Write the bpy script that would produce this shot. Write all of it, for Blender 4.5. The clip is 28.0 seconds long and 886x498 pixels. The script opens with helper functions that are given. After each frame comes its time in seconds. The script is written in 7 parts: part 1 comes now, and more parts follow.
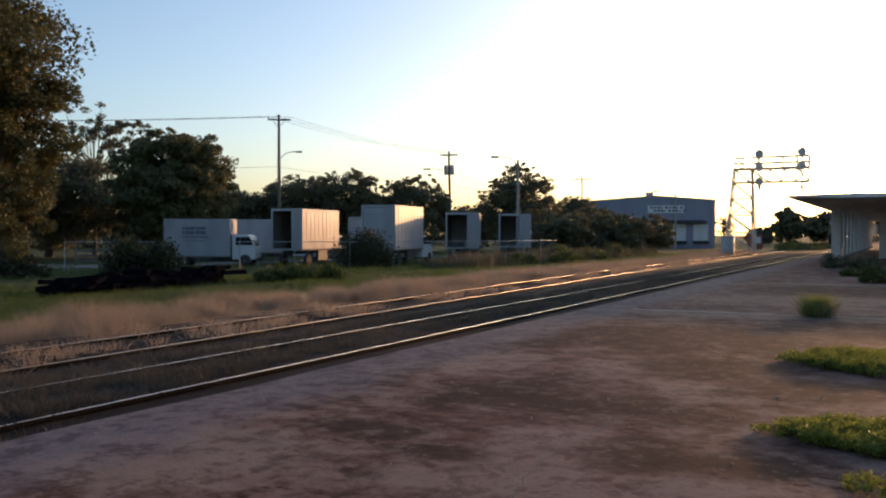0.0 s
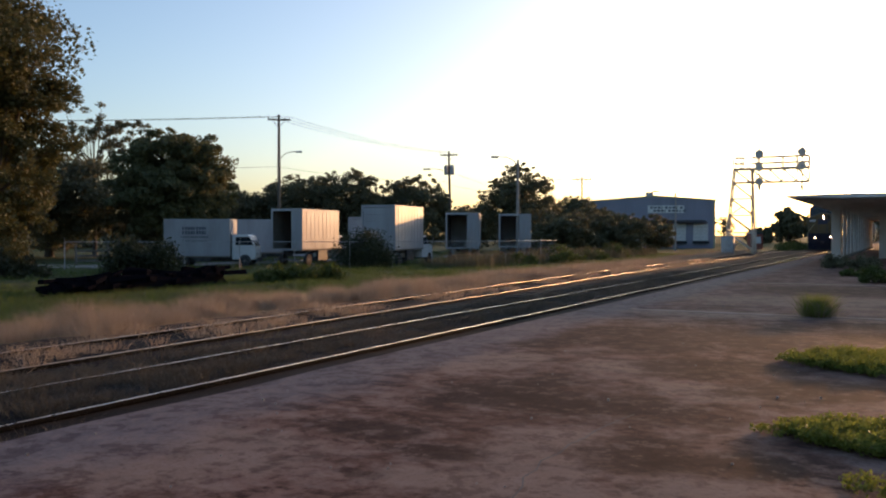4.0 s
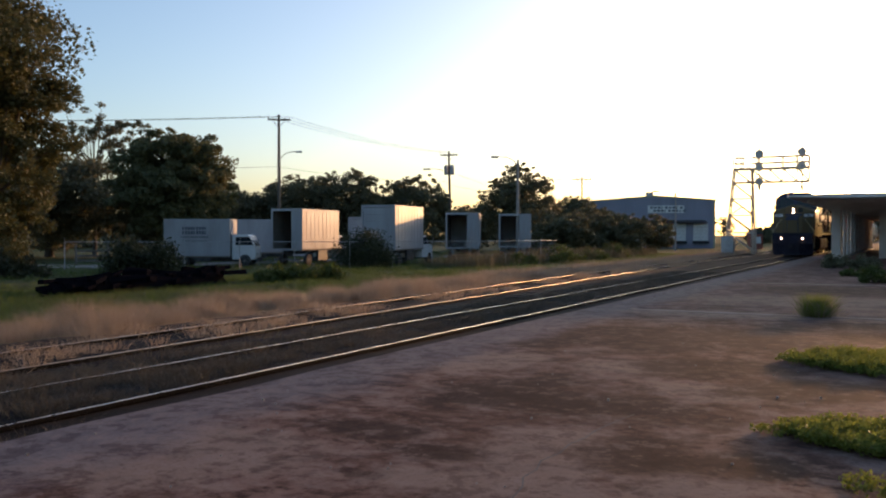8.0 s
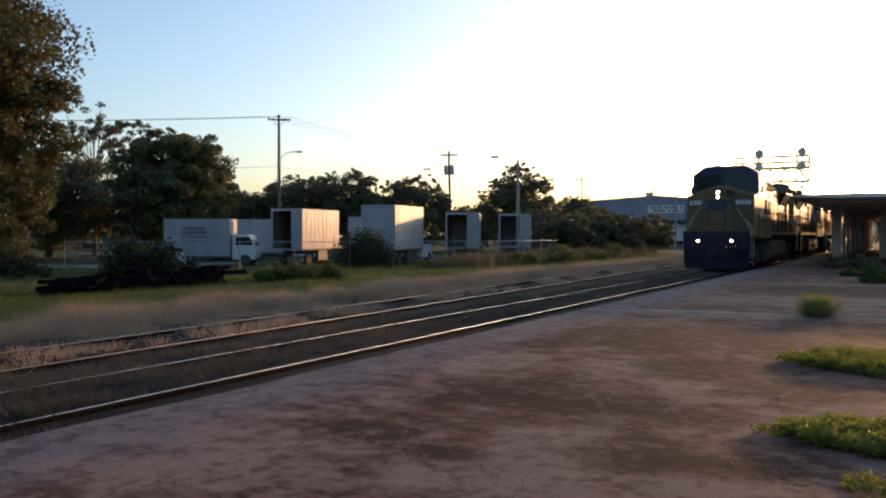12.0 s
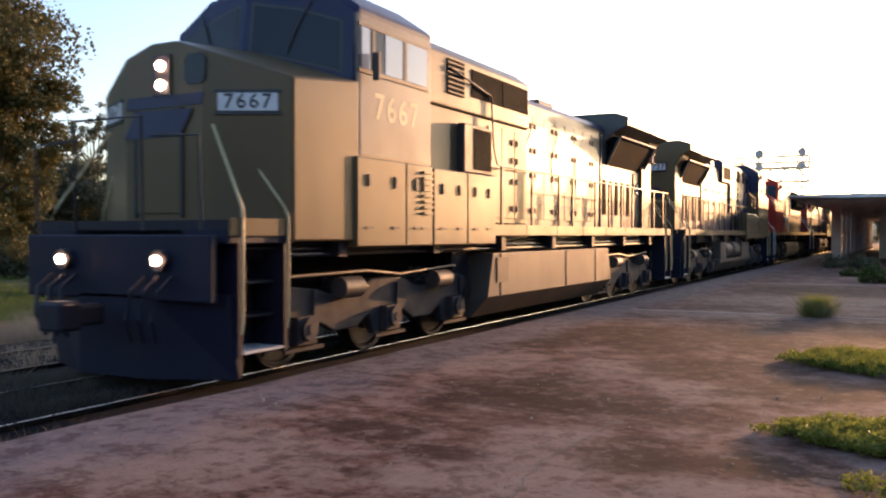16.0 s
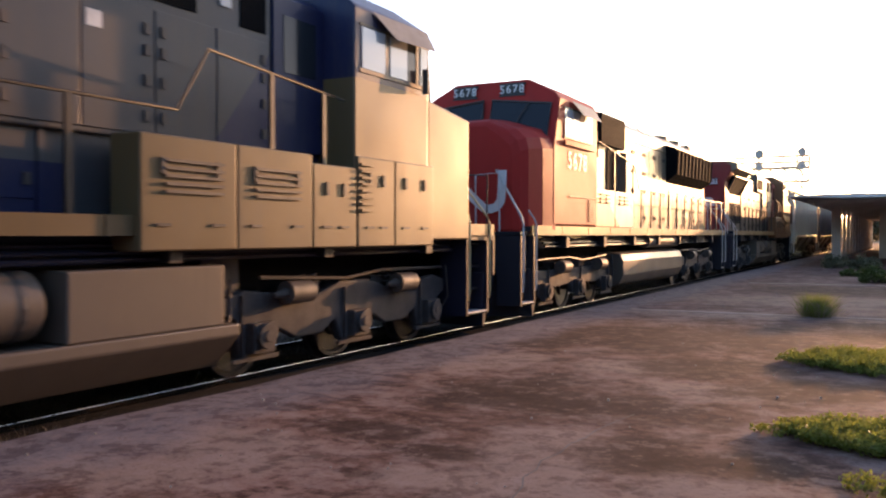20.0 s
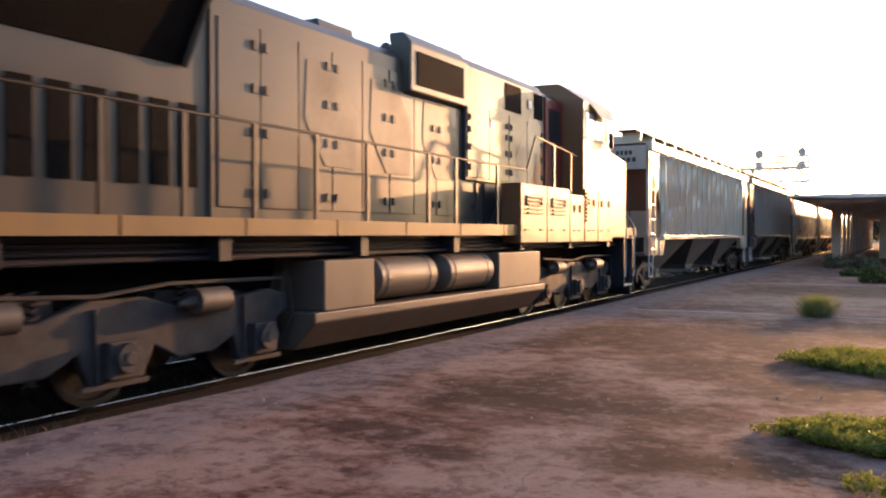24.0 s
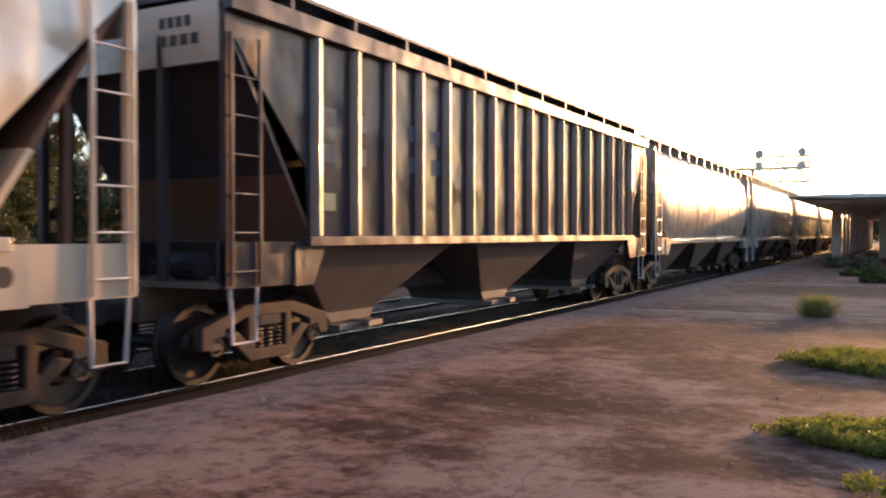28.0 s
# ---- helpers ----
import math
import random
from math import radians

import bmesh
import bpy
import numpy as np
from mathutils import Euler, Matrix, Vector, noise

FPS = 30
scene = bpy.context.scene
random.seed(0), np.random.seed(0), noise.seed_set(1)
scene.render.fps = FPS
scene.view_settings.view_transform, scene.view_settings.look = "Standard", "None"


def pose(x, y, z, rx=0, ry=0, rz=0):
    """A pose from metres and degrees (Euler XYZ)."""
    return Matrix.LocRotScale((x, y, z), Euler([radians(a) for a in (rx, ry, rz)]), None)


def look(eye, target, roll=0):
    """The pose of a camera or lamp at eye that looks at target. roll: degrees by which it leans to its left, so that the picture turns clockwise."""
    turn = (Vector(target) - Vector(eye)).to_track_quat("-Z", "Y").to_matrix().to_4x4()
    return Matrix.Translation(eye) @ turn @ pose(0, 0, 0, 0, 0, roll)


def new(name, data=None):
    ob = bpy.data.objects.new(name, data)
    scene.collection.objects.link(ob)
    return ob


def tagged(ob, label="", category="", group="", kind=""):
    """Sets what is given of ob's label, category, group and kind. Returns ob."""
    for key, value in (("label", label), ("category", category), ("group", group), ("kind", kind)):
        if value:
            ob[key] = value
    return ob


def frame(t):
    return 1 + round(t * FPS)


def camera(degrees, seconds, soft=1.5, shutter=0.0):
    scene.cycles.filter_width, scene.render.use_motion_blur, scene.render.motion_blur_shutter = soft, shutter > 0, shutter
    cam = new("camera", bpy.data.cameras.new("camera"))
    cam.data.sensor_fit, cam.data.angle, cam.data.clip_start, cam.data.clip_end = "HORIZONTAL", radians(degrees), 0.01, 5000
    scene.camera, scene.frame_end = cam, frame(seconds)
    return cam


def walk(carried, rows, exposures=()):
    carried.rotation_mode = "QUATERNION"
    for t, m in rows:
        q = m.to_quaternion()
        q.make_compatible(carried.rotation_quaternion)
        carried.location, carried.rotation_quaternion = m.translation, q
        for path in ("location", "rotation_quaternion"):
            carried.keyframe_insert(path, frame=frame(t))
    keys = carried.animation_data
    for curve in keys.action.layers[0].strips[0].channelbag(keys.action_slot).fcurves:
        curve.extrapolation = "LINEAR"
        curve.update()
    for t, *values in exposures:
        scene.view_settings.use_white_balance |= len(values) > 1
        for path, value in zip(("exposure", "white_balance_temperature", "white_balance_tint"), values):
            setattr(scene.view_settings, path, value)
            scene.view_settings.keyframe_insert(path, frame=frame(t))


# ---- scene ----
cam = camera(54.24, 28.0, soft=2.1, shutter=0.2)
EYE = pose(0, 0, 1.698, 90 - 0.937, 0, 28.156)
EXPOSURES = [(0, -0.09, 7500, 17), (10.5, -0.07, 7500, 17), (12.5, 0.08, 7500, 17), (14.5, 0.44, 7550, 19), (16, 0.78, 7750, 23), (17, 0.97, 7550, 24), (19, 1.08, 7450, 24), (20, 0.88, 7550, 24), (21, 0.73, 7750, 24), (22.5, 0.88, 7850, 24), (24, 1.08, 7800, 23), (25.5, 0.92, 7900, 23), (27, 0.80, 8050, 23), (28, 0.92, 8050, 24)]
walk(cam, [(0, EYE), (28, EYE)], EXPOSURES)

# ---- daylight: a low sun, a little to the right of the track's far end ----
SUN_AZ, SUN_EL = 8.5, 6.5
world = bpy.data.worlds.new("sky")
scene.world = world
world.use_nodes = True
_nt = world.node_tree
_sky = _nt.nodes.new("ShaderNodeTexSky")
_sky.sky_type, _sky.sun_disc = "NISHITA", False
_sky.sun_elevation, _sky.sun_rotation = radians(SUN_EL), radians(SUN_AZ)
_sky.air_density, _sky.dust_density, _sky.ozone_density = 0.9, 2.0, 3.0
_bg = _nt.nodes["Background"]
_bg.inputs["Strength"].default_value = 0.365
_nt.links.new(_sky.outputs[0], _bg.inputs["Color"])
_sun = bpy.data.lights.new("sun", "SUN")
_sun.energy, _sun.angle, _sun.color = 3.3, radians(0.6), (1.0, 0.56, 0.28)
sun = new("sun", _sun)
_d = Vector((math.sin(radians(SUN_AZ)) * math.cos(radians(SUN_EL)), math.cos(radians(SUN_AZ)) * math.cos(radians(SUN_EL)), math.sin(radians(SUN_EL))))
sun.matrix_world = look(_d * 100, (0, 0, 0))


# ---- materials ----
def _nodes(name):
    m = bpy.data.materials.new(name)
    m.use_nodes = True
    nt = m.node_tree
    return m, nt, nt.nodes["Principled BSDF"]


def _noise(nt, vec, scale, detail=4.0, rough=0.6, stretch=None):
    n = nt.nodes.new("ShaderNodeTexNoise")
    n.inputs["Scale"].default_value, n.inputs["Detail"].default_value, n.inputs["Roughness"].default_value = scale, detail, rough
    if stretch:
        mp = nt.nodes.new("ShaderNodeMapping")
        mp.inputs["Scale"].default_value = stretch
        nt.links.new(vec, mp.inputs["Vector"])
        vec = mp.outputs[0]
    nt.links.new(vec, n.inputs["Vector"])
    return n.outputs["Fac"]


def _ramp(nt, fac, lo, hi):
    r = nt.nodes.new("ShaderNodeMapRange")
    r.inputs["From Min"].default_value, r.inputs["From Max"].default_value = lo, hi
    nt.links.new(fac, r.inputs["Value"])
    return r.outputs[0]


def _mix(nt, fac, a, b):
    m = nt.nodes.new("ShaderNodeMix")
    m.data_type = "RGBA"
    for sock, v in ((m.inputs[0], fac), (m.inputs[6], a), (m.inputs[7], b)):
        if isinstance(v, (int, float)):
            sock.default_value = v
        elif isinstance(v, tuple):
            sock.default_value = (*v, 1)
        else:
            nt.links.new(v, sock)
    return m.outputs[2]


def _tint(nt, fac, a, colour):
    """Multiply a by a colour where fac is set."""
    out = _mix(nt, fac, a, colour)
    out.node.blend_type = "MULTIPLY"
    return out


def _math(nt, op, a, b=0.0):
    m = nt.nodes.new("ShaderNodeMath")
    m.operation = op
    for sock, v in ((m.inputs[0], a), (m.inputs[1], b)):
        if isinstance(v, (int, float)):
            sock.default_value = v
        else:
            nt.links.new(v, sock)
    return m.outputs[0]


def _bump(nt, bs, height, strength=0.3, dist=0.01, coat=False):
    b = nt.nodes.new("ShaderNodeBump")
    b.inputs["Strength"].default_value, b.inputs["Distance"].default_value = strength, dist
    nt.links.new(height, b.inputs["Height"])
    nt.links.new(b.outputs[0], bs.inputs["Normal"])
    if coat:
        nt.links.new(b.outputs[0], bs.inputs["Coat Normal"])


def surf(name, col, dirt=None, rough=0.6, metal=0.0, amount=0.35, scale=1.2, grain=30.0, bump=0.15, streak=False, spec=0.5, isl=0.0):
    """A worn surface: a base colour, broad stains, fine grain, relief."""
    m, nt, bs = _nodes(name)
    tc = nt.nodes.new("ShaderNodeTexCoord").outputs["Object"]
    dirt = dirt or tuple(c * 0.45 for c in col)
    big = _noise(nt, tc, scale, 5, 0.65, (1, 1, 0.22) if streak else None)
    fine = _noise(nt, tc, grain, 3, 0.6)
    c = _mix(nt, _math(nt, "MULTIPLY", _ramp(nt, big, 0.42, 0.72), amount * 1.6), col, dirt)
    c = _mix(nt, _math(nt, "MULTIPLY", _ramp(nt, fine, 0.35, 0.75), amount * 0.6), c, tuple(x * 0.62 for x in col))
    if isl:
        g = nt.nodes.new("ShaderNodeObjectInfo").outputs["Random"]
        c = _mix(nt, _math(nt, "MULTIPLY", g, isl), c, tuple(x * 0.5 for x in col))
    nt.links.new(c, bs.inputs["Base Color"])
    nt.links.new(_math(nt, "ADD", _math(nt, "MULTIPLY", big, 0.3), rough - 0.15), bs.inputs["Roughness"])
    bs.inputs["Metallic"].default_value = metal
    bs.inputs["Specular IOR Level"].default_value = spec
    if bump:
        _bump(nt, bs, _math(nt, "ADD", fine, big), bump, 0.012)
    return m


def leafy(name, a, b, trans=0.35, rough=0.55):
    """Leaves or blades: the colour differs from one to the next, light shines through."""
    m, nt, bs = _nodes(name)
    geo = nt.nodes.new("ShaderNodeNewGeometry")
    tc = nt.nodes.new("ShaderNodeTexCoord").outputs["Object"]
    patch = _ramp(nt, _noise(nt, tc, 0.5, 3), 0.35, 0.68)
    c = _mix(nt, _math(nt, "MULTIPLY", _math(nt, "ADD", geo.outputs["Random Per Island"], patch), 0.5), a, b)
    nt.links.new(c, bs.inputs["Base Color"])
    bs.inputs["Roughness"].default_value = rough
    bs.inputs["Specular IOR Level"].default_value = 0.3
    tr = nt.nodes.new("ShaderNodeBsdfTranslucent")
    nt.links.new(c, tr.inputs["Color"])
    mx = nt.nodes.new("ShaderNodeMixShader")
    mx.inputs[0].default_value = trans
    nt.links.new(bs.outputs[0], mx.inputs[1])
    nt.links.new(tr.outputs[0], mx.inputs[2])
    nt.links.new(mx.outputs[0], nt.nodes["Material Output"].inputs["Surface"])
    return m


def glow(name, col, strength):
    m, nt, bs = _nodes(name)
    bs.inputs["Base Color"].default_value = (*col, 1)
    bs.inputs["Emission Color"].default_value = (*col, 1)
    bs.inputs["Emission Strength"].default_value = strength
    return m


def glassy(name, col=(0.02, 0.025, 0.03), rough=0.06, spec=0.22):
    m, nt, bs = _nodes(name)
    bs.inputs["Base Color"].default_value = (*col, 1)
    bs.inputs["Specular IOR Level"].default_value = spec
    tc = nt.nodes.new("ShaderNodeTexCoord").outputs["Object"]
    nt.links.new(_math(nt, "ADD", _math(nt, "MULTIPLY", _noise(nt, tc, 3.0), 0.15), rough), bs.inputs["Roughness"])
    return m


def livery(name, bands, dirt=(0.10, 0.08, 0.06), rough=0.42, amount=0.4, slant=0.0, spec=0.22, dent=0.3, coat=0.12, gloss=1.5):
    """Vehicle paint in level (or slanting) fields: rows of (height up to which, colour)."""
    m, nt, bs = _nodes(name)
    tc = nt.nodes.new("ShaderNodeTexCoord").outputs["Object"]
    sep = nt.nodes.new("ShaderNodeSeparateXYZ")
    nt.links.new(tc, sep.inputs[0])
    lvl = _math(nt, "ADD", sep.outputs[2], _math(nt, "MULTIPLY", sep.outputs[1], slant)) if slant else sep.outputs[2]
    c = bands[0][1]
    for (top, _), (_, nxt) in zip(bands, bands[1:]):
        c = _mix(nt, _math(nt, "GREATER_THAN", lvl, top), c, nxt)
    streaks = _noise(nt, tc, 3.0, 5, 0.7, (1, 1, 0.12))
    big = _noise(nt, tc, 0.7, 5, 0.6)
    fine = _noise(nt, tc, 40.0, 2)
    c = _mix(nt, _math(nt, "MULTIPLY", _ramp(nt, streaks, 0.48, 0.8), amount), c, dirt)
    c = _mix(nt, _math(nt, "MULTIPLY", _ramp(nt, big, 0.45, 0.75), amount * 0.7), c, dirt)
    c = _mix(nt, _math(nt, "MULTIPLY", _ramp(nt, fine, 0.55, 0.8), amount * 0.35), c, dirt)
    nt.links.new(c, bs.inputs["Base Color"])
    nt.links.new(_math(nt, "ADD", _math(nt, "MULTIPLY", big, 0.35), rough - 0.12), bs.inputs["Roughness"])
    _bump(nt, bs, _math(nt, "ADD", _noise(nt, tc, 1.5, 1.5, 0.4), _math(nt, "MULTIPLY", fine, 0.02 if dent > 0.4 else 0.05)), dent, 0.02 + 0.05 * (dent > 0.4), coat > 0)
    bs.inputs["Specular IOR Level"].default_value = spec
    bs.inputs["Coat Weight"].default_value, bs.inputs["Coat Roughness"].default_value = coat, 0.08
    bs.inputs["Coat IOR"].default_value = gloss
    return m


CSX_Y, CSX_G, CSX_B = (0.140, 0.090, 0.040), (0.082, 0.080, 0.078), (0.013, 0.018, 0.060)
M = dict(
    rail=surf("rail_steel", (0.92, 0.91, 0.90), (0.8, 0.77, 0.74), 0.30, 1.0, 0.2, 3, 60, 0.03),
    # rust taken near black: shade put into the colour of the rail flanks
    railside=surf("rail_side_shaded_rust", (0.012, 0.010, 0.009), (0.008, 0.007, 0.006), 0.85, 0.0, 0.4, 4, 50, spec=0.08),
    railrust=surf("rail_rust", (0.66, 0.55, 0.46), (0.42, 0.26, 0.17), 0.32, 0.9, 0.35, 3, 60, 0.03),
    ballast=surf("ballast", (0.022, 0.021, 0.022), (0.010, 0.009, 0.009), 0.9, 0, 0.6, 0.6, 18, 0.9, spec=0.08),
    wood=surf("weathered_wood", (0.16, 0.13, 0.10), (0.06, 0.05, 0.04), 0.8, 0, 0.4, 2, 40, 0.3, streak=True),
    galv=surf("galvanised_steel", (0.42, 0.42, 0.42), (0.22, 0.2, 0.18), 0.5, 0.7, 0.35, 3, 50),
    darksteel=surf("dark_steel", (0.045, 0.045, 0.05), (0.09, 0.07, 0.05), 0.55, 0.3, 0.4, 3, 50),
    blacktarp=surf("black_pile", (0.006, 0.006, 0.009), (0.009, 0.009, 0.011), 0.97, 0, 0.5, 2, 20, 0.6, spec=0.0),
    # truck white with the yard's shade put into it, plus dirt streaks
    white=surf("white_panel", (0.38, 0.38, 0.39), (0.21, 0.19, 0.175), 0.42, 0, 0.35, 0.9, 40, 0.06, streak=True),
    tyre=surf("tyre_rubber", (0.025, 0.025, 0.025), (0.06, 0.055, 0.05), 0.85, 0, 0.4, 5, 60),
    glass=glassy("dark_glass"),
    # opaque panes; the pale base paints in sky seen through the cab
    clear=glassy("skylit_glass", (0.42, 0.46, 0.48), 0.0, 0.9),
    inside=surf("box_inside", (0.20, 0.17, 0.14), None, 0.8),
    ink=surf("ink", (0.12, 0.13, 0.16), None, 0.6, 0, 0.3),
    concrete=surf("concrete", (0.36, 0.33, 0.30), (0.2, 0.17, 0.15), 0.85, 0, 0.5, 0.8, 25, 0.3),
    # station wall and canopy colours raised to carry the glare over them
    render=surf("pale_render_glare", (0.85, 0.82, 0.78), (0.62, 0.58, 0.53), 0.8, 0, 0.3, 0.8, 30, 0.1),
    roof=surf("canopy_paint_glare", (0.82, 0.75, 0.67), (0.58, 0.50, 0.43), 0.7, 0, 0.4, 1, 30),
    post=surf("white_post", (0.70, 0.68, 0.64), (0.3, 0.27, 0.24), 0.6, 0, 0.3, 3, 40),
    shed=surf("metal_siding", (0.25, 0.25, 0.31), (0.15, 0.15, 0.17), 0.5, 0.1, 0.3, 0.4, 30, 0.1, streak=True),
    shedtrim=surf("shed_trim", (0.42, 0.40, 0.26), None, 0.5),
    bark=surf("bark", (0.10, 0.078, 0.058), (0.035, 0.028, 0.022), 0.9, 0, 0.5, 4, 40, 0.8, streak=True),
    leaf_near=leafy("oak_leaves_near", (0.065, 0.075, 0.030), (0.13, 0.112, 0.046)),
    leaf_oak=leafy("oak_leaves", (0.09, 0.105, 0.050), (0.18, 0.165, 0.075)),
    leaf_dark=leafy("dark_leaves", (0.095, 0.10, 0.058), (0.19, 0.168, 0.092)),
    # darker leaf copy, with the yard-side shade put into its colour
    leaf_shade=leafy("shaded_hedge_leaves", (0.030, 0.038, 0.018), (0.065, 0.070, 0.032)),
    leaf_bush=leafy("bush_leaves", (0.05, 0.085, 0.02), (0.12, 0.14, 0.035)),
    grass=leafy("green_grass", (0.065, 0.115, 0.025), (0.16, 0.19, 0.05), 0.45),
    dry=leafy("dry_grass", (0.30, 0.215, 0.15), (0.52, 0.395, 0.285), 0.45),
    weed=leafy("low_weeds", (0.11, 0.155, 0.028), (0.34, 0.345, 0.075), 0.58),
    wallplain=surf("plain_wall", (0.06, 0.052, 0.045), None, 0.85, 0, 0.4, 0.5, 20),
    redwall=surf("red_hut", (0.35, 0.08, 0.05), None, 0.7),
    carsilver=surf("silver_paint", (0.38, 0.39, 0.40), None, 0.3, 0.3, 0.2),
    carwhite=surf("white_paint", (0.70, 0.70, 0.69), None, 0.3, 0, 0.2),
    red_lens=glow("tail_lens", (0.35, 0.02, 0.015), 0.15),
    lens=surf("lamp_lens", (0.55, 0.55, 0.52), None, 0.2),
)


# ---- mesh helpers ----
class Shape:
    """Collects faces of simple solids for one mesh."""

    def __init__(self):
        self.v, self.f = [], []

    def add(self, vs, fs):
        n = len(self.v)
        self.v += [tuple(p) for p in vs]
        self.f += [tuple(i + n for i in q) for q in fs]
        return self

    def box(self, x0, x1, y0, y1, z0, z1):
        vs = [(x, y, z) for z in (z0, z1) for y in (y0, y1) for x in (x0, x1)]
        return self.add(vs, [(0, 2, 3, 1), (4, 5, 7, 6), (0, 1, 5, 4), (2, 6, 7, 3), (0, 4, 6, 2), (1, 3, 7, 5)])

    def prism(self, pts, axis, a, b):
        """A profile drawn out along an axis from a to b (x: points are y, z; y: x, z; z: x, y)."""
        put = {"x": lambda p, t: (t, p[0], p[1]), "y": lambda p, t: (p[0], t, p[1]), "z": lambda p, t: (p[0], p[1], t)}[axis]
        n = len(pts)
        vs = [put(p, a) for p in pts] + [put(p, b) for p in pts]
        return self.add(vs, [tuple(range(n)), tuple(range(2 * n - 1, n - 1, -1))] + [(i, i + n, (i + 1) % n + n, (i + 1) % n) for i in range(n)])

    def cyl(self, p, q, r, n=12, r2=None):
        p, q = Vector(p), Vector(q)
        r2 = r if r2 is None else r2
        w = (q - p).normalized()
        u = w.orthogonal().normalized()
        s = w.cross(u)
        vs = []
        for c, rad in ((p, r), (q, r2)):
            vs += [c + (u * math.cos(2 * math.pi * i / n) + s * math.sin(2 * math.pi * i / n)) * rad for i in range(n)]
        return self.add(vs, [tuple(range(n - 1, -1, -1)), tuple(range(n, 2 * n))] + [(i, (i + 1) % n, (i + 1) % n + n, i + n) for i in range(n)])

    def tube(self, pts, r, n=6):
        pts = [Vector(p) for p in pts]
        vs = []
        for i, p in enumerate(pts):
            w = (pts[min(i + 1, len(pts) - 1)] - pts[max(i - 1, 0)]).normalized()
            u = w.cross(Vector((0.31, 0.17, 0.93))).normalized()
            s = w.cross(u)
            rad = r[i] if isinstance(r, (list, tuple)) else r
            vs += [p + (u * math.cos(2 * math.pi * k / n) + s * math.sin(2 * math.pi * k / n)) * rad for k in range(n)]
        m = len(pts)
        fs = [(j * n + k, j * n + (k + 1) % n, (j + 1) * n + (k + 1) % n, (j + 1) * n + k) for j in range(m - 1) for k in range(n)]
        return self.add(vs, fs + [tuple(range(n - 1, -1, -1)), tuple(range((m - 1) * n, m * n))])

    def loft(self, rings):
        n = len(rings[0])
        vs = [p for ring in rings for p in ring]
        fs = [(j * n + k, j * n + (k + 1) % n, (j + 1) * n + (k + 1) % n, (j + 1) * n + k) for j in range(len(rings) - 1) for k in range(n)]
        return self.add(vs, fs + [tuple(range(n - 1, -1, -1)), tuple(range((len(rings) - 1) * n, len(rings) * n))])


def part(name, shape, material, parent=None, label="", bevel=0.0, smooth=False):
    """One mesh object, under a thing or a part."""
    me = shape if isinstance(shape, bpy.types.Mesh) else bpy.data.meshes.new(name)
    if me is not shape:
        me.from_pydata(shape.v, [], shape.f)
        bm = bmesh.new()
        bm.from_mesh(me)
        bmesh.ops.recalc_face_normals(bm, faces=bm.faces)
        bm.to_mesh(me)
        bm.free()
        if smooth:
            me.polygons.foreach_set("use_smooth", [True] * len(me.polygons))
            me.set_sharp_from_angle(angle=radians(35))
    if not me.materials:
        me.materials.append(material)
    ob = new(name, me)
    if parent:
        ob.parent = parent
    if bevel:
        b = ob.modifiers.new("edge", "BEVEL")
        b.width, b.segments, b.limit_method, b.angle_limit = bevel, 2, "ANGLE", radians(40)
    if label:
        ob["label"] = label
    return ob


def empty(name, m, label, category, group="", kind=""):
    ob = new(name)
    ob.matrix_basis = m
    ob.empty_display_size = 0.3
    return tagged(ob, label, category, group, kind)


def cloud(name, verts, faces, material, parent=None):
    me = bpy.data.meshes.new(name)
    me.from_pydata(verts, [], faces)
    me.materials.append(material)
    ob = new(name, me)
    if parent:
        ob.parent = parent
    return ob


def text(name, body, size, m, material, parent, depth=0.004, spacing=1.0):
    """Lettering, each character a thin mesh of its own."""
    for i, ch in enumerate(body):
        cu = bpy.data.curves.new(name, "FONT")
        cu.body, cu.size, cu.align_x, cu.align_y, cu.extrude, cu.resolution_u = ch, size, "CENTER", "CENTER", depth, 3
        cu.offset = size * 0.012
        tmp = bpy.data.objects.new(name, cu)
        scene.collection.objects.link(tmp)
        me = bpy.data.meshes.new_from_object(tmp.evaluated_get(bpy.context.evaluated_depsgraph_get()))
        bpy.data.objects.remove(tmp)
        me.transform(m @ pose((i - (len(body) - 1) / 2) * size * 0.56 * spacing, 0, 0))
        me.materials.clear()
        me.materials.append(material)
        new(name, me).parent = parent


# ---- ground, platform, tracks ----
def ground_material():
    m, nt, bs = _nodes("rough_ground")
    tc = nt.nodes.new("ShaderNodeTexCoord").outputs["Object"]
    big = _noise(nt, tc, 0.12, 5)
    mid = _noise(nt, tc, 1.3, 5, 0.7)
    fine = _noise(nt, tc, 22, 4, 0.7)
    c = _mix(nt, _ramp(nt, big, 0.4, 0.62), (0.058, 0.085, 0.026), (0.11, 0.11, 0.045))
    c = _mix(nt, _ramp(nt, mid, 0.5, 0.75), c, (0.030, 0.040, 0.016))
    c = _mix(nt, _math(nt, "MULTIPLY", _ramp(nt, fine, 0.4, 0.75), 0.5), c, (0.13, 0.11, 0.06))
    nt.links.new(c, bs.inputs["Base Color"])
    bs.inputs["Roughness"].default_value = 0.95
    bs.inputs["Specular IOR Level"].default_value = 0.1
    _bump(nt, bs, _math(nt, "ADD", fine, mid), 0.9, 0.06)
    return m


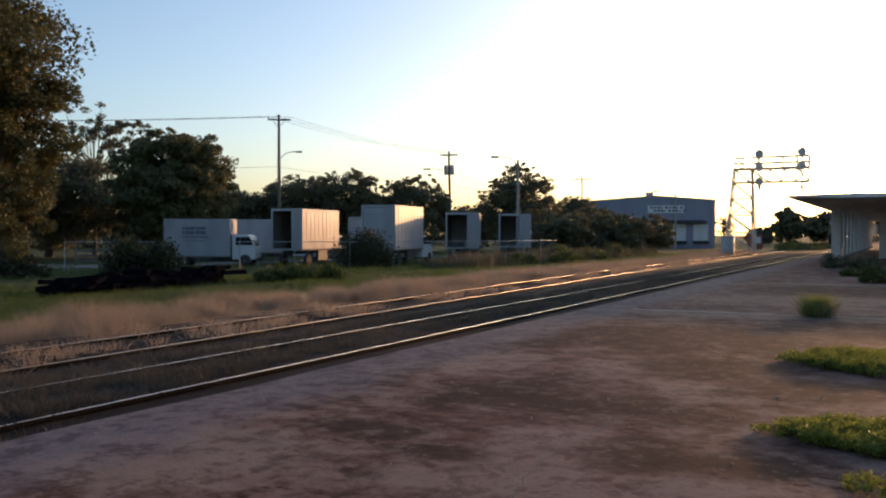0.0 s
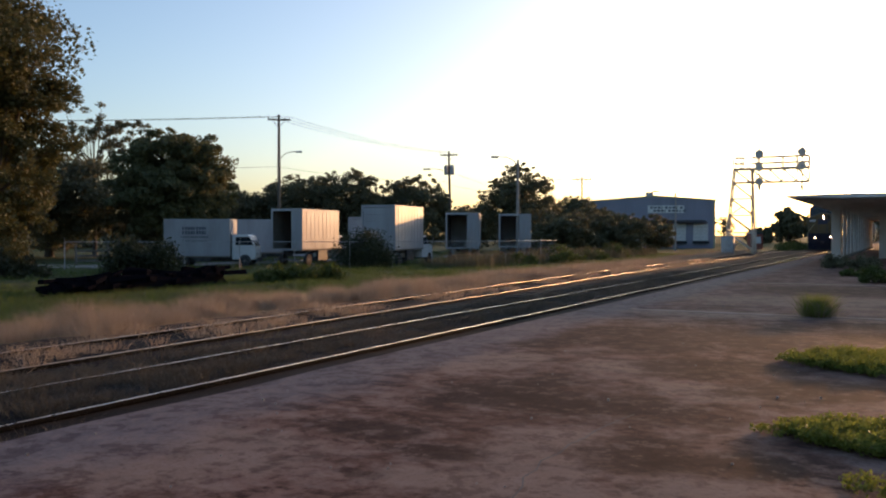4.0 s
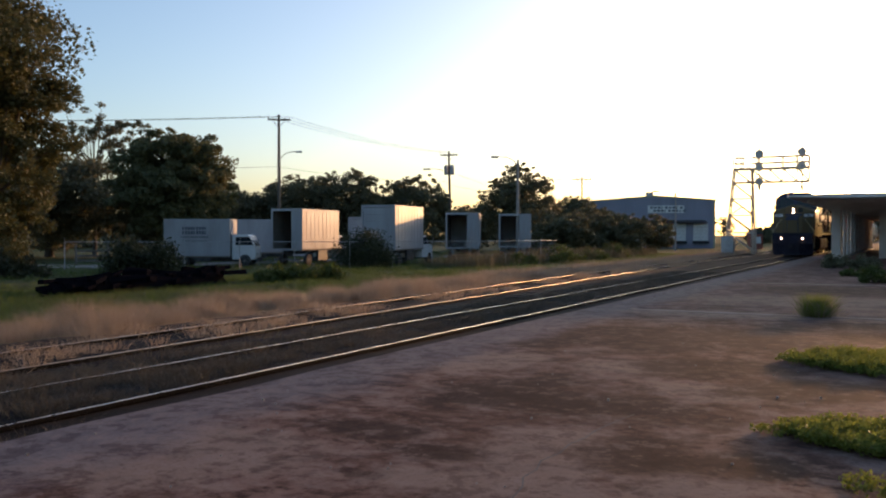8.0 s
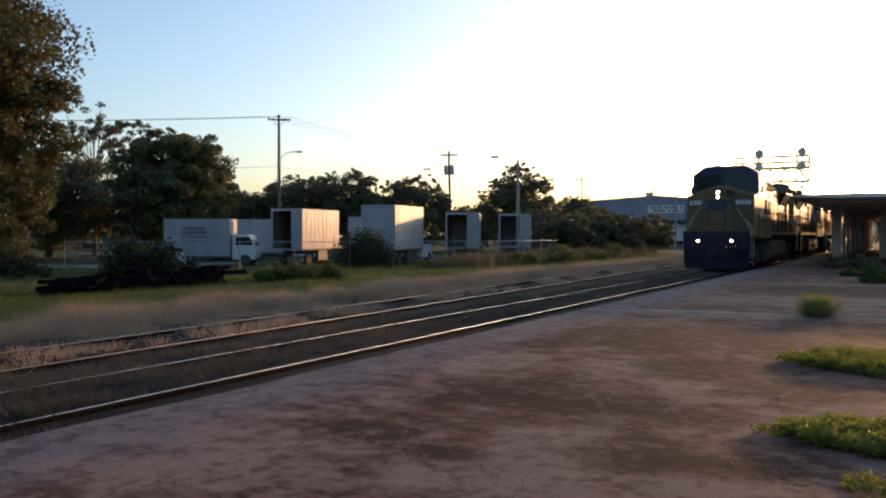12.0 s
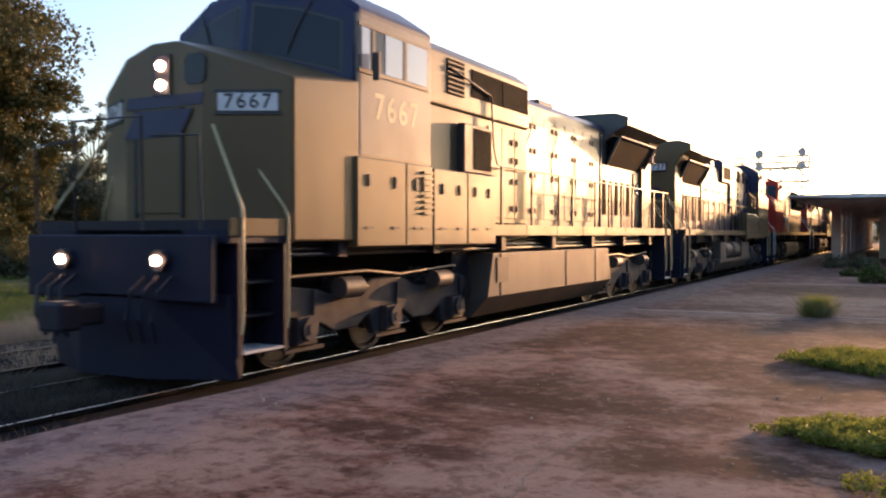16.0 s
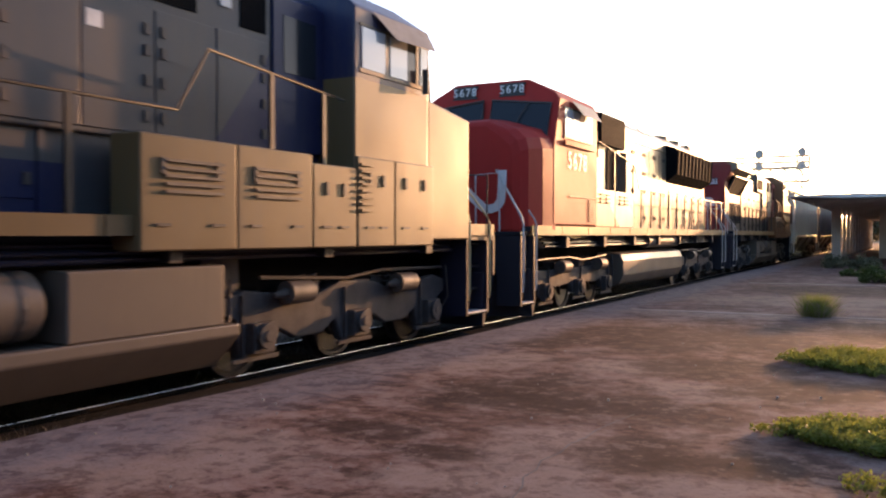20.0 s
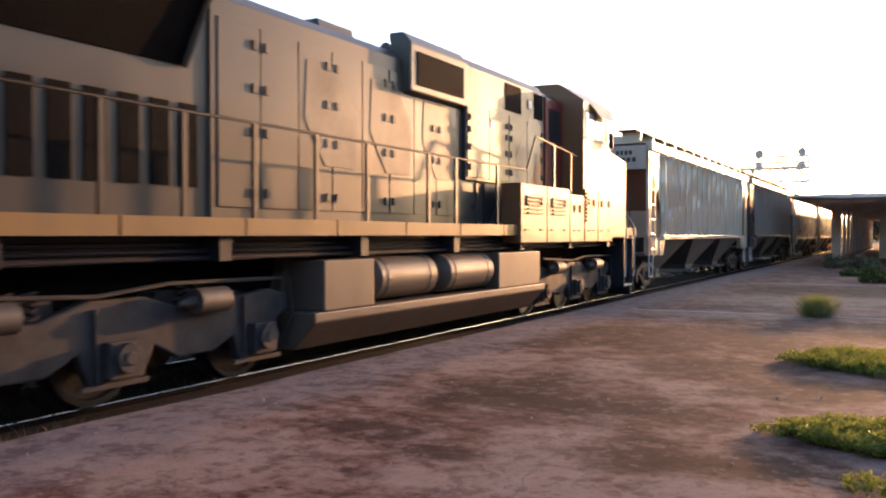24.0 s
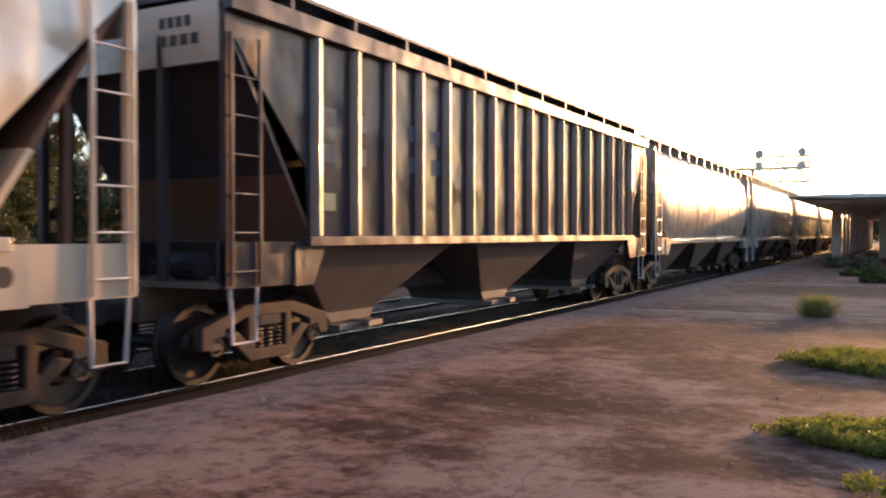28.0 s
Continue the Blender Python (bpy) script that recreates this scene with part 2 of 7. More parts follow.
def platform_material():
    """Old paving: broad red-brown stains over paler worn dirt, a grey strip along the track, grit."""
    m, nt, bs = _nodes("worn_paving")
    tc = nt.nodes.new("ShaderNodeTexCoord").outputs["Object"]
    sep = nt.nodes.new("ShaderNodeSeparateXYZ")
    nt.links.new(tc, sep.inputs[0])
    big = _noise(nt, tc, 0.50, 6, 0.62)
    mid = _noise(nt, tc, 1.9, 6, 0.68, (1.0, 1.25, 1))
    chip = _noise(nt, tc, 5.5, 6, 0.7)
    fine = _noise(nt, tc, 34, 4, 0.7)
    grit = _noise(nt, tc, 110, 2, 0.6)
    wob = _noise(nt, tc, 1.1, 7, 0.72)
    c = _mix(nt, _ramp(nt, big, 0.38, 0.62), (0.245, 0.139, 0.106), (0.132, 0.063, 0.046))
    c = _mix(nt, _math(nt, "MULTIPLY", _ramp(nt, mid, 0.52, 0.60), 0.7), c, (0.285, 0.186, 0.152))
    c = _mix(nt, _math(nt, "MULTIPLY", _ramp(nt, mid, 0.47, 0.41), 0.85), c, (0.066, 0.031, 0.025))

    def blots(rows):
        """A ragged field of ovals: centre and half-widths of each."""
        field = 0.0
        for cx, cy, wx, wy in rows:
            dx = _math(nt, "POWER", _math(nt, "DIVIDE", _math(nt, "SUBTRACT", sep.outputs[0], cx), wx), 2.0)
            dy = _math(nt, "POWER", _math(nt, "DIVIDE", _math(nt, "SUBTRACT", sep.outputs[1], cy), wy), 2.0)
            d = _math(nt, "SUBTRACT", _math(nt, "SQRT", _math(nt, "ADD", dx, dy)), _math(nt, "MULTIPLY", _math(nt, "SUBTRACT", wob, 0.5), 4.0))
            field = _math(nt, "MAXIMUM", field, _ramp(nt, d, 1.5, 0.8))
        return field

    pale = blots(((-2.3, 5.9, 0.45, 0.75), (-2.35, 5.0, 0.7, 0.35), (-3.4, 17.9, 2.2, 0.5), (-1.75, 9.05, 0.5, 0.45), (-4.5, 4.9, 0.7, 0.5), (-4.7, 4.1, 0.6, 0.4), (-1.2, 5.3, 0.35, 0.5), (-4.6, 10.0, 0.5, 0.8), (-2.9, 10.2, 0.5, 0.5), (-2.2, 22.5, 2.6, 1.6)))
    c = _mix(nt, _math(nt, "MULTIPLY", pale, 0.66), c, (0.33, 0.225, 0.176))
    dark = blots(((-3.45, 8.3, 0.75, 0.9), (-3.3, 13.4, 1.5, 1.6), (-2.2, 13.8, 1.2, 1.3), (-2.3, 7.9, 0.7, 0.6), (-2.1, 10.7, 0.7, 0.8), (-3.1, 5.55, 0.35, 0.22), (-3.9, 6.0, 0.45, 0.3), (-1.65, 6.3, 0.4, 0.5), (-1.05, 6.3, 0.35, 0.4), (0.2, 16.0, 1.6, 1.6), (-0.9, 9.6, 0.8, 0.6), (-4.6, 12.4, 0.5, 1.1), (-1.4, 27.0, 2.5, 2.0)))
    c = _mix(nt, _math(nt, "MULTIPLY", dark, 0.86), c, (0.048, 0.023, 0.019))
    edge = _ramp(nt, _math(nt, "ADD", sep.outputs[0], _math(nt, "MULTIPLY", wob, 1.6)), -3.9, -4.6)
    c = _mix(nt, _math(nt, "MULTIPLY", edge, 0.72), c, (0.195, 0.172, 0.178))
    c = _tint(nt, _math(nt, "MULTIPLY", _ramp(nt, chip, 0.51, 0.58), 0.6), c, (0.42, 0.35, 0.34))
    c = _mix(nt, _math(nt, "MULTIPLY", _ramp(nt, chip, 0.45, 0.39), 0.42), c, (0.30, 0.205, 0.17))
    c = _tint(nt, _math(nt, "MULTIPLY", _ramp(nt, fine, 0.53, 0.64), 0.45), c, (0.5, 0.44, 0.43))
    c = _mix(nt, _math(nt, "MULTIPLY", _ramp(nt, grit, 0.68, 0.76), 0.35), c, (0.33, 0.27, 0.24))
    nt.links.new(c, bs.inputs["Base Color"])
    nt.links.new(_math(nt, "ADD", _math(nt, "MULTIPLY", fine, 0.2), 0.76), bs.inputs["Roughness"])
    bs.inputs["Specular IOR Level"].default_value = 0.055
    _bump(nt, bs, _math(nt, "ADD", _math(nt, "MULTIPLY", mid, 0.8), _math(nt, "ADD", _math(nt, "MULTIPLY", fine, 0.5), _math(nt, "MULTIPLY", grit, 0.2))), 0.3, 0.012)
    return m


def sheet(name, xs, ys, z, material, label, category):
    """A ground sheet over uneven grid lines; z(x, y) gives its height."""
    vs = [(x, y, z(x, y)) for y in ys for x in xs]
    n = len(xs)
    fs = [(j * n + i, j * n + i + 1, (j + 1) * n + i + 1, (j + 1) * n + i) for j in range(len(ys) - 1) for i in range(n - 1)]
    ob = cloud(name, vs, fs, material)
    ob.data.polygons.foreach_set("use_smooth", [True] * len(ob.data.polygons))
    return tagged(ob, label, category, kind="structure")


def bank(x, y):
    """Height of the open ground: the track bed, sloping away to the yard."""
    if x > -13.4:
        return -0.38
    t = min(max((-13.0 - x) / 8.0, 0), 1)
    h = -0.19 - 0.31 * t * t * (3 - 2 * t)
    return h + 0.05 * noise.noise((x * 0.35, y * 0.35, 0)) * (0.3 + t)


_xs = [-2500, -700, -250, -120] + [-90 + 2.5 * i for i in range(25)] + [-27 + 0.5 * i for i in range(42)] + [-6.0, -5.9, 0, 40, 120, 400, 2500]
_ys = [-2500, -600, -150, -40] + [-20 + 1.0 * i for i in range(100)] + [80 + 6 * i for i in range(30)] + [300, 420, 700, 1200, 2500]
sheet("ground", sorted(set(_xs)), sorted(set(_ys)), bank, ground_material(), "rough grassy ground beside the railway, green and tan", "ground")
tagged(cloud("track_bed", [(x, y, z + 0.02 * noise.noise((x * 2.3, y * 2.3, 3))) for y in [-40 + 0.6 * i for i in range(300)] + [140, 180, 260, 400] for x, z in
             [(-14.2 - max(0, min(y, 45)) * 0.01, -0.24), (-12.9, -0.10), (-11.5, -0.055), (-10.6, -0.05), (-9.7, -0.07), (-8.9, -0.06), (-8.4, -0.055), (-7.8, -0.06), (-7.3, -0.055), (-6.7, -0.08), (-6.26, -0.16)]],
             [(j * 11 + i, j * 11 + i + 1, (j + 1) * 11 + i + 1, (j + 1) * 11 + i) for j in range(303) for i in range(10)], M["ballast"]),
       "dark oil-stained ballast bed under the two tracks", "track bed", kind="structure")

plat = Shape()
_px = [-6.2 + 0.4 * i for i in range(26)] + [8, 20, 60]
_py = [-30, -10, 0] + [2 + 0.45 * i for i in range(90)] + [45 + 2 * i for i in range(30)] + [150, 260, 420]
plat.add([(x, y, 0.10 + 0.018 * noise.noise((x * 0.5, y * 0.5, 7)) - (0.02 if i == 0 else 0)) for y in _py for i, x in enumerate(_px)],
         [(j * len(_px) + i, j * len(_px) + i + 1, (j + 1) * len(_px) + i + 1, (j + 1) * len(_px) + i) for j in range(len(_py) - 1) for i in range(len(_px) - 1)])
plat.box(-6.2, -5.9, -30, 420, -0.4, 0.06)
platform = part("platform", plat, platform_material(), smooth=True)
tagged(platform, "old station platform of worn paving with rust-brown dirt", "platform", kind="structure")

RAIL = [(-0.068, -0.17), (0.068, -0.17), (0.068, -0.155), (0.012, -0.13), (0.010, -0.045), (0.036, -0.035), (0.036, -0.006), (0.028, 0), (-0.028, 0), (-0.036, -0.006), (-0.036, -0.035), (-0.010, -0.045), (-0.012, -0.13), (-0.068, -0.155)]


def rail(xs, material, label, head=0.008):
    """A rail along points (x, y)."""
    s, h = Shape(), Shape()
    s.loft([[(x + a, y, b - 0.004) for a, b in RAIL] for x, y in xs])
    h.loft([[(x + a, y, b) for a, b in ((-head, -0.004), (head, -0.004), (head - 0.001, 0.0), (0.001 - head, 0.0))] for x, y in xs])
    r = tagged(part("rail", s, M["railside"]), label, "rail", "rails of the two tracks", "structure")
    part("running_surface", h, material, r)
    return r


TX = -7.84
for off in (0.7525, -0.7525):
    rail([(TX + off, -40), (TX + off, 60), (TX + off, 420)], M["rail"], "polished steel rail of the near main track")


def far_x(y):
    return -10.45 - 0.034 * min(max(y, -20), 42)


for off in (0.7525, -0.7525):
    rail([(far_x(y) + off, y) for y in (-40, -20, 0, 20, 42, 60, 420)], M["railrust"], "rusty worn rail of the far siding in dry grass", 0.016)


# plain unseen walls, added behind and beside the camera to block sky light
for _n, _s in (("sky_block_south", (-3.0, 34, -12.6, -12, -0.4, 6)), ("sky_block_east", (15, 15.6, -12, 48, -0.4, 8)), ("sky_block_southwest", (-90, -14, -26.6, -26, -0.6, 8))):
    tagged(part(_n, Shape().box(*_s), M["wallplain"]), "plain brown wall added out of view to block sky light", "wall", kind="structure")


# ---- trees and plants ----
def leaf_cloud(rng, clumps, per, leaf, flat=0.6):
    """Small leaf quads round clump centres (x, y, z, radius)."""
    vs, fs = [], []
    full, mean = per, sum(c[3] for c in clumps) / max(len(clumps), 1)
    for cx, cy, cz, cr in clumps:
        per = max(4, int(full * min(1.0, 1.2 * cr / mean) ** 2.2))
        d = rng.normal(size=(per, 3))
        d /= np.linalg.norm(d, axis=1)[:, None]
        d *= (cr * rng.random(per) ** 0.45)[:, None]
        d[:, 2] *= flat
        a = rng.normal(size=(per, 3))
        a /= np.linalg.norm(a, axis=1)[:, None]
        b = np.cross(a, rng.normal(size=(per, 3)))
        b /= np.linalg.norm(b, axis=1)[:, None]
        k = leaf * (0.6 + 0.8 * rng.random(per))[:, None]
        c = d + np.array((cx, cy, cz))
        q = np.stack([c - a * k, c - b * k * 0.55 + a * k * 0.1, c + a * k, c + b * k * 0.55 + a * k * 0.1], 1)
        n = len(vs)
        vs += q.reshape(-1, 3).tolist()
        fs += [(n + 4 * i, n + 4 * i + 1, n + 4 * i + 2, n + 4 * i + 3) for i in range(per)]
    return vs, fs


def tree(x, y, height, rx, crown_low, seed, material, label, leaf=0.16, clumps=90, per=70, trunk_r=0.3, clump_r=0.28, sparse=0.0, base=-0.5, limbs=9, category="tree", fuzz=0.12):
    """A tapered trunk with limbs, and a crown of leaf clumps with gaps."""
    rng = np.random.default_rng(seed)
    t = empty("tree", pose(x, y, base), label, category)
    hz = (height - crown_low) / 2
    cz = crown_low + hz
    s = Shape()
    lean = rng.normal(size=2) * 0.25
    top = height * 0.72
    s.tube([(lean[0] * k * k, lean[1] * k * k, top * k) for k in (-0.03, 0.05, 0.25, 0.5, 0.75, 1.0)], [trunk_r * 1.5, trunk_r * 1.1, trunk_r * 0.9, trunk_r * 0.7, trunk_r * 0.42, trunk_r * 0.15], 9)
    cl = []
    for i in range(limbs):
        a = 2 * math.pi * (i + rng.random() * 0.7) / limbs
        k = 0.35 + 0.55 * rng.random()
        p0 = Vector((lean[0] * k * k, lean[1] * k * k, top * k))
        reach = rx * (0.55 + 0.4 * rng.random())
        p2 = Vector((math.cos(a) * reach, math.sin(a) * reach, cz + hz * (rng.random() * 1.3 - 0.5)))
        p1 = p0.lerp(p2, 0.5) + Vector((0, 0, 0.12 * height * (rng.random() - 0.2)))
        s.tube([p0, p0.lerp(p1, 0.6), p1, p1.lerp(p2, 0.5) + Vector((0, 0, 0.1)), p2], [trunk_r * 0.42, trunk_r * 0.33, trunk_r * 0.25, trunk_r * 0.16, trunk_r * 0.05], 6)
        for f in (0.6, 0.85, 1.0):
            q = p1.lerp(p2, f) + Vector(rng.normal(size=3) * rx * 0.08)
            cl.append((q.x, q.y, q.z, rx * clump_r))
            if sparse:
                s.tube([p1, p1.lerp(q, 0.6), q], [trunk_r * 0.1, trunk_r * 0.07, trunk_r * 0.03], 5)
    part("trunk", s, M["bark"], t, smooth=True)
    for _ in range(clumps - len(cl)):
        d = rng.normal(size=3)
        d /= np.linalg.norm(d)
        r = (0.66 + 0.34 * rng.random()) if rng.random() < 0.6 else rng.random() * 0.75
        wob = 1 + 0.20 * noise.noise((d[0] * 1.7 + seed, d[1] * 1.7, d[2] * 1.7)) + 0.12 * noise.noise((d[0] * 4 + seed, d[1] * 4, d[2] * 4))
        if not sparse and rng.random() < fuzz:
            r, size = 0.93 + 0.11 * rng.random(), 0.34
        else:
            size = 0.55 + 0.8 * rng.random()
        pz = cz + d[2] * r * hz * wob
        cl.append((d[0] * r * rx * wob, d[1] * r * rx * wob, pz, rx * clump_r * size))
    vs, fs = leaf_cloud(rng, cl, per, leaf)
    cloud("crown", vs, fs, material, t)
    return t


def bush(x, y, rx, h, seed, material, label, leaf=0.07, clumps=26, per=60, base=-0.5, ry=None, name="bush"):
    rng = np.random.default_rng(seed)
    t = empty(name, pose(x, y, base), label, "bush")
    s = Shape()
    cl = []
    for i in range(clumps):
        a, r = 2 * math.pi * rng.random(), math.sqrt(rng.random())
        px, py = math.cos(a) * r * rx * 0.85, math.sin(a) * r * (ry or rx) * 0.85
        z = h * (0.25 + 0.6 * rng.random()) * (1 - 0.55 * r * r)
        cl.append((px, py, z, h * 0.30 * (0.7 + 0.6 * rng.random())))
        if i < 5:
            part("stem", Shape().tube([(px * 0.1, py * 0.1, -0.05), (px * 0.6, py * 0.6, z * 0.6), (px, py, z)], [0.03, 0.02, 0.008], 5), M["bark"], t)
    vs, fs = leaf_cloud(rng, cl, per, leaf, 0.9)
    cloud("foliage", vs, fs, material, t)
    return t


def blade_mesh(spots, seed, lean, width):
    """Rows of (x, y, z, height, count, spread); two-piece blades fanning out of each tuft."""
    rng = np.random.default_rng(seed)
    sp = np.array(spots, float)
    n = sp[:, 4].astype(int)
    q = np.repeat(sp, n, axis=0)
    m = len(q)
    off = rng.normal(size=(m, 2)) * q[:, 5:6]
    k = q[:, 3] * (0.45 + 0.75 * rng.random(m))
    a = 2 * math.pi * rng.random(m)
    w = width * (0.6 + rng.random(m))
    u = np.stack([np.cos(a) * w, np.sin(a) * w], 1)
    ln = rng.normal(size=(m, 2)) * (lean * k)[:, None] + off * 0.9
    p = q[:, :2] + off
    z = q[:, 2]
    vs = np.empty((m, 5, 3))
    for c, (xy, zz) in enumerate(((p - u, z), (p + u, z), (p + u * 0.7 + ln * 0.4, z + k * 0.6), (p - u * 0.7 + ln * 0.4, z + k * 0.6), (p + ln, z + k))):
        vs[:, c, :2], vs[:, c, 2] = xy, zz
    i = np.arange(m) * 5
    fs = np.stack([i, i + 1, i + 2, i + 3], 1).tolist() + np.stack([i + 3, i + 2, i + 4], 1).tolist()
    return vs.reshape(-1, 3).tolist(), fs


def blades(name, spots, material, label, seed, lean=0.35, width=0.012, category="grass"):
    return tagged(cloud(name, *blade_mesh(spots, seed, lean, width), material), label, category, kind="stuff")


_t = empty("grass_tuft", pose(-1.52, 18.3, 0.10), "round tuft of green grass with a dry fringe on the platform", "grass tuft")
cloud("green_foliage", *blade_mesh([(0, 0, 0, 0.42, 900, 0.10)], 150, 0.34, 0.006), M["weed"], _t)
cloud("dry_foliage", *blade_mesh([(0.06, 0, 0, 0.40, 320, 0.13)], 151, 0.55, 0.004), M["dry"], _t)


tree(-32.6, 17.1, 17.5, 6.6, 2.6, 11, M["leaf_near"], "big live oak with warm sunlit leaf edges", 0.085, 600, 300, 0.45, 0.19, fuzz=0.0)
tree(-30.7, 20.9, 11.0, 2.9, 1.0, 21, M["leaf_near"], "smaller oak under the big live oak", 0.075, 260, 240, 0.2, 0.21, fuzz=0.0)
tree(-56.4, 56.0, 11.4, 5.2, 2.0, 12, M["leaf_oak"], "broad dark oak over the parking yard", 0.14, 480, 200, 0.55, 0.17, fuzz=0.1)
tree(-74, 56.5, 10.2, 7.4, 1.0, 13, M["leaf_dark"], "dense dark tree at the back of the yard", 0.18, 340, 140, 0.4, 0.2)
tree(-67, 44.0, 10.0, 6.0, 1.0, 33, M["leaf_dark"], "dense dark tree behind the gate", 0.18, 300, 140, 0.4, 0.2)
tree(-76.5, 64.0, 16.4, 3.6, 9.5, 14, M["leaf_dark"], "thin bare-limbed tree with few leaves", 0.14, 64, 60, 0.22, 0.15, sparse=1.0, limbs=12)
tree(-74.5, 67.5, 15.0, 3.4, 8.5, 34, M["leaf_dark"], "thin tree with sparse twigs above the crowns", 0.14, 52, 56, 0.2, 0.15, sparse=1.0, limbs=11)
for _i, (_x, _y, _h, _r) in enumerate([(-61.5, 68.5, 6.4, 4.4), (-57, 74, 7.9, 4.6), (-52.9, 77, 8.5, 3.7), (-48.9, 84.5, 8.0, 3.9), (-41.5, 97, 9.6, 4.3), (-53, 107, 5.6, 4.0), (-44.0, 124, 7.2, 3.6), (-38, 118, 5.0, 3.6), (-66, 64, 7.8, 4.5)]):
    tree(_x, _y, _h * 1.1, _r * 1.08, 0.3, 40 + _i, M["leaf_dark"], "dark bushy tree in the row behind the trucks", 0.13, 460, 120, 0.28, 0.18, fuzz=0.34)
for _i, (_x, _y, _h, _r) in enumerate([(-27.5, 92, 4.6, 3.4), (-31.0, 88, 4.4, 3.2), (-29.5, 80, 4.0, 2.8), (-33, 99, 5.6, 3.6), (-26, 99, 4.4, 2.8), (-36, 90, 5.0, 3.2)]):
    tree(_x, _y, _h, _r, 0.2, 60 + _i, M["leaf_dark"], "low shrubby tree in front of the warehouse", 0.13, 190, 90, 0.14, 0.18, fuzz=0.25)
for _i, (_x, _y, _h, _r) in enumerate([(-26.5, 236, 8.8, 3.6), (-17, 240, 7.6, 6.0), (-33, 232, 3.4, 3.2), (-9, 250, 9.5, 7), (2, 255, 10, 7), (-21, 268, 7.8, 5.5)]):
    tree(_x, _y, _h, _r, 0.3, 80 + _i, M["leaf_dark"], "distant dark tree beyond the tracks", 0.55, 110, 60, 0.3, 0.28)

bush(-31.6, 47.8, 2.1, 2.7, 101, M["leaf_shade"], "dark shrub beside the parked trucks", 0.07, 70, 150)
for _x, _y, _r, _h in ((-25.8, 31.6, 1.0, 0.95), (-25.2, 33.2, 1.1, 1.0), (-24.8, 34.6, 0.9, 0.8)):
    bush(_x, _y, _r, _h, 110 + int(_y), M["leaf_bush"], "bright green low bush in the long grass", 0.07, 30, 70)
for _x, _y, _r, _h in ((-39.9, 28.4, 1.9, 1.2), (-42.2, 27.4, 2.0, 1.4), (-37.4, 33.5, 1.2, 2.0), (-36.2, 34.6, 1.2, 2.1), (-39.6, 35.6, 1.4, 2.4), (-52.5, 36.0, 2.2, 1.2), (-55.5, 39.0, 2.2, 1.4)):
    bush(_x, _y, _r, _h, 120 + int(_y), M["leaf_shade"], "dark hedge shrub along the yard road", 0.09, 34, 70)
for _i in range(9):
    bush(-24.5 - 0.45 * _i + 2.2 * (_i % 2), 58 + 4.6 * _i, 1.5, 1.0 + 0.25 * (_i % 3), 130 + _i, M["leaf_bush"], "weedy green bush along the verge", 0.08, 26, 60)
for _i, (_x, _y) in enumerate([(-11.6, 104), (-10.0, 110), (-12.8, 116), (-9.0, 118), (-14.0, 126)]):
    bush(_x, _y, 2.2, 1.3 + 0.3 * (_i % 2), 170 + _i, M["leaf_bush"], "rough bush beyond the signal bridge", 0.10, 26, 50, -0.4)
bush(-2.95, 46.0, 0.75, 0.75, 151, M["leaf_dark"], "dark low bush by the canopy post", 0.06, 30, 60, 0.1)
bush(-1.6, 44.0, 0.7, 0.7, 152, M["leaf_dark"], "dark low bush beside the station", 0.06, 30, 60, 0.1)
bush(-0.95, 32.3, 0.55, 0.55, 153, M["leaf_bush"], "low green bush on the platform", 0.05, 26, 60, 0.1)
bush(-1.9, 37.0, 0.45, 0.3, 154, M["leaf_bush"], "low weeds on the platform", 0.05, 20, 50, 0.1)
bush(0.2, 36.0, 0.9, 0.8, 155, M["leaf_dark"], "dark bush near the station wall", 0.06, 30, 60, 0.1)


def weed_mat(x0, x1, y0, y1, seed, dens, h):
    """A low mat of weeds, denser inside, ragged at the rim."""
    rng = np.random.default_rng(seed)
    t = empty("weed_patch", pose(0, 0, 0.1), "low mat of bright green weeds on the paving", "weeds")
    cl, s = [], Shape()
    n = int(dens * (x1 - x0) * (y1 - y0))
    for i in range(n):
        u, v = rng.random(), rng.random()
        x, y = x0 + (x1 - x0) * u, y0 + (y1 - y0) * v
        if abs(v - 0.55) > 0.5 * min(1.0, 0.16 + 2.2 * u):
            continue
        w = min(1.0, 4.0 * u + 0.25) * min(1.0, 4.0 * min(v, 1 - v) + 0.25 + 0.35 * noise.noise((x * 3, y * 3, seed)))
        if rng.random() > w:
            continue
        k = h * (0.35 + 0.75 * rng.random()) * (0.4 + 0.6 * w)
        cl.append((x, y, k * 0.7, k * 0.7))
        if i % 4 == 0:
            s.tube([(x, y, -0.01), (x + 0.02, y, k * 0.6), (x + 0.05 * rng.normal(), y, k * 1.2)], [0.004, 0.003, 0.002], 4)
    tagged(part("runner", s, M["weed"], t), kind="stuff")
    vs, fs = leaf_cloud(rng, cl, 40, 0.015, 0.8)
    cloud("foliage", vs, fs, M["weed"], t)


weed_mat(-1.50, 1.9, 10.5, 12.9, 161, 330, 0.135)
weed_mat(-1.10, 1.6, 6.75, 7.95, 162, 520, 0.125)
weed_mat(-0.30, 0.9, 5.55, 6.15, 163, 420, 0.16)

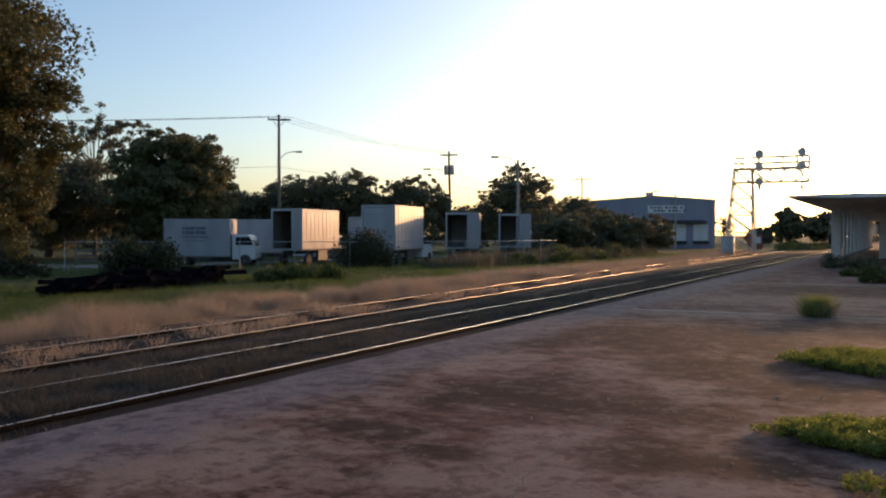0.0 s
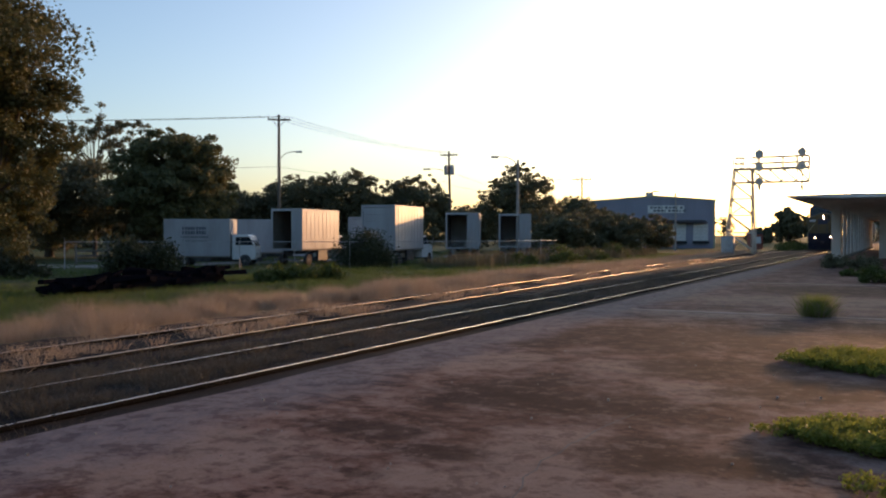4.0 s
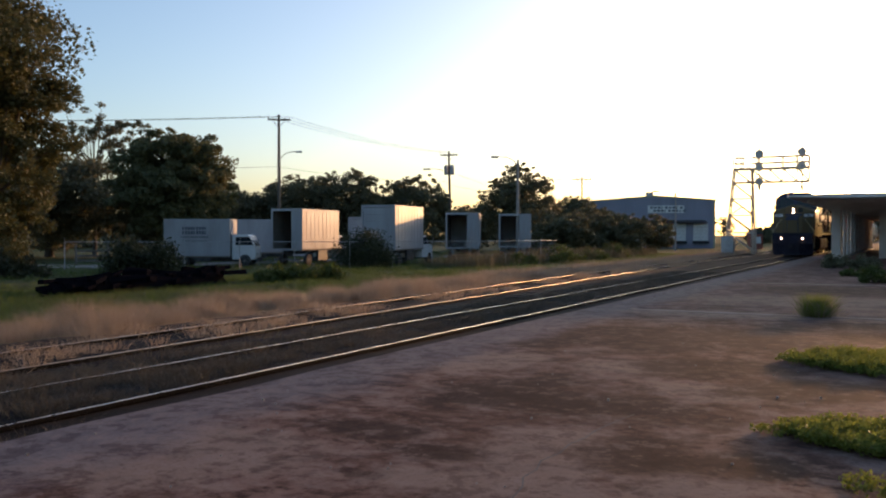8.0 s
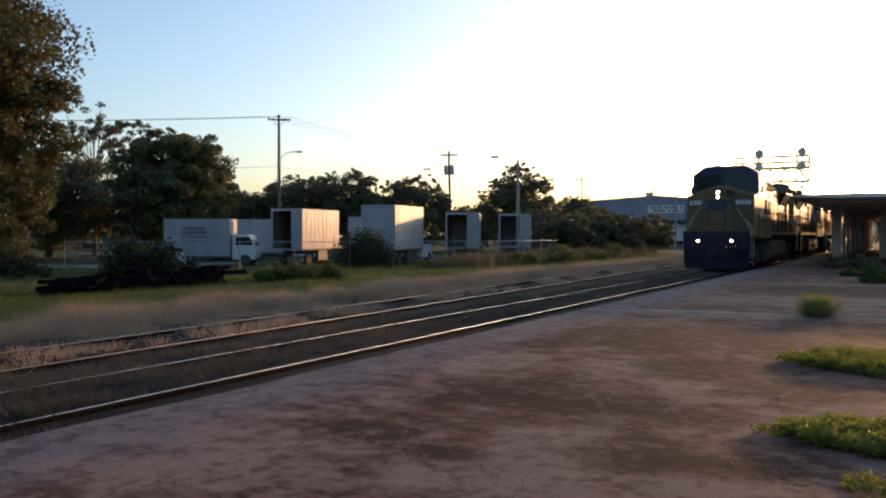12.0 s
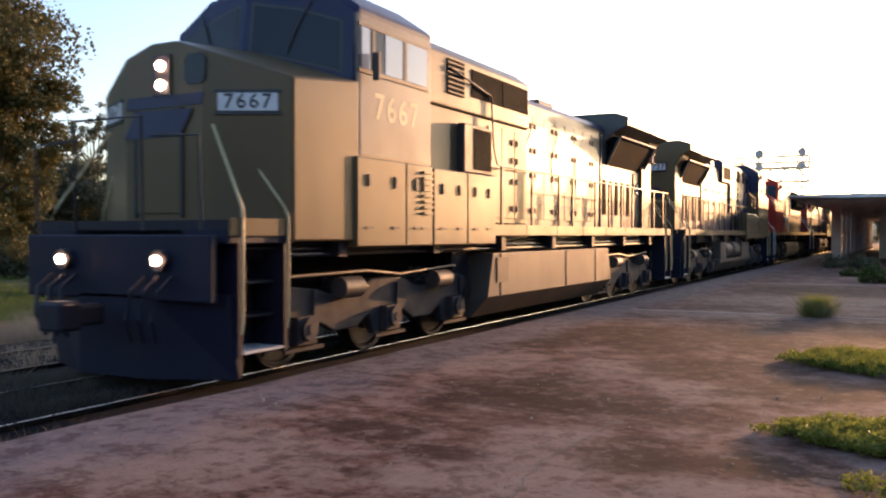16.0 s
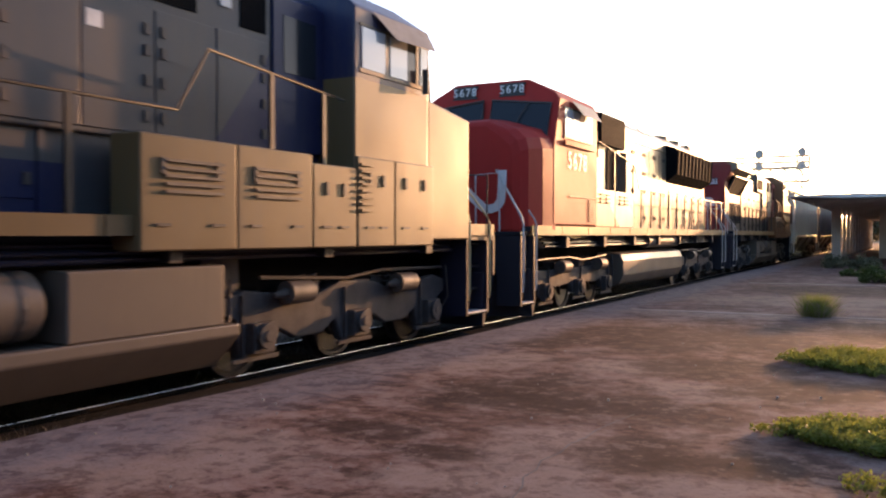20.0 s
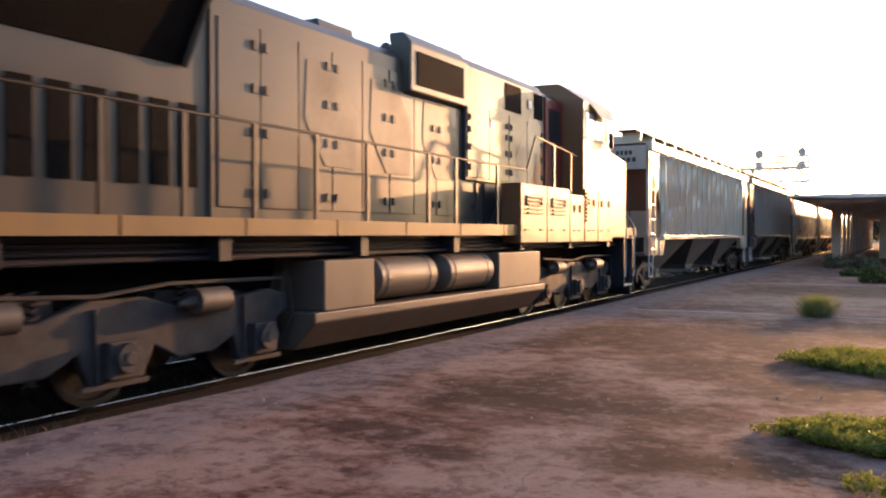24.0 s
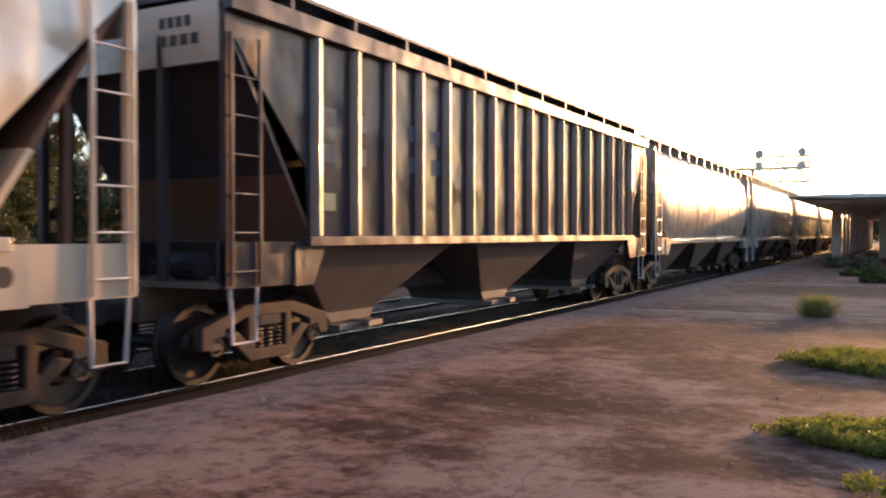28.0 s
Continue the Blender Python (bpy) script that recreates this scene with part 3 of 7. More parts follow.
_r = np.random.default_rng(5)
_dry, _green, _yard, _trk = [], [], [], []
for _ in range(5600):
    _y = -4 + 100 * _r.random() ** 1.6
    _x = far_x(_y) - 1.12 - 4.4 * _r.random() ** 1.3
    _k = 0.56 + 0.7 * noise.noise((_x * 0.55, _y * 0.4, 1)) + 0.9 * noise.noise((_x * 1.5, _y * 1.1, 2))
    if _k > 0.28:
        _near = _y < 40
        _dry.append((_x, _y, bank(_x, _y) - 0.01, 0.44 * min(_k, 1.2) + 0.10, 58 if _near else 22, 0.10 if _near else 0.17))
for _ in range(560):
    _y = 1 + 60 * _r.random() ** 1.4
    _x = far_x(_y) + _r.choice([-0.55, -0.3, 0.0, 0.3, 0.95]) + _r.normal() * 0.14
    _k = noise.noise((_x * 0.7, _y * 0.35, 6))
    if _k > (0.30 if _x > far_x(_y) + 0.6 else -0.12):
        _dry.append((_x, _y, -0.07, 0.16 + 0.22 * max(_k, 0), 40, 0.10))
for _ in range(46):
    _y = 1.5 + 4.0 * _r.random()
    _trk.append((-6.36 + 0.07 * _r.normal(), _y, -0.10, 0.13 + 0.10 * _r.random(), 22, 0.06))
for _ in range(4200):
    _y = 4 + 95 * _r.random() ** 1.3
    _x = -17.0 - 13 * _r.random() - 0.03 * _y
    _k = 0.5 + 0.6 * noise.noise((_x * 0.3, _y * 0.2, 4))
    _green.append((_x, _y, bank(_x, _y) - 0.01, 0.12 + 0.26 * max(_k, 0), 16, 0.2))
for _ in range(2600):
    _y = 15 + 90 * _r.random()
    _x = -29 - 24 * _r.random()
    _yard.append((_x, _y, bank(_x, _y) - 0.01, 0.14 + 0.12 * _r.random(), 10, 0.3))
for _ in range(1250):
    _y = 1 + 40 * _r.random() ** 1.7
    _x = _r.choice([-7.6, -7.9, -8.3, -9.0, -9.3]) + _r.normal() * 0.16
    _k = 0.5 + 0.5 * noise.noise((_x, _y * 0.6, 9))
    _trk.append((_x, _y, -0.06, 0.07 + 0.24 * _k * _k, 46, 0.10))
_tall = []
for _ in range(620):
    _y = 50 + 42 * _r.random()
    _x = -26.6 + 0.03 * (_y - 50) + 1.1 * _r.normal()
    _k = 0.6 + 0.8 * noise.noise((_x * 0.5, _y * 0.3, 12))
    _tall.append((_x, _y, bank(_x, _y) - 0.02, 0.55 + 0.75 * max(_k, 0), 16, 0.22))
blades("tall_weeds", _tall, leafy("tall_weed_stems", (0.085, 0.090, 0.050), (0.20, 0.165, 0.105), 0.4), "tall grey-green weeds in front of the parked trucks", 25, 0.28, 0.014, "weeds")
blades("dry_grass", _dry, M["dry"], "tall tan dry grass along the far rail", 21, 0.5, 0.0042)
blades("long_grass", _green, M["grass"], "long green grass on the bank below the tracks", 22, 0.45, 0.009)
blades("yard_grass", _yard, M["grass"], "short green grass round the parking yard", 23, 0.45, 0.018)
blades("track_weeds", _trk, leafy("track_weed_blades", (0.055, 0.052, 0.040), (0.135, 0.115, 0.088)), "thin grey weeds growing between the rails", 24, 0.5, 0.0025)

_cl = []
for _i in range(420):
    _u = 0.94 * _r.random()
    _x, _y = (-165 + 95 * _u, 20 + 175 * _u) if _u < 0.6 else (-108 + 180 * (_u - 0.6), 125 + 390 * (_u - 0.6))
    _cl.append((_x + 6 * _r.normal(), _y + 5 * _r.normal(), -0.5 + 7.2 * _r.random() ** 0.8, 2.2))
_vs, _fs = leaf_cloud(_r, _cl, 60, 0.55)
tagged(cloud("far_woods", _vs, _fs, M["leaf_dark"]), "dark belt of distant woods behind the yard", "woods", kind="stuff")


# ---- the yard: trucks, fence, poles, lamps ----
def wheel(parent, x, y, r, w, name="wheel"):
    """A road wheel on an axle along x."""
    s = Shape()
    prof = [(-w / 2, r * 0.6), (-w / 2, r * 0.92), (-w / 2 + 0.03, r), (w / 2 - 0.03, r), (w / 2, r * 0.92), (w / 2, r * 0.6)]
    s.loft([[(x + a, y + b * math.cos(2 * math.pi * k / 20), r + b * math.sin(2 * math.pi * k / 20)) for k in range(20)] for a, b in prof])
    t = part(name, s, M["tyre"], parent, smooth=True)
    h = Shape().cyl((x - w * 0.42, y, r), (x + w * 0.42, y, r), r * 0.58, 16).cyl((x - w * 0.5, y, r), (x + w * 0.5, y, r), r * 0.2, 10)
    part("rim", h, M["galv"], t, smooth=True)
    return t


def box_truck(m, L, W, H, floor, open_rear, label, sign=False, cabover=False, stain="white"):
    """Rear-left corner at the origin, forward along y, right along x, standing on z = 0."""
    t = empty("box_truck", m, label, "truck", "parked box trucks")
    z0, z1 = floor, floor + H
    e = 0.06
    part("side_panel", Shape().box(0, e, 0, L, z0, z1), M[stain], t, bevel=0.01)
    sp = part("side_panel", Shape().box(W - e, W, 0, L, z0, z1), M[stain], t, bevel=0.01)
    part("front_panel", Shape().box(e, W - e, L - e, L, z0, z1), M[stain], t)
    part("roof_panel", Shape().box(0.01, W - 0.01, 0.01, L - 0.01, z1 + 0.002, z1 + 0.04), M[stain], t, bevel=0.015)
    part("floor_panel", Shape().box(0.01, W - 0.01, 0.02, L - 0.01, z0 - 0.1, z0 - 0.002), M["inside"], t)
    fr = Shape().box(-0.03, 0.10, -0.05, -0.002, z0 - 0.1, z1 + 0.05).box(W - 0.10, W + 0.03, -0.05, -0.002, z0 - 0.1, z1 + 0.05).box(0.10, W - 0.10, -0.05, -0.002, z1 - 0.12, z1 + 0.05).box(0.10, W - 0.10, -0.05, -0.002, z0 - 0.1, z0 + 0.02)
    part("rear_frame", fr, M[stain], t, bevel=0.01)
    if open_rear:
        part("half_door", Shape().box(W * 0.64, W - 0.1, 0.0, 0.05, z0 + 0.03, z1 - 0.13), M[stain], t, bevel=0.008)
        part("inner_lining", Shape().box(e + 0.002, e + 0.02, 0.06, L - 0.1, z0 + 0.01, z1 - 0.02), M["inside"], t)
    else:
        for i in range(6):
            a = z0 + 0.03 + (H - 0.16) * i / 6
            part("door_slat", Shape().box(0.11, W - 0.11, 0.0, 0.04, a, a + (H - 0.16) / 6 - 0.012), M[stain], t)
    ribs = Shape()
    for i in range(1, int(L / 0.6)):
        ribs.box(W, W + 0.012, 0.6 * i - 0.02, 0.6 * i + 0.02, z0 + 0.12, z1 - 0.1)
    part("ribs", ribs.box(W, W + 0.02, 0.01, L - 0.01, z1 - 0.1, z1 - 0.02).box(W, W + 0.02, 0.01, L - 0.01, z0, z0 + 0.1), M[stain], sp)
    if sign:
        for i, (a, b, hh) in enumerate(((1.30, 3.0, 0.20), (1.35, 3.05, 0.24), (1.2, 3.1, 0.10), (1.3, 3.0, 0.10))):
            zz = z0 + H * 0.76 - 0.30 * i
            n = 9 if i < 2 else 14
            for q in range(n):
                y0, y1 = L * 0.5 - (b - a) / 2 - 0.15 + (b - a) * q / n, L * 0.5 - (b - a) / 2 - 0.15 + (b - a) * (q + (0.78 if q % 4 else 0.5)) / n
                part("sign_bar", Shape().box(W + 0.021, W + 0.026, y0, y1, zz - hh / 2, zz + hh / 2), M["ink"], t)
    ch = Shape().box(W * 0.3, W * 0.3 + 0.09, 0.2, L + 1.9, floor - 0.36, floor - 0.12).box(W * 0.7 - 0.09, W * 0.7, 0.2, L + 1.9, floor - 0.36, floor - 0.12)
    ch.box(0.1, W - 0.1, 0.05, 0.15, 0.42, 0.52).box(W - 0.3, W - 0.1, L * 0.45, L * 0.7, 0.35, floor - 0.12)
    part("chassis", ch, M["darksteel"], t)
    y0, y1 = L + 0.12, L + (1.75 if cabover else 2.4)
    c0 = 0.5
    if cabover:
        prof = [(y0, c0), (y1 - 0.05, c0), (y1, c0 + 0.45), (y1 - 0.02, c0 + 0.85), (y1 - 0.42, c0 + 1.62), (y1 - 0.6, c0 + 1.72), (y0, c0 + 1.72)]
    else:
        prof = [(y0, c0), (y1, c0), (y1 + 0.02, c0 + 0.75), (y1 - 0.15, c0 + 0.9), (y1 - 0.95, c0 + 1.02), (y1 - 1.4, c0 + 1.6), (y1 - 1.55, c0 + 1.66), (y0, c0 + 1.66)]
    cab = part("cab", Shape().prism(prof, "x", 0.16, W - 0.16), M["carwhite"], t, bevel=0.05)
    zt = c0 + (1.55 if cabover else 1.52)
    wy = y1 - 0.45 if cabover else y1 - 1.42
    for s, xx in ((1, W - 0.16), (-1, 0.16)):
        part("side_window", Shape().prism([(y0 + 0.25, c0 + 0.98), (wy + 0.3, c0 + 0.98), (wy, zt), (y0 + 0.25, zt)], "x", xx - 0.002 * s, xx + 0.006 * s), M["glass"], cab)
        part("mirror", Shape().box(xx + 0.10 * s - 0.05, xx + 0.10 * s + 0.05, wy + 0.16, wy + 0.22, c0 + 1.0, c0 + 1.38), M["darksteel"], cab)
        part("headlight", Shape().box(xx - 0.30 * s - 0.14, xx - 0.30 * s + 0.14, y1 - 0.01, y1 + 0.03, c0 + 0.28, c0 + 0.46), M["lens"], cab)
    part("windscreen", Shape().add([(0.3, y1 - 0.03, c0 + 0.92), (W - 0.3, y1 - 0.03, c0 + 0.92), (W - 0.34, wy + 0.05, zt), (0.34, wy + 0.05, zt)] if cabover else [(0.3, y1 - 0.93, c0 + 1.06), (W - 0.3, y1 - 0.93, c0 + 1.06), (W - 0.34, y1 - 1.37, zt + 0.02), (0.34, y1 - 1.37, zt + 0.02)], [(0, 1, 2, 3)]), M["glass"], cab)
    part("bumper", Shape().box(0.18, W - 0.18, y1 + 0.005, y1 + 0.1, 0.34, 0.56), M["darksteel"], t, bevel=0.02)
    for yy in (1.2, y1 - 0.75):
        for xx in (0.25, W - 0.25):
            wheel(t, xx, yy, 0.42, 0.26)
    return t


GZ = -0.5
box_truck(pose(-45.89, 45.24, GZ, 0, 0, -61.0), 4.45, 2.3, 2.5, 0.75, False, "white box truck with a painted side sign, seen side on", True, True)
box_truck(pose(-39.6, 48.3, GZ, 0, 0, 8), 5.6, 2.45, 2.8, 1.2, True, "white box truck with its rear door open, side in low sun")
box_truck(pose(-33.9, 51.2, GZ, 0, 0, 8), 5.4, 2.55, 3.05, 1.2, False, "tall white box truck with a closed roller door")
box_truck(pose(-31.9, 60.1, GZ, 0, 0, 24), 5.2, 2.6, 2.7, 1.2, True, "white box truck with an open dark rear doorway")
box_truck(pose(-29.0, 63.8, GZ, 0, 0, 25), 5.2, 2.55, 2.6, 1.25, True, "grey-white box truck with an open rear, behind weeds")
box_truck(pose(-50.5, 54.5, GZ, 0, 0, -62.0), 6.6, 2.4, 2.6, 0.8, False, "pale box truck parked behind the others")
box_truck(pose(-40.0, 58.5, GZ, 0, 0, 8), 4.4, 2.3, 2.5, 1.1, False, "white box truck half hidden between two others")


def fence(points, h):
    """Chain-link fence: pipe posts, a top pipe and wires."""
    f = empty("chain_link_fence", pose(0, 0, GZ), "grey chain-link fence with pipe posts round the yard", "fence")
    pw = Shape()
    for (xa, ya), (xb, yb) in zip(points, points[1:]):
        n = max(1, round(math.hypot(xb - xa, yb - ya) / 3.1))
        for i in range(n):
            x, y = xa + (xb - xa) * i / n, ya + (yb - ya) * i / n
            p = part("post", Shape().cyl((x, y, 0), (x, y, h + 0.06), 0.032, 8).tube([(x, y, h), (x + 0.12, y - 0.1, h + 0.18), (x + 0.2, y - 0.17, h + 0.3)], 0.016, 5), M["galv"], f, smooth=True)
        part("top_pipe", Shape().cyl((xa, ya, h), (xb, yb, h), 0.022, 7), M["galv"], f, smooth=True)
        L = math.hypot(xb - xa, yb - ya)
        u = Vector((xb - xa, yb - ya, 0)) / L
        k = 0.0
        while k < L:
            for d in (1, -1):
                a = Vector((xa, ya, 0)) + u * k
                e = min(max(k + d * h, 0), L) - k
                b = a + u * e + Vector((0, 0, abs(e)))
                n = Vector((u.y, -u.x, 0)) * 0.003
                pw.add([a - n, a + n, b + n, b - n], [(0, 1, 2, 3)])
                pw.add([a - u * 0.003, a + u * 0.003, b + u * 0.003, b - u * 0.003], [(0, 1, 2, 3)])
            k += 0.16
    tagged(part("mesh_wire", pw, M["galv"], f), kind="stuff")
    return f


fence([(-47.0, 37.0), (-41.2, 41.5), (-31.8, 46.6), (-25.6, 57.5), (-24.9, 66)], 1.75)


def gate(m):
    g = empty("yard_gate", m, "weathered wooden rail gate at the yard entrance", "gate")
    for x in (0, 2.3):
        part("post", Shape().box(x - 0.07, x + 0.07, -0.07, 0.07, 0, 1.5), M["wood"], g, bevel=0.01)
    for z in (0.35, 0.7, 1.05):
        part("rail", Shape().box(0.072, 2.228, -0.03, 0.03, z - 0.07, z + 0.07), M["wood"], g, bevel=0.008)


gate(pose(-52.4, 42.2, GZ, 0, 0, 30))


def pole(x, y, h, cross, label, lamp=None, transformer=False, lean=0.0, arm_turn=30):
    p = empty("utility_pole", pose(x, y, GZ, 0, lean, 0), label, "utility pole", "utility poles")
    part("shaft", Shape().cyl((0, 0, -0.2), (0, 0, h), 0.17, 12, 0.11), M["wood"], p, smooth=True)
    if cross:
        c, s = math.cos(radians(arm_turn)), math.sin(radians(arm_turn))
        arm = Shape().box(-cross, cross, -0.06, 0.06, h - 0.5, h - 0.36)
        arm.v = [(a * c - b * s, a * s + b * c, z) for a, b, z in arm.v]
        part("crossarm", arm, M["wood"], p)
        br = Shape()
        for k in (-1, 1):
            br.tube([(0, 0, h - 1.15), (k * cross * 0.55 * c, k * cross * 0.55 * s, h - 0.48)], 0.02, 5)
        part("brace", br, M["darksteel"], p)
        for k in (-0.95, -0.55, 0.55, 0.95):
            part("insulator", Shape().cyl((k * cross * c, k * cross * s, h - 0.36), (k * cross * c, k * cross * s, h - 0.2), 0.05, 8, 0.03), M["lens"], p)
    if transformer:
        for k in (-0.38, 0.38):
            part("transformer", Shape().cyl((k, 0, h - 2.6), (k, 0, h - 1.6), 0.24, 14).cyl((k, 0, h - 1.6), (k, 0, h - 1.45), 0.1, 8), M["galv"], p, smooth=True)
    if lamp:
        dx, dy, z = lamp
        a = part("lamp_arm", Shape().tube([(0, 0, z - 0.7), (dx * 0.4, dy * 0.4, z - 0.12), (dx * 0.75, dy * 0.75, z), (dx, dy, z)], 0.035, 6), M["galv"], p, smooth=True)
        part("lamp_head", Shape().loft([[(dx * k + dy * 0.4 * w * b, dy * k - dx * 0.4 * w * b, z + q) for b, q in ((-0.13, 0), (-0.1, -0.09), (0.1, -0.09), (0.13, 0), (0.08, 0.07), (-0.08, 0.07))] for k, w in ((0.98, 0.6), (1.12, 1.3), (1.3, 1.0), (1.36, 0.4))]), M["galv"], a, smooth=True)
    return p


pole(-47.97, 59.5, 12.6, 0.95, "wooden utility pole with a crossarm and a street lamp", (1.3, 0.7, 9.4), arm_turn=40)
pole(-44.1, 84.3, 11.4, 0.95, "wooden utility pole with a crossarm and two transformers", (-1.9, -0.9, 9.5), True, arm_turn=30, lean=-1.5)
pole(-49.6, 143.7, 12.2, 1.6, "distant wooden utility pole with a wide crossarm", arm_turn=28)
pole(-95, 32, 12.4, 0.95, "utility pole beyond the trees", arm_turn=50)


def street_lamp(x, y, h, dx, dy, label):
    p = empty("street_lamp", pose(x, y, GZ), label, "street lamp", "street lamps")
    part("pole", Shape().cyl((0, 0, 0), (0, 0, h), 0.15, 12, 0.10), M["concrete"], p, smooth=True)
    a = part("arm", Shape().tube([(0, 0, h - 0.5), (dx * 0.2, dy * 0.2, h - 0.05), (dx * 0.55, dy * 0.55, h + 0.22), (dx, dy, h + 0.26)], 0.035, 6), M["galv"], p, smooth=True)
    part("lamp_head", Shape().loft([[(dx * k + w * b * dy * 0.45, dy * k - w * b * dx * 0.45, h + 0.25 + q) for b, q in ((-0.14, 0), (-0.1, -0.1), (0.1, -0.1), (0.14, 0), (0.08, 0.08), (-0.08, 0.08))] for k, w in ((0.96, 0.6), (1.1, 1.3), (1.26, 1.1), (1.32, 0.4))]), M["galv"], a, smooth=True)


street_lamp(-27.7, 64.6, 8.25, -1.45, -0.78, "grey concrete street lamp with a curved arm")
street_lamp(-28.2, 121, 8.0, -2.2, -1.1, "street lamp before the warehouse")
_wires = empty("overhead_wires", pose(0, 0, 0), "thin black overhead wires between the utility poles", "wires")


def wire(a, b, sag):
    part("wire", Shape().tube([Vector(a).lerp(Vector(b), k / 12) - Vector((0, 0, sag * 4 * (k / 12) * (1 - k / 12))) for k in range(13)], 0.012, 4), M["darksteel"], _wires)


for k in (-0.9, 0.0, 0.9):
    c1, c2 = (k * 0.77, k * 0.64), (k * 0.87, k * 0.5)
    wire((-47.97 + c1[0], 59.5 + c1[1], 11.95), (-44.4 + c2[0], 84.3 + c2[1], 10.75), 0.5)
    wire((-47.97 + c1[0], 59.5 + c1[1], 11.95), (-95 + c1[0], 32 + c1[1], 11.9), 0.5)
    wire((-44.4 + c2[0], 84.3 + c2[1], 10.75), (-49.6 + k, 143.7, 11.5), 1.2)
wire((-47.97, 59.5, 7.6), (-44.2, 84.3, 7.6), 0.4)
wire((-47.97, 59.5, 7.6), (-95, 32, 7.6), 0.4)
wire((-44.2, 84.3, 8.6), (-27.9, 100, 3.4), 0.6)
wire((-44.2, 84.3, 7.2), (-49.6, 143.7, 8.2), 0.8)


def lumber_pile():
    """A long heap of old black sleepers."""
    p = empty("sleeper_pile", pose(0, 0, GZ), "heap of old black railway sleepers in the grass", "sleeper pile")
    rng = np.random.default_rng(77)
    for i in range(110):
        u = i / 109
        x, y = -26.8 - 1.1 * u + rng.normal() * 0.45, 20.6 + 9.8 * u + rng.normal() * 0.25
        top = 0.22 + 0.30 * min(1, u * 2.2) + 0.12 * math.sin(9 * u)
        L = 0.35 + 0.45 * rng.random()
        s = Shape().box(-L, L, -0.10, 0.10, -0.08, 0.08)
        m = pose(x, y, 0.10 + top * (0.35 + 0.65 * rng.random()), rng.normal() * 5, rng.normal() * 5, 95 + rng.normal() * 16)
        s.v = [tuple(m @ Vector(v) + Vector(rng.normal(size=3) * 0.02)) for v in s.v]
        part("sleeper", s, M["blacktarp"], p)
    core = Shape()
    core.loft([[(-26.9 - 1.1 * u + w * a, 20.2 + 10.4 * u, b * h) for a, b in ((-1, -0.1), (-0.75, 0.6), (-0.3, 1), (0.3, 1), (0.75, 0.6), (1, -0.1))]
               for u, w, h in ((0, 0.3, 0.1), (0.06, 0.7, 0.30), (0.3, 0.9, 0.46), (0.5, 1.0, 0.55), (0.8, 0.9, 0.50), (0.95, 0.7, 0.36), (1, 0.3, 0.1))])
    part("rotten_core", core, M["blacktarp"], p)
    s = Shape().box(-0.45, 0.5, -0.4, 0.4, 0, 0.80)
    m = pose(-27.9, 25.4, 0, 2, 3, 35)
    s.v = [tuple(m @ Vector(v) + Vector(rng.normal(size=3) * 0.04)) for v in s.v]
    part("sleeper_stack", s, M["blacktarp"], p, bevel=0.08)


lumber_pile()


# ---- warehouse, hut, signal bridge, station ----
def warehouse():
    m = pose(-27.3, 144.3, GZ, 0, 0, 28.2)
    b = empty("warehouse", m, "grey metal-sided warehouse with loading docks", "warehouse")
    W, D, e, pk = 19.5, 30, 7.8, 8.45
    prof = [(0, 0), (-W, 0), (-W, e - 0.1), (-W * 0.5, pk), (0, e)]
    part("wall", Shape().prism(prof, "y", 0, D), M["shed"], b)
    for i in range(1, 33):
        x = -W * i / 33
        top = e + (pk - e) * min(-x, W + x) / (W * 0.5) - 0.12
        part("siding_rib", Shape().box(x - 0.03, x + 0.03, -0.035, -0.001, 4.6, top), M["shed"], b)
    part("roof_trim", Shape().prism([(0.15, e - 0.12), (0.15, e + 0.14), (-W * 0.5, pk + 0.14), (-W - 0.15, e), (-W - 0.15, e - 0.24), (-W * 0.5, pk - 0.12)], "y", -0.12, D + 0.1), M["shedtrim"], b)
    part("roof_vent", Shape().box(-W * 0.5 - 0.5, -W * 0.5 + 0.5, 3, 4.2, pk, pk + 0.8), M["galv"], b)
    part("corner_trim", Shape().box(-0.28, 0.05, -0.05, 0.3, 0, e - 0.13), M["shedtrim"], b)
    part("dock_canopy", Shape().prism([(-1.5, 4.25), (-0.002, 4.6), (-0.002, 4.35), (-1.5, 4.15)], "x", -W + 1, -1.6), M["darksteel"], b)
    for x in (-2.3, -5.9, -9.6, -13.3):
        d = part("dock_door", Shape().box(x - 1.2, x + 1.2, -0.06, -0.002, 1.25, 3.95), M["post"], b)
        for k in range(1, 5):
            part("door_groove", Shape().box(x - 1.2, x + 1.2, -0.066, -0.061, 1.25 + 0.54 * k - 0.02, 1.25 + 0.54 * k + 0.02), M["galv"], d)
        part("dock_bumper", Shape().box(x - 1.3, x + 1.3, -0.4, -0.002, 0.75, 1.2), M["tyre"], b)
    sg = part("sign_board", Shape().box(-10.9, -5.0, -0.1, -0.04, 5.75, 6.95), M["post"], b, "white sign board with two lines of blurred lettering")
    for z, a in ((6.6, 0.2), (6.1, 0.7)):
        for k in range(9):
            part("sign_bar", Shape().box(-10.7 + a + 0.6 * k, -10.7 + a + 0.6 * k + (0.46 if k % 4 != 3 else 0.2), -0.106, -0.101, z - 0.17, z + 0.17), M["ink"], sg)


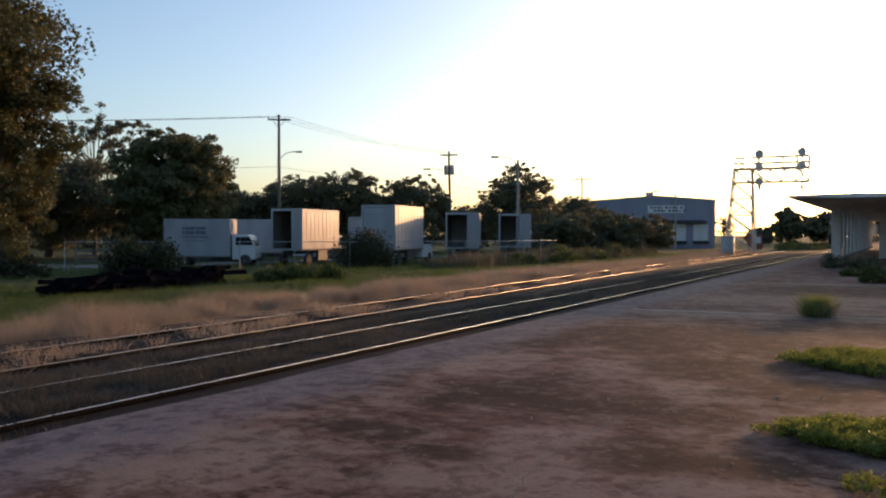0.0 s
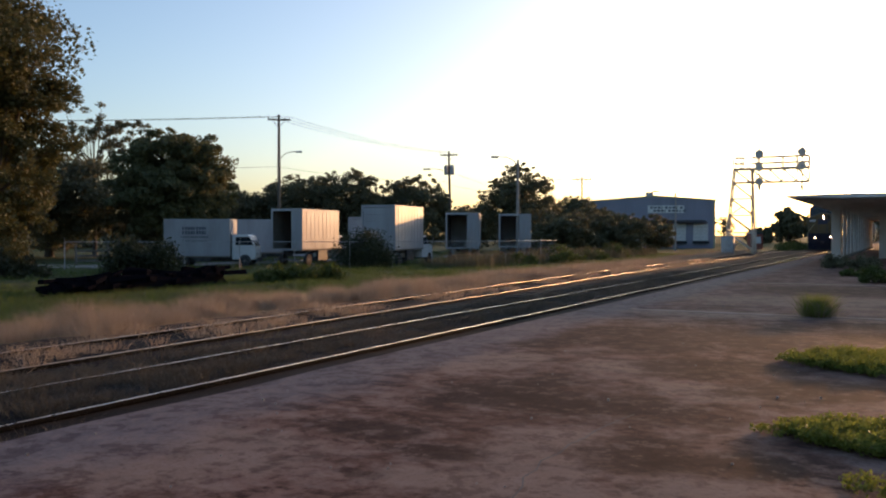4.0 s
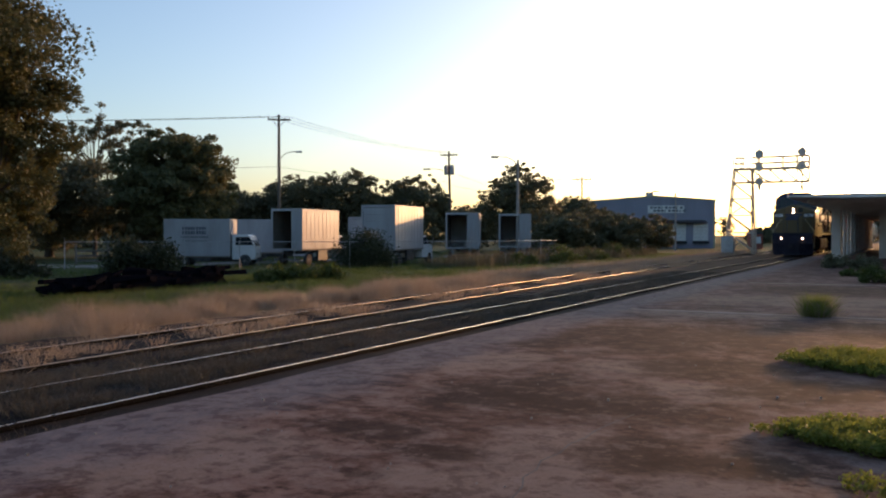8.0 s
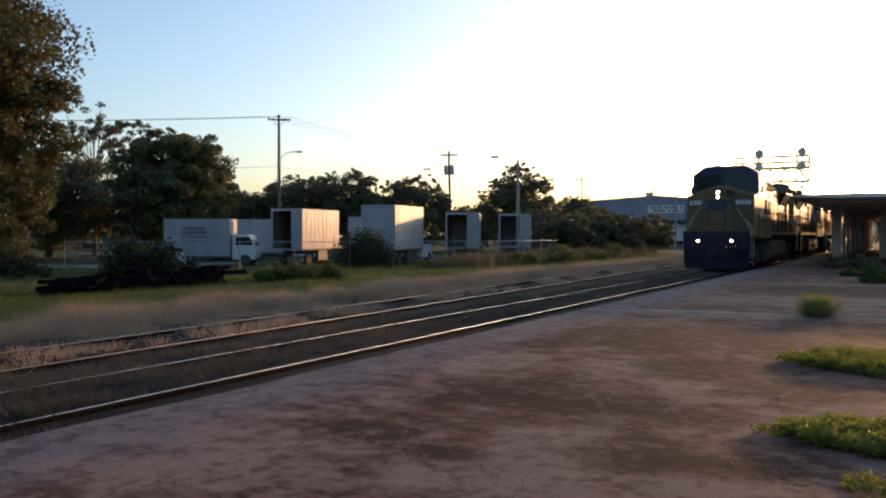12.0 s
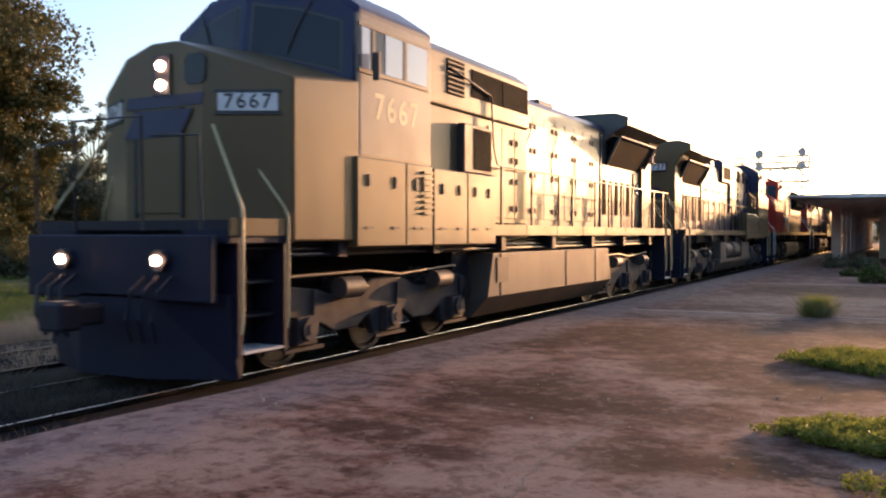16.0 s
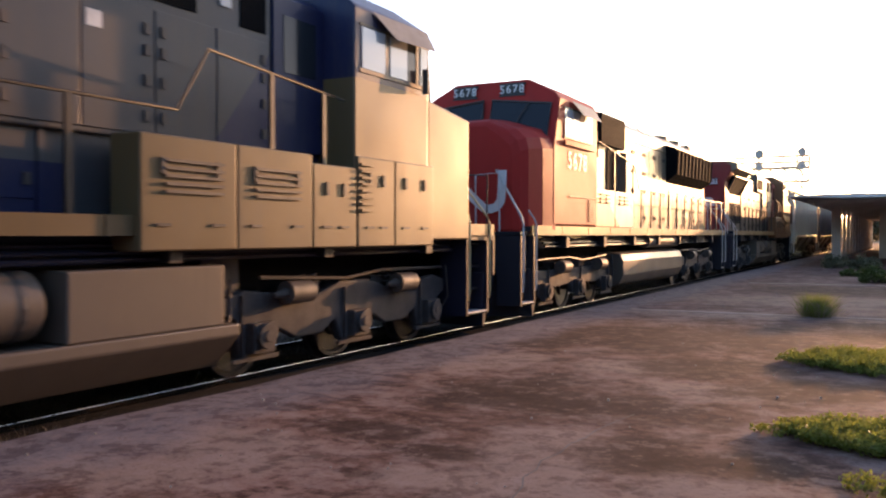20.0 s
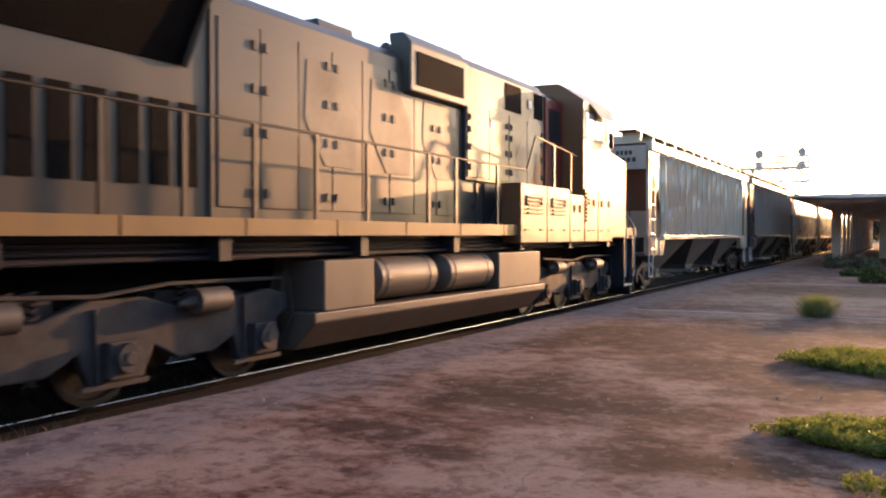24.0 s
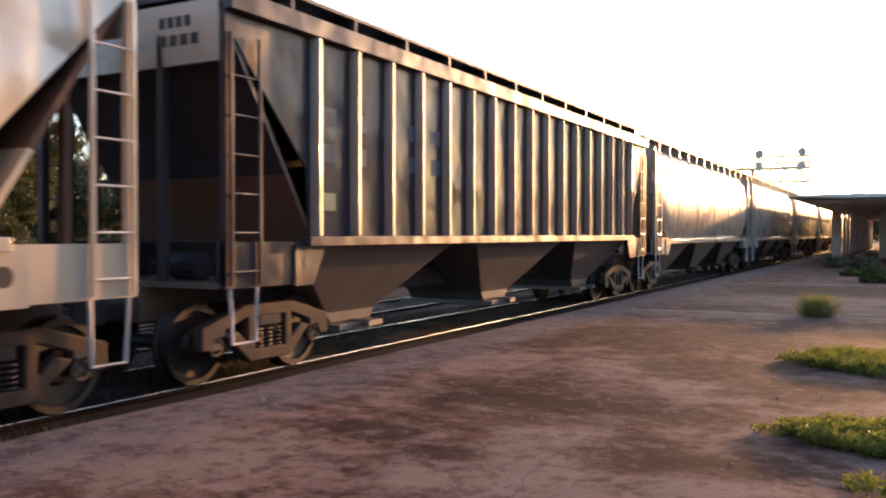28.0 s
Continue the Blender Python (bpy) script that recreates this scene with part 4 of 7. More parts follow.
warehouse()
_h = empty("hut", pose(-20.2, 138, GZ, 0, 0, 20), "small red hut beyond the signal bridge", "hut")
part("wall", Shape().box(-0.9, 0.9, -1.2, 1.2, 0, 2.3), M["redwall"], _h)
part("roof", Shape().prism([(-1.05, 2.3), (1.05, 2.3), (0, 2.8)], "y", -1.3, 1.3), M["darksteel"], _h)
part("white_panel", Shape().box(-0.6, 0.6, -1.25, -1.202, 0.9, 1.9), M["post"], _h)


def strut(parent, a, b, r=0.05, name="strut", mat="sig"):
    return part(name, Shape().cyl(a, b, r, 6), M[mat], parent)


# both signal colours are lightened: haze towards the sun is painted in
M["sig"] = surf("signal_paint_hazed", (0.74, 0.64, 0.50), (0.42, 0.28, 0.18), 0.55, 0.1, 0.4, 2, 30)
M["sigdark"] = surf("signal_head_hazed", (0.50, 0.47, 0.42), (0.34, 0.29, 0.23), 0.6, 0, 0.3, 3, 30)


def signal_bridge():
    g = empty("signal_bridge", pose(0, 83, 0), "cantilever signal bridge of grey steel lattice over the tracks", "signal bridge")
    L, R, E = -13.96, -12.72, -7.6
    d = 0.45
    for y in (-d, d):
        strut(g, (-14.75, y * 1.5, -0.35), (L, y, 7.68), 0.08, "leg")
        strut(g, (-12.2, y * 1.5, -0.35), (R + 0.3, y, 7.6), 0.08, "leg")
        strut(g, (L, y, 7.68), (E, y, 7.66), 0.085, "top_chord")
        strut(g, (L, y, 6.48), (E, y, 6.45), 0.085, "bottom_chord")
        zs = [0.2, 1.9, 3.5, 5.0, 6.48]
        for i, (a, b) in enumerate(zip(zs, zs[1:])):
            xl = lambda z: -14.75 + (L + 14.75) * (z + 0.35) / 8.03
            xr = lambda z: -12.2 + (R + 0.3 + 12.2) * (z + 0.35) / 7.95
            strut(g, (xl(b), y, b), (xr(b), y, b), 0.05)
            strut(g, (xl(b), y, b), (xr(a), y, a), 0.06)
            if i % 2 == 0:
                strut(g, (xl(a), y, a), ((xl(b) + xr(b)) / 2, y, (a + b) / 2), 0.035)
        for x0, x1 in ((L, R + 0.2), (R + 0.2, -11.0), (-9.8, -8.6), (-11.0, -9.8), (-8.6, E)):
            strut(g, (x0, y, 7.68), (x1, y, 6.48), 0.06)
        for x in (-11.0, -9.8, -8.6, E):
            strut(g, (x, y, 6.45), (x, y, 7.66), 0.035)
        for x in (L, -13.3, R, -12.0, -9.8, -8.6, E):
            strut(g, (x, y * 1.3, 7.68), (x, y * 1.3, 8.74), 0.055, "rail_post")
        for z in (8.2, 8.74):
            strut(g, (L, y * 1.3, z), (-13.0, y * 1.3, z), 0.05, "hand_rail")
            strut(g, (-12.5, y * 1.3, z), (E, y * 1.3, z), 0.05, "hand_rail")
    for z in (1.0, 2.6, 4.2, 5.7):
        for a, b, q in ((-14.75, L, 8.03), (-12.2, R + 0.3, 7.95)):
            x = a + (b - a) * (z + 0.35) / q
            strut(g, (x, -d, z), (x, d, z + 0.8), 0.035)
            strut(g, (x, d, z), (x, -d, z + 0.8), 0.035)
    for x in (L, R, -11, -9.8, -8.6, E):
        strut(g, (x, -d, 6.46), (x, d, 6.46), 0.04)
        strut(g, (x, -d, 7.67), (x, d, 7.67), 0.04)
    part("walkway", Shape().box(L, E, -0.5, 0.5, 7.74, 7.79), M["sig"], g)
    for x, zs, bot in ((-11.68, (9.0, 7.76, 6.5), 6.0), (-8.12, (9.03, 7.76), 5.9)):
        mast = part("signal_mast", Shape().cyl((x, -0.75, bot), (x, -0.75, 9.5), 0.06, 8), M["sig"], g, smooth=True)
        for z in zs:
            h = part("signal_head", Shape().cyl((x, -1.02, z), (x, -0.80, z), 0.36, 24).box(x - 0.14, x + 0.14, -0.8, -0.69, z - 0.2, z + 0.2), M["sigdark"] if z > 8.9 else M["sig"], g, smooth=True)
            part("lens", Shape().cyl((x, -1.035, z), (x, -1.021, z), 0.16, 14), M["sigdark"], h)
        part("foot_cone", Shape().cyl((x, -0.75, bot - 0.35), (x, -0.75, bot + 0.15), 0.05, 10, 0.16), M["sig"], mast)
    for i in range(14):
        strut(g, (-12.35, -0.75, 0.3 + 0.5 * i), (-11.95, -0.75, 0.3 + 0.5 * i), 0.018, "rung")
    for x in (-12.37, -11.93):
        strut(g, (x, -0.75, -0.2), (x, -0.75, 7.7), 0.03, "ladder_side")


signal_bridge()
_c = empty("relay_cabinet", pose(-14.2, 81.2, -0.35), "grey metal relay cabinet at the foot of the signal bridge", "cabinet")
part("body", Shape().box(-0.55, 0.55, -0.4, 0.4, 0.1, 1.9), M["galv"], _c, bevel=0.02)
part("plinth", Shape().box(-0.6, 0.6, -0.45, 0.45, -0.1, 0.098), M["concrete"], _c)
part("door", Shape().box(-0.5, 0.5, -0.43, -0.402, 0.2, 1.8), M["galv"], _c, bevel=0.01)


def station():
    st = empty("station_canopy", pose(0, 0, 0.1), "long flat platform canopy of the old station", "canopy")
    rf = Shape()
    prof = [(-5.35, 3.54), (-5.35, 3.60), (-3.2, 3.65), (9.0, 3.66), (9.0, 3.46), (-2.6, 3.46), (-4.2, 3.50)]
    part("roof", rf.prism(prof, "y", 47.4, 118), M["roof"], st)
    part("fascia", Shape().box(-5.38, -5.352, 47.38, 118, 3.51, 3.63), M["roof"], st)
    for i in range(16):
        y = 49.5 + 4.4 * i
        part("beam", Shape().box(-4.6, 8.8, y - 0.09, y + 0.09, 3.26, 3.458), M["roof"], st)
    part("pier", Shape().box(-3.95, -3.45, 56.8, 57.5, 0, 3.458), M["roof"], st)
    for i in range(14):
        y = 60.5 + 4.4 * i
        c = part("column", Shape().cyl((-3.7, y, 0), (-3.7, y, 3.26), 0.11, 14), M["post"], st, smooth=True)
        part("column_base", Shape().cyl((-3.7, y, 0), (-3.7, y, 0.18), 0.2, 14), M["concrete"], c, smooth=True)
    bd = empty("station_building", pose(0, 0, 0.1), "pale rendered station building under the canopy", "station")
    part("wall", Shape().box(-1.6, 8.5, 66, 112, 0, 3.25), M["render"], bd)
    for i in range(8):
        y = 68.5 + 5.4 * i
        w = part("door" if i % 3 == 1 else "window", Shape().box(-1.64, -1.602, y, y + 1.3, 0.02 if i % 3 == 1 else 0.95, 2.2), M["glass"], bd)
        part("frame", Shape().box(-1.67, -1.641, y - 0.08, y, 0.02, 2.28).box(-1.67, -1.641, y + 1.3, y + 1.38, 0.02, 2.28).box(-1.67, -1.641, y, y + 1.3, 2.2, 2.28), M["post"], w)
    part("end_window", Shape().box(0.2, 1.6, 65.96, 65.998, 0.95, 2.2), M["glass"], bd)


station()


def car(m, body, label, boxy):
    """A passenger car, front along y, standing on z = 0."""
    c = empty("car", m, label, "car", "cars on the yard road")
    pr = [(-2.2, 0.35), (2.15, 0.32), (2.25, 0.6), (2.1, 0.78), (1.0, 0.95), (-1.9, 1.0), (-2.25, 0.92), (-2.28, 0.5)]
    part("body", Shape().prism(pr, "x", -0.87, 0.87), M[body], c, bevel=0.06)
    top = [(1.0, 0.96), (0.3, 1.38 if not boxy else 1.44), (-1.1 if not boxy else -1.8, 1.40 if not boxy else 1.50), (-1.95 if not boxy else -2.15, 1.0)]
    cb = part("cabin", Shape().prism(top, "x", -0.74, 0.74), M[body], c, bevel=0.06)
    for s in (1, -1):
        part("side_window", Shape().prism([(0.72, 1.02), (0.22, 1.31), (-1.05 if not boxy else -1.7, 1.33 if not boxy else 1.42), (-1.6 if not boxy else -1.95, 1.04)], "x", 0.741 * s, 0.75 * s), M["glass"], cb)
        part("tail_light", Shape().box(0.60 * s - 0.14, 0.60 * s + 0.14, -2.31, -2.27, 0.72, 0.86), M["red_lens"], c)
        part("headlight", Shape().box(0.60 * s - 0.16, 0.60 * s + 0.16, 2.19, 2.25, 0.58, 0.70), M["lens"], c)
    part("rear_window", Shape().add([(-0.6, -1.99 if not boxy else -2.13, 1.05), (0.6, -1.99 if not boxy else -2.13, 1.05), (0.55, -1.2 if not boxy else -1.9, 1.37 if not boxy else 1.45), (-0.55, -1.2 if not boxy else -1.9, 1.37 if not boxy else 1.45)], [(0, 1, 2, 3)]), M["glass"], cb)
    whs = []
    for y in (-1.35, 1.35):
        for x in (-0.78, 0.78):
            h = Shape().cyl((-0.1, 0, 0), (0.1, 0, 0), 0.32, 18)
            w = part("wheel", h, M["tyre"], c, smooth=True)
            w.location = (x, y, 0.32)
            part("rim", Shape().cyl((-0.105, 0, 0), (0.105, 0, 0), 0.2, 12), M["galv"], w)
            whs.append((w, (x, y, 0.32)))
    return c, whs


CARS = [car(pose(0, 0, 0), "carsilver", "silver estate car driving on the yard road", True), car(pose(0, 0, 0), "carwhite", "white saloon car driving on the yard road", False)]
tagged(cloud("yard_road", [(-120, 6.5, GZ + 0.03), (-116, 0.5, GZ + 0.03), (-46, 40.2, GZ + 0.03), (-49.5, 45.0, GZ + 0.03), (-36, 90, GZ + 0.03), (-41, 90, GZ + 0.03)], [(0, 1, 2, 3), (3, 2, 4, 5)], M["concrete"]), "grey paved road behind the yard fence", "road", kind="structure")


# ---- the train ----
M.update(
    cab_yellow=livery("cab_yellow", [(9, CSX_Y)], amount=0.5),
    roof_blue=livery("roof_blue", [(9, CSX_B)], amount=0.3),
    hood_grey=livery("hood_grey_blue", [(2.36, CSX_B), (4.36, CSX_G), (9, CSX_B)], amount=0.4),
    cabside=livery("cab_side_grey_yellow", [(2.76, CSX_Y), (4.58, (0.14, 0.14, 0.13)), (9, CSX_B)], amount=0.4),
    cabside_b=livery("cab_side_yellow_blue", [(3.74, CSX_Y), (9, CSX_B)], amount=0.4),
    grey=livery("plain_grey", [(9, CSX_G)], amount=0.45),
    tankpaint=livery("tank_tan", [(9, (0.125, 0.098, 0.076))], (0.08, 0.064, 0.054), 0.5, 0.5),
    frameblue=livery("frame_blue", [(9, (0.011, 0.013, 0.030))], (0.024, 0.021, 0.022), 0.5, 0.5),
    frameblack=livery("frame_black", [(9, (0.020, 0.021, 0.030))], (0.035, 0.03, 0.028), 0.5, 0.5),
    red=livery("cab_red", [(9, (0.44, 0.036, 0.028))], (0.22, 0.035, 0.028), 0.5, 0.35, spec=0.10, coat=0.0),
    hood_tan=livery("hood_weathered", [(9, (0.175, 0.140, 0.094))], (0.14, 0.11, 0.08), 0.42, 0.45),
    hood_slant=livery("hood_red_white_slant", [(5.35, (0.27, 0.018, 0.016)), (6.55, (0.19, 0.19, 0.20)), (90, (0.08, 0.078, 0.078))], (0.14, 0.09, 0.07), 0.4, 0.35, 0.62),
    box_slant=livery("box_red_white_slant", [(6.15, (0.29, 0.03, 0.022)), (7.25, (0.40, 0.385, 0.37)), (90, (0.24, 0.205, 0.15))], (0.14, 0.09, 0.07), 0.4, 0.35, 0.62),
    hood_drab=livery("hood_drab", [(9, (0.080, 0.069, 0.056))], (0.09, 0.07, 0.055), 0.36, 0.45),
    hood_slant_b=livery("hood_red_grey_slant", [(11.4, (0.20, 0.022, 0.020)), (12.7, (0.13, 0.125, 0.12)), (90, (0.030, 0.031, 0.033))], (0.10, 0.08, 0.06), 0.4, 0.35, 1.2),
    hood_dark=livery("hood_dark_grey", [(9, (0.034, 0.034, 0.035))], (0.09, 0.07, 0.055), 0.36, 0.4),
    gate_grey=surf("gate_grey", (0.24, 0.22, 0.20), (0.10, 0.08, 0.07), 0.5, 0.2, 0.4, 3, 40),
    letter_worn=surf("letter_worn", (0.17, 0.15, 0.12), None, 0.5, 0, 0.4, spec=0.2),
    num_dull=surf("letter_dull_white", (0.50, 0.36, 0.27), None, 0.5, 0, 0.3),
    orange=livery("cab_orange_red", [(9, (0.23, 0.095, 0.042))], (0.15, 0.07, 0.04), 0.4, 0.4),
    maroon=livery("end_red", [(9, (0.24, 0.035, 0.03))], (0.08, 0.03, 0.03), 0.45, 0.4),
    sill_o=livery("sill_orange", [(9, (0.30, 0.17, 0.062))], (0.16, 0.11, 0.08), 0.5, 0.4),
    # screen black, also the painted shade of the underframe and a hood recess
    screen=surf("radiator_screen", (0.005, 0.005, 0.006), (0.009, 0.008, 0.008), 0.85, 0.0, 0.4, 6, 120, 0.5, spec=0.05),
    truckgrey=surf("truck_frame", (0.075, 0.068, 0.066), (0.042, 0.038, 0.037), 0.7, 0.0, 0.6, 2.5, 40, 0.3, spec=0.15),
    rusttruck=surf("rusty_truck_frame", (0.095, 0.062, 0.048), (0.045, 0.033, 0.028), 0.7, 0.0, 0.5, 2.5, 40, 0.3, spec=0.2),
    wheelsteel=surf("wheel_steel", (0.055, 0.046, 0.044), (0.035, 0.026, 0.024), 0.55, 0.4, 0.5, 4, 50),
    # near-black: the shaded side of rails and stanchions put into the colour
    handrail=surf("handrail_shaded", (0.014, 0.012, 0.012), (0.012, 0.010, 0.009), 0.5, 0.2, 0.4, 4, 40),
    railyellow=surf("grab_iron_yellow", (0.62, 0.50, 0.26), (0.3, 0.22, 0.12), 0.5, 0.0, 0.35, 4, 40),
    railwhite=surf("grab_iron_white", (0.62, 0.62, 0.60), None, 0.5, 0.0, 0.3, 4, 40),
    brakecyl=surf("brake_cylinder_paint", (0.085, 0.07, 0.06), (0.03, 0.025, 0.022), 0.6, 0.0, 0.5, 3, 40),
    latch=surf("latch", (0.06, 0.045, 0.04), None, 0.6),
    headlamp=glow("headlamp", (1.0, 0.66, 0.50), 28.0),
    headdim=surf("lamp_off", (0.30, 0.30, 0.30), None, 0.15, 0.2),
    num_y=surf("number_yellow", (0.50, 0.42, 0.23), None, 0.5, 0, 0.25),
    num_w=surf("number_white", (0.72, 0.70, 0.68), None, 0.5, 0, 0.25),
    num_k=surf("number_black", (0.03, 0.03, 0.03), None, 0.5, 0, 0.2),
    letter_faint=surf("letter_faded_blue", (0.24, 0.26, 0.32), (0.36, 0.33, 0.28), 0.4, 0, 0.6),
    num_faint=surf("number_faded_yellow", (0.25, 0.165, 0.07), None, 0.5, 0, 0.4),
    num_faint_o=surf("number_faded_orange", (0.29, 0.15, 0.085), None, 0.5, 0, 0.4),
    shade_tan=surf("sunshade_tan", (0.26, 0.19, 0.13), (0.14, 0.10, 0.07), 0.5, 0, 0.4, 3, 40),
    equip_slant=livery("equipment_blue_grey_slant", [(11.6, CSX_B), (90, (0.060, 0.062, 0.066))], amount=0.45, slant=1.2),
    letter_blue=surf("letter_blue", CSX_B, None, 0.45, 0, 0.3),
    # grey raised to cream: reflected warm sky is put into the base colour
    hop_grey=livery("hopper_grey_sky_sheen", [(9, (0.63, 0.55, 0.42))], (0.38, 0.28, 0.18), 0.3, 0.3, dent=1.0, spec=0.5, coat=1.0, gloss=2.1),
    # second hopper: shade between posts put into the sheets, low sun into the posts
    hop_dark=livery("hopper_sheet_shaded", [(9, (0.046, 0.039, 0.048))], (0.055, 0.034, 0.028), 0.4, 0.5, dent=0.9, spec=0.25, coat=0.25),
    hop_post=livery("hopper_post_sunlit_rust", [(9, (0.30, 0.215, 0.165))], (0.16, 0.09, 0.06), 0.4, 0.5, dent=0.6, spec=0.5, coat=0.5),
    hop_pale=livery("hopper_cream", [(9, (0.46, 0.41, 0.33))], (0.22, 0.16, 0.11), 0.24, 0.5, spec=0.8),
    hop_end=livery("hopper_end_brown", [(9, (0.17, 0.085, 0.058))], (0.16, 0.10, 0.07), 0.6, 0.5),
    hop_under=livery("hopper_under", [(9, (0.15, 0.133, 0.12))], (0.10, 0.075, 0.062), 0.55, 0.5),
)


def S(t):
    """How far the train has come at t seconds, nought at 16 s."""
    ts = (0, 1.5, 3, 5.5, 8, 9.5, 11, 12.5, 14.5, 16, 18, 20, 22, 24, 26, 28)
    ss = (-121.8, -111.4, -100.9, -83.4, -65.6, -54.4, -42.7, -30.5, -13.1, 0.0, 17.15, 34.68, 52.42, 69.99, 87.53, 104.85)
    i = min(max(int(np.searchsorted(ts, t, "right")) - 1, 0), len(ts) - 2)
    sl = lambda k: (ss[min(k + 1, len(ss) - 1)] - ss[max(k - 1, 0)]) / (ts[min(k + 1, len(ts) - 1)] - ts[max(k - 1, 0)])
    h = ts[i + 1] - ts[i]
    u = (t - ts[i]) / h
    return (2 * u**3 - 3 * u**2 + 1) * ss[i] + (u**3 - 2 * u**2 + u) * h * sl(i) + (-2 * u**3 + 3 * u**2) * ss[i + 1] + (u**3 - u**2) * h * sl(i + 1)


WHEELSETS, VEHICLES = [], []


def wheelset(parent, y, r, sign, half=0.7525):
    """Two flanged wheels on an axle; turns about x."""
    s = Shape()
    n = 28
    for k in (1, -1):
        prof = [(0.62, r + 0.028), (0.655, r + 0.028), (0.67, r + 0.004), (0.80, r - 0.004), (0.80, r - 0.07), (0.765, r - 0.09), (0.745, r * 0.42), (0.80, r * 0.34), (0.80, 0.09), (0.62, 0.09)]
        s.loft([[(k * a, b * math.cos(2 * math.pi * i / n), b * math.sin(2 * math.pi * i / n)) for i in range(n)] for a, b in prof])
    s.cyl((-1.05, 0, 0), (1.05, 0, 0), 0.085, 12)
    w = part("wheelset", s, M["wheelsteel"], parent, smooth=True)
    for k in (1, -1):
        cap = Shape()
        cap.cyl((k * 1.051, 0, 0), (k * 1.10, 0, 0), 0.12, 10)
        for j in range(3):
            a = 2 * math.pi * j / 3
            cap.cyl((k * 1.10, 0.07 * math.cos(a), 0.07 * math.sin(a)), (k * 1.125, 0.07 * math.cos(a), 0.07 * math.sin(a)), 0.02, 6)
        part("bearing_cap", cap, M["darksteel"], w, smooth=True)
    w.location = (0, y, r)
    WHEELSETS.append((w, y, r, sign))
    return w


def loco_truck(parent, yc, sign, kind):
    """Three-axle truck: cast side frames, journal boxes, brake cylinders, springs, wheelsets."""
    t = new("truck")
    t.parent = parent
    b = 2.05
    for k in (1, -1):
        if kind == "ge":
            prof = [(-b - 0.55, 0.80), (-b - 0.55, 0.98), (-b - 0.2, 1.06), (-b + 0.35, 1.0), (-b + 0.75, 0.90), (-b + 1.15, 0.92), (-0.35, 1.08), (0.35, 1.08), (b - 1.15, 0.92), (b - 0.75, 0.90), (b - 0.35, 1.0), (b + 0.2, 1.06), (b + 0.55, 0.98), (b + 0.55, 0.80),
                    (b + 0.34, 0.70), (b + 0.30, 0.28), (b - 0.32, 0.28), (b - 0.42, 0.56), (b - 0.74, 0.42), (b - 1.26, 0.42), (0.46, 0.58), (0.32, 0.28), (-0.32, 0.28), (-0.46, 0.58), (-b + 1.26, 0.42), (-b + 0.74, 0.42), (-b + 0.42, 0.56), (-b + 0.32, 0.28), (-b - 0.30, 0.28), (-b - 0.34, 0.70)]
        else:
            prof = [(-b - 0.6, 0.78), (-b - 0.5, 0.95), (b + 0.5, 0.95), (b + 0.6, 0.78), (b + 0.28, 0.66), (b + 0.25, 0.40), (b - 0.25, 0.40), (b - 0.3, 0.62), (b - 0.7, 0.56), (0.4, 0.60), (0.25, 0.40), (-0.25, 0.40), (-0.4, 0.60), (-b + 0.7, 0.56), (-b + 0.3, 0.62), (-b + 0.25, 0.40), (-b - 0.25, 0.40), (-b - 0.28, 0.66)]
        part("side_frame", Shape().prism([(y + yc, z) for y, z in prof], "x", k * 1.02, k * 1.15), M["truckgrey"], t, bevel=0.025)
        for dy in (-b, 0, b):
            part("journal_box", Shape().box(min(k * 1.151, k * 1.27), max(k * 1.151, k * 1.27), yc + dy - 0.19, yc + dy + 0.19, 0.33, 0.68).cyl((k * 1.27, yc + dy, 0.52), (k * 1.33, yc + dy, 0.52), 0.15, 14).cyl((k * 1.33, yc + dy, 0.52), (k * 1.345, yc + dy, 0.52), 0.07, 8), M["truckgrey"], t, bevel=0.012)
            part("wheel_strap", Shape().box(min(k * 1.151, k * 1.19), max(k * 1.151, k * 1.19), yc + dy + 0.24, yc + dy + 0.29, 0.30, 1.0).box(min(k * 1.151, k * 1.19), max(k * 1.151, k * 1.19), yc + dy - 0.35, yc + dy + 0.45, 0.24, 0.29), M["truckgrey"], t)
        for dy in (-b + 0.95, b - 0.6):
            part("brake_cylinder", Shape().cyl((k * 1.26, yc + dy - 0.26, 1.0), (k * 1.26, yc + dy + 0.2, 1.0), 0.14, 14).cyl((k * 1.26, yc + dy + 0.2, 1.0), (k * 1.26, yc + dy + 0.42, 0.98), 0.07, 10, 0.03).box(min(k * 1.12, k * 1.25), max(k * 1.12, k * 1.25), yc + dy - 0.1, yc + dy + 0.1, 0.85, 1.0), M["brakecyl"], t, smooth=True)
        for dy in (-b + 1.02, b - 1.02):
            sp = Shape()
            for j in range(2):
                pts = [(k * 1.08 + 0.07 * math.cos(a * 0.9), yc + dy - 0.12 + 0.24 * j + 0.07 * math.sin(a * 0.9), 0.92 + 0.011 * a) for a in range(26)]
                sp.tube(pts, 0.014, 4)
            part("spring", sp, M["truckgrey"], t)
        part("air_pipe", Shape().tube([(k * 1.18, yc - b - 0.4, 1.18), (k * 1.2, yc - 0.6, 1.2), (k * 1.2, yc + 0.3, 1.12), (k * 1.2, yc + b, 1.2)], 0.022, 6), M["darksteel"], t)
        for q in (1, -1):
            part("sand_pipe", Shape().tube([(k * 1.2, yc + q * (b + 0.5), 1.2), (k * 1.22, yc + q * (b + 0.55), 0.7), (k * 0.95, yc + q * (b + 0.48), 0.22)], 0.02, 6), M["darksteel"], t)
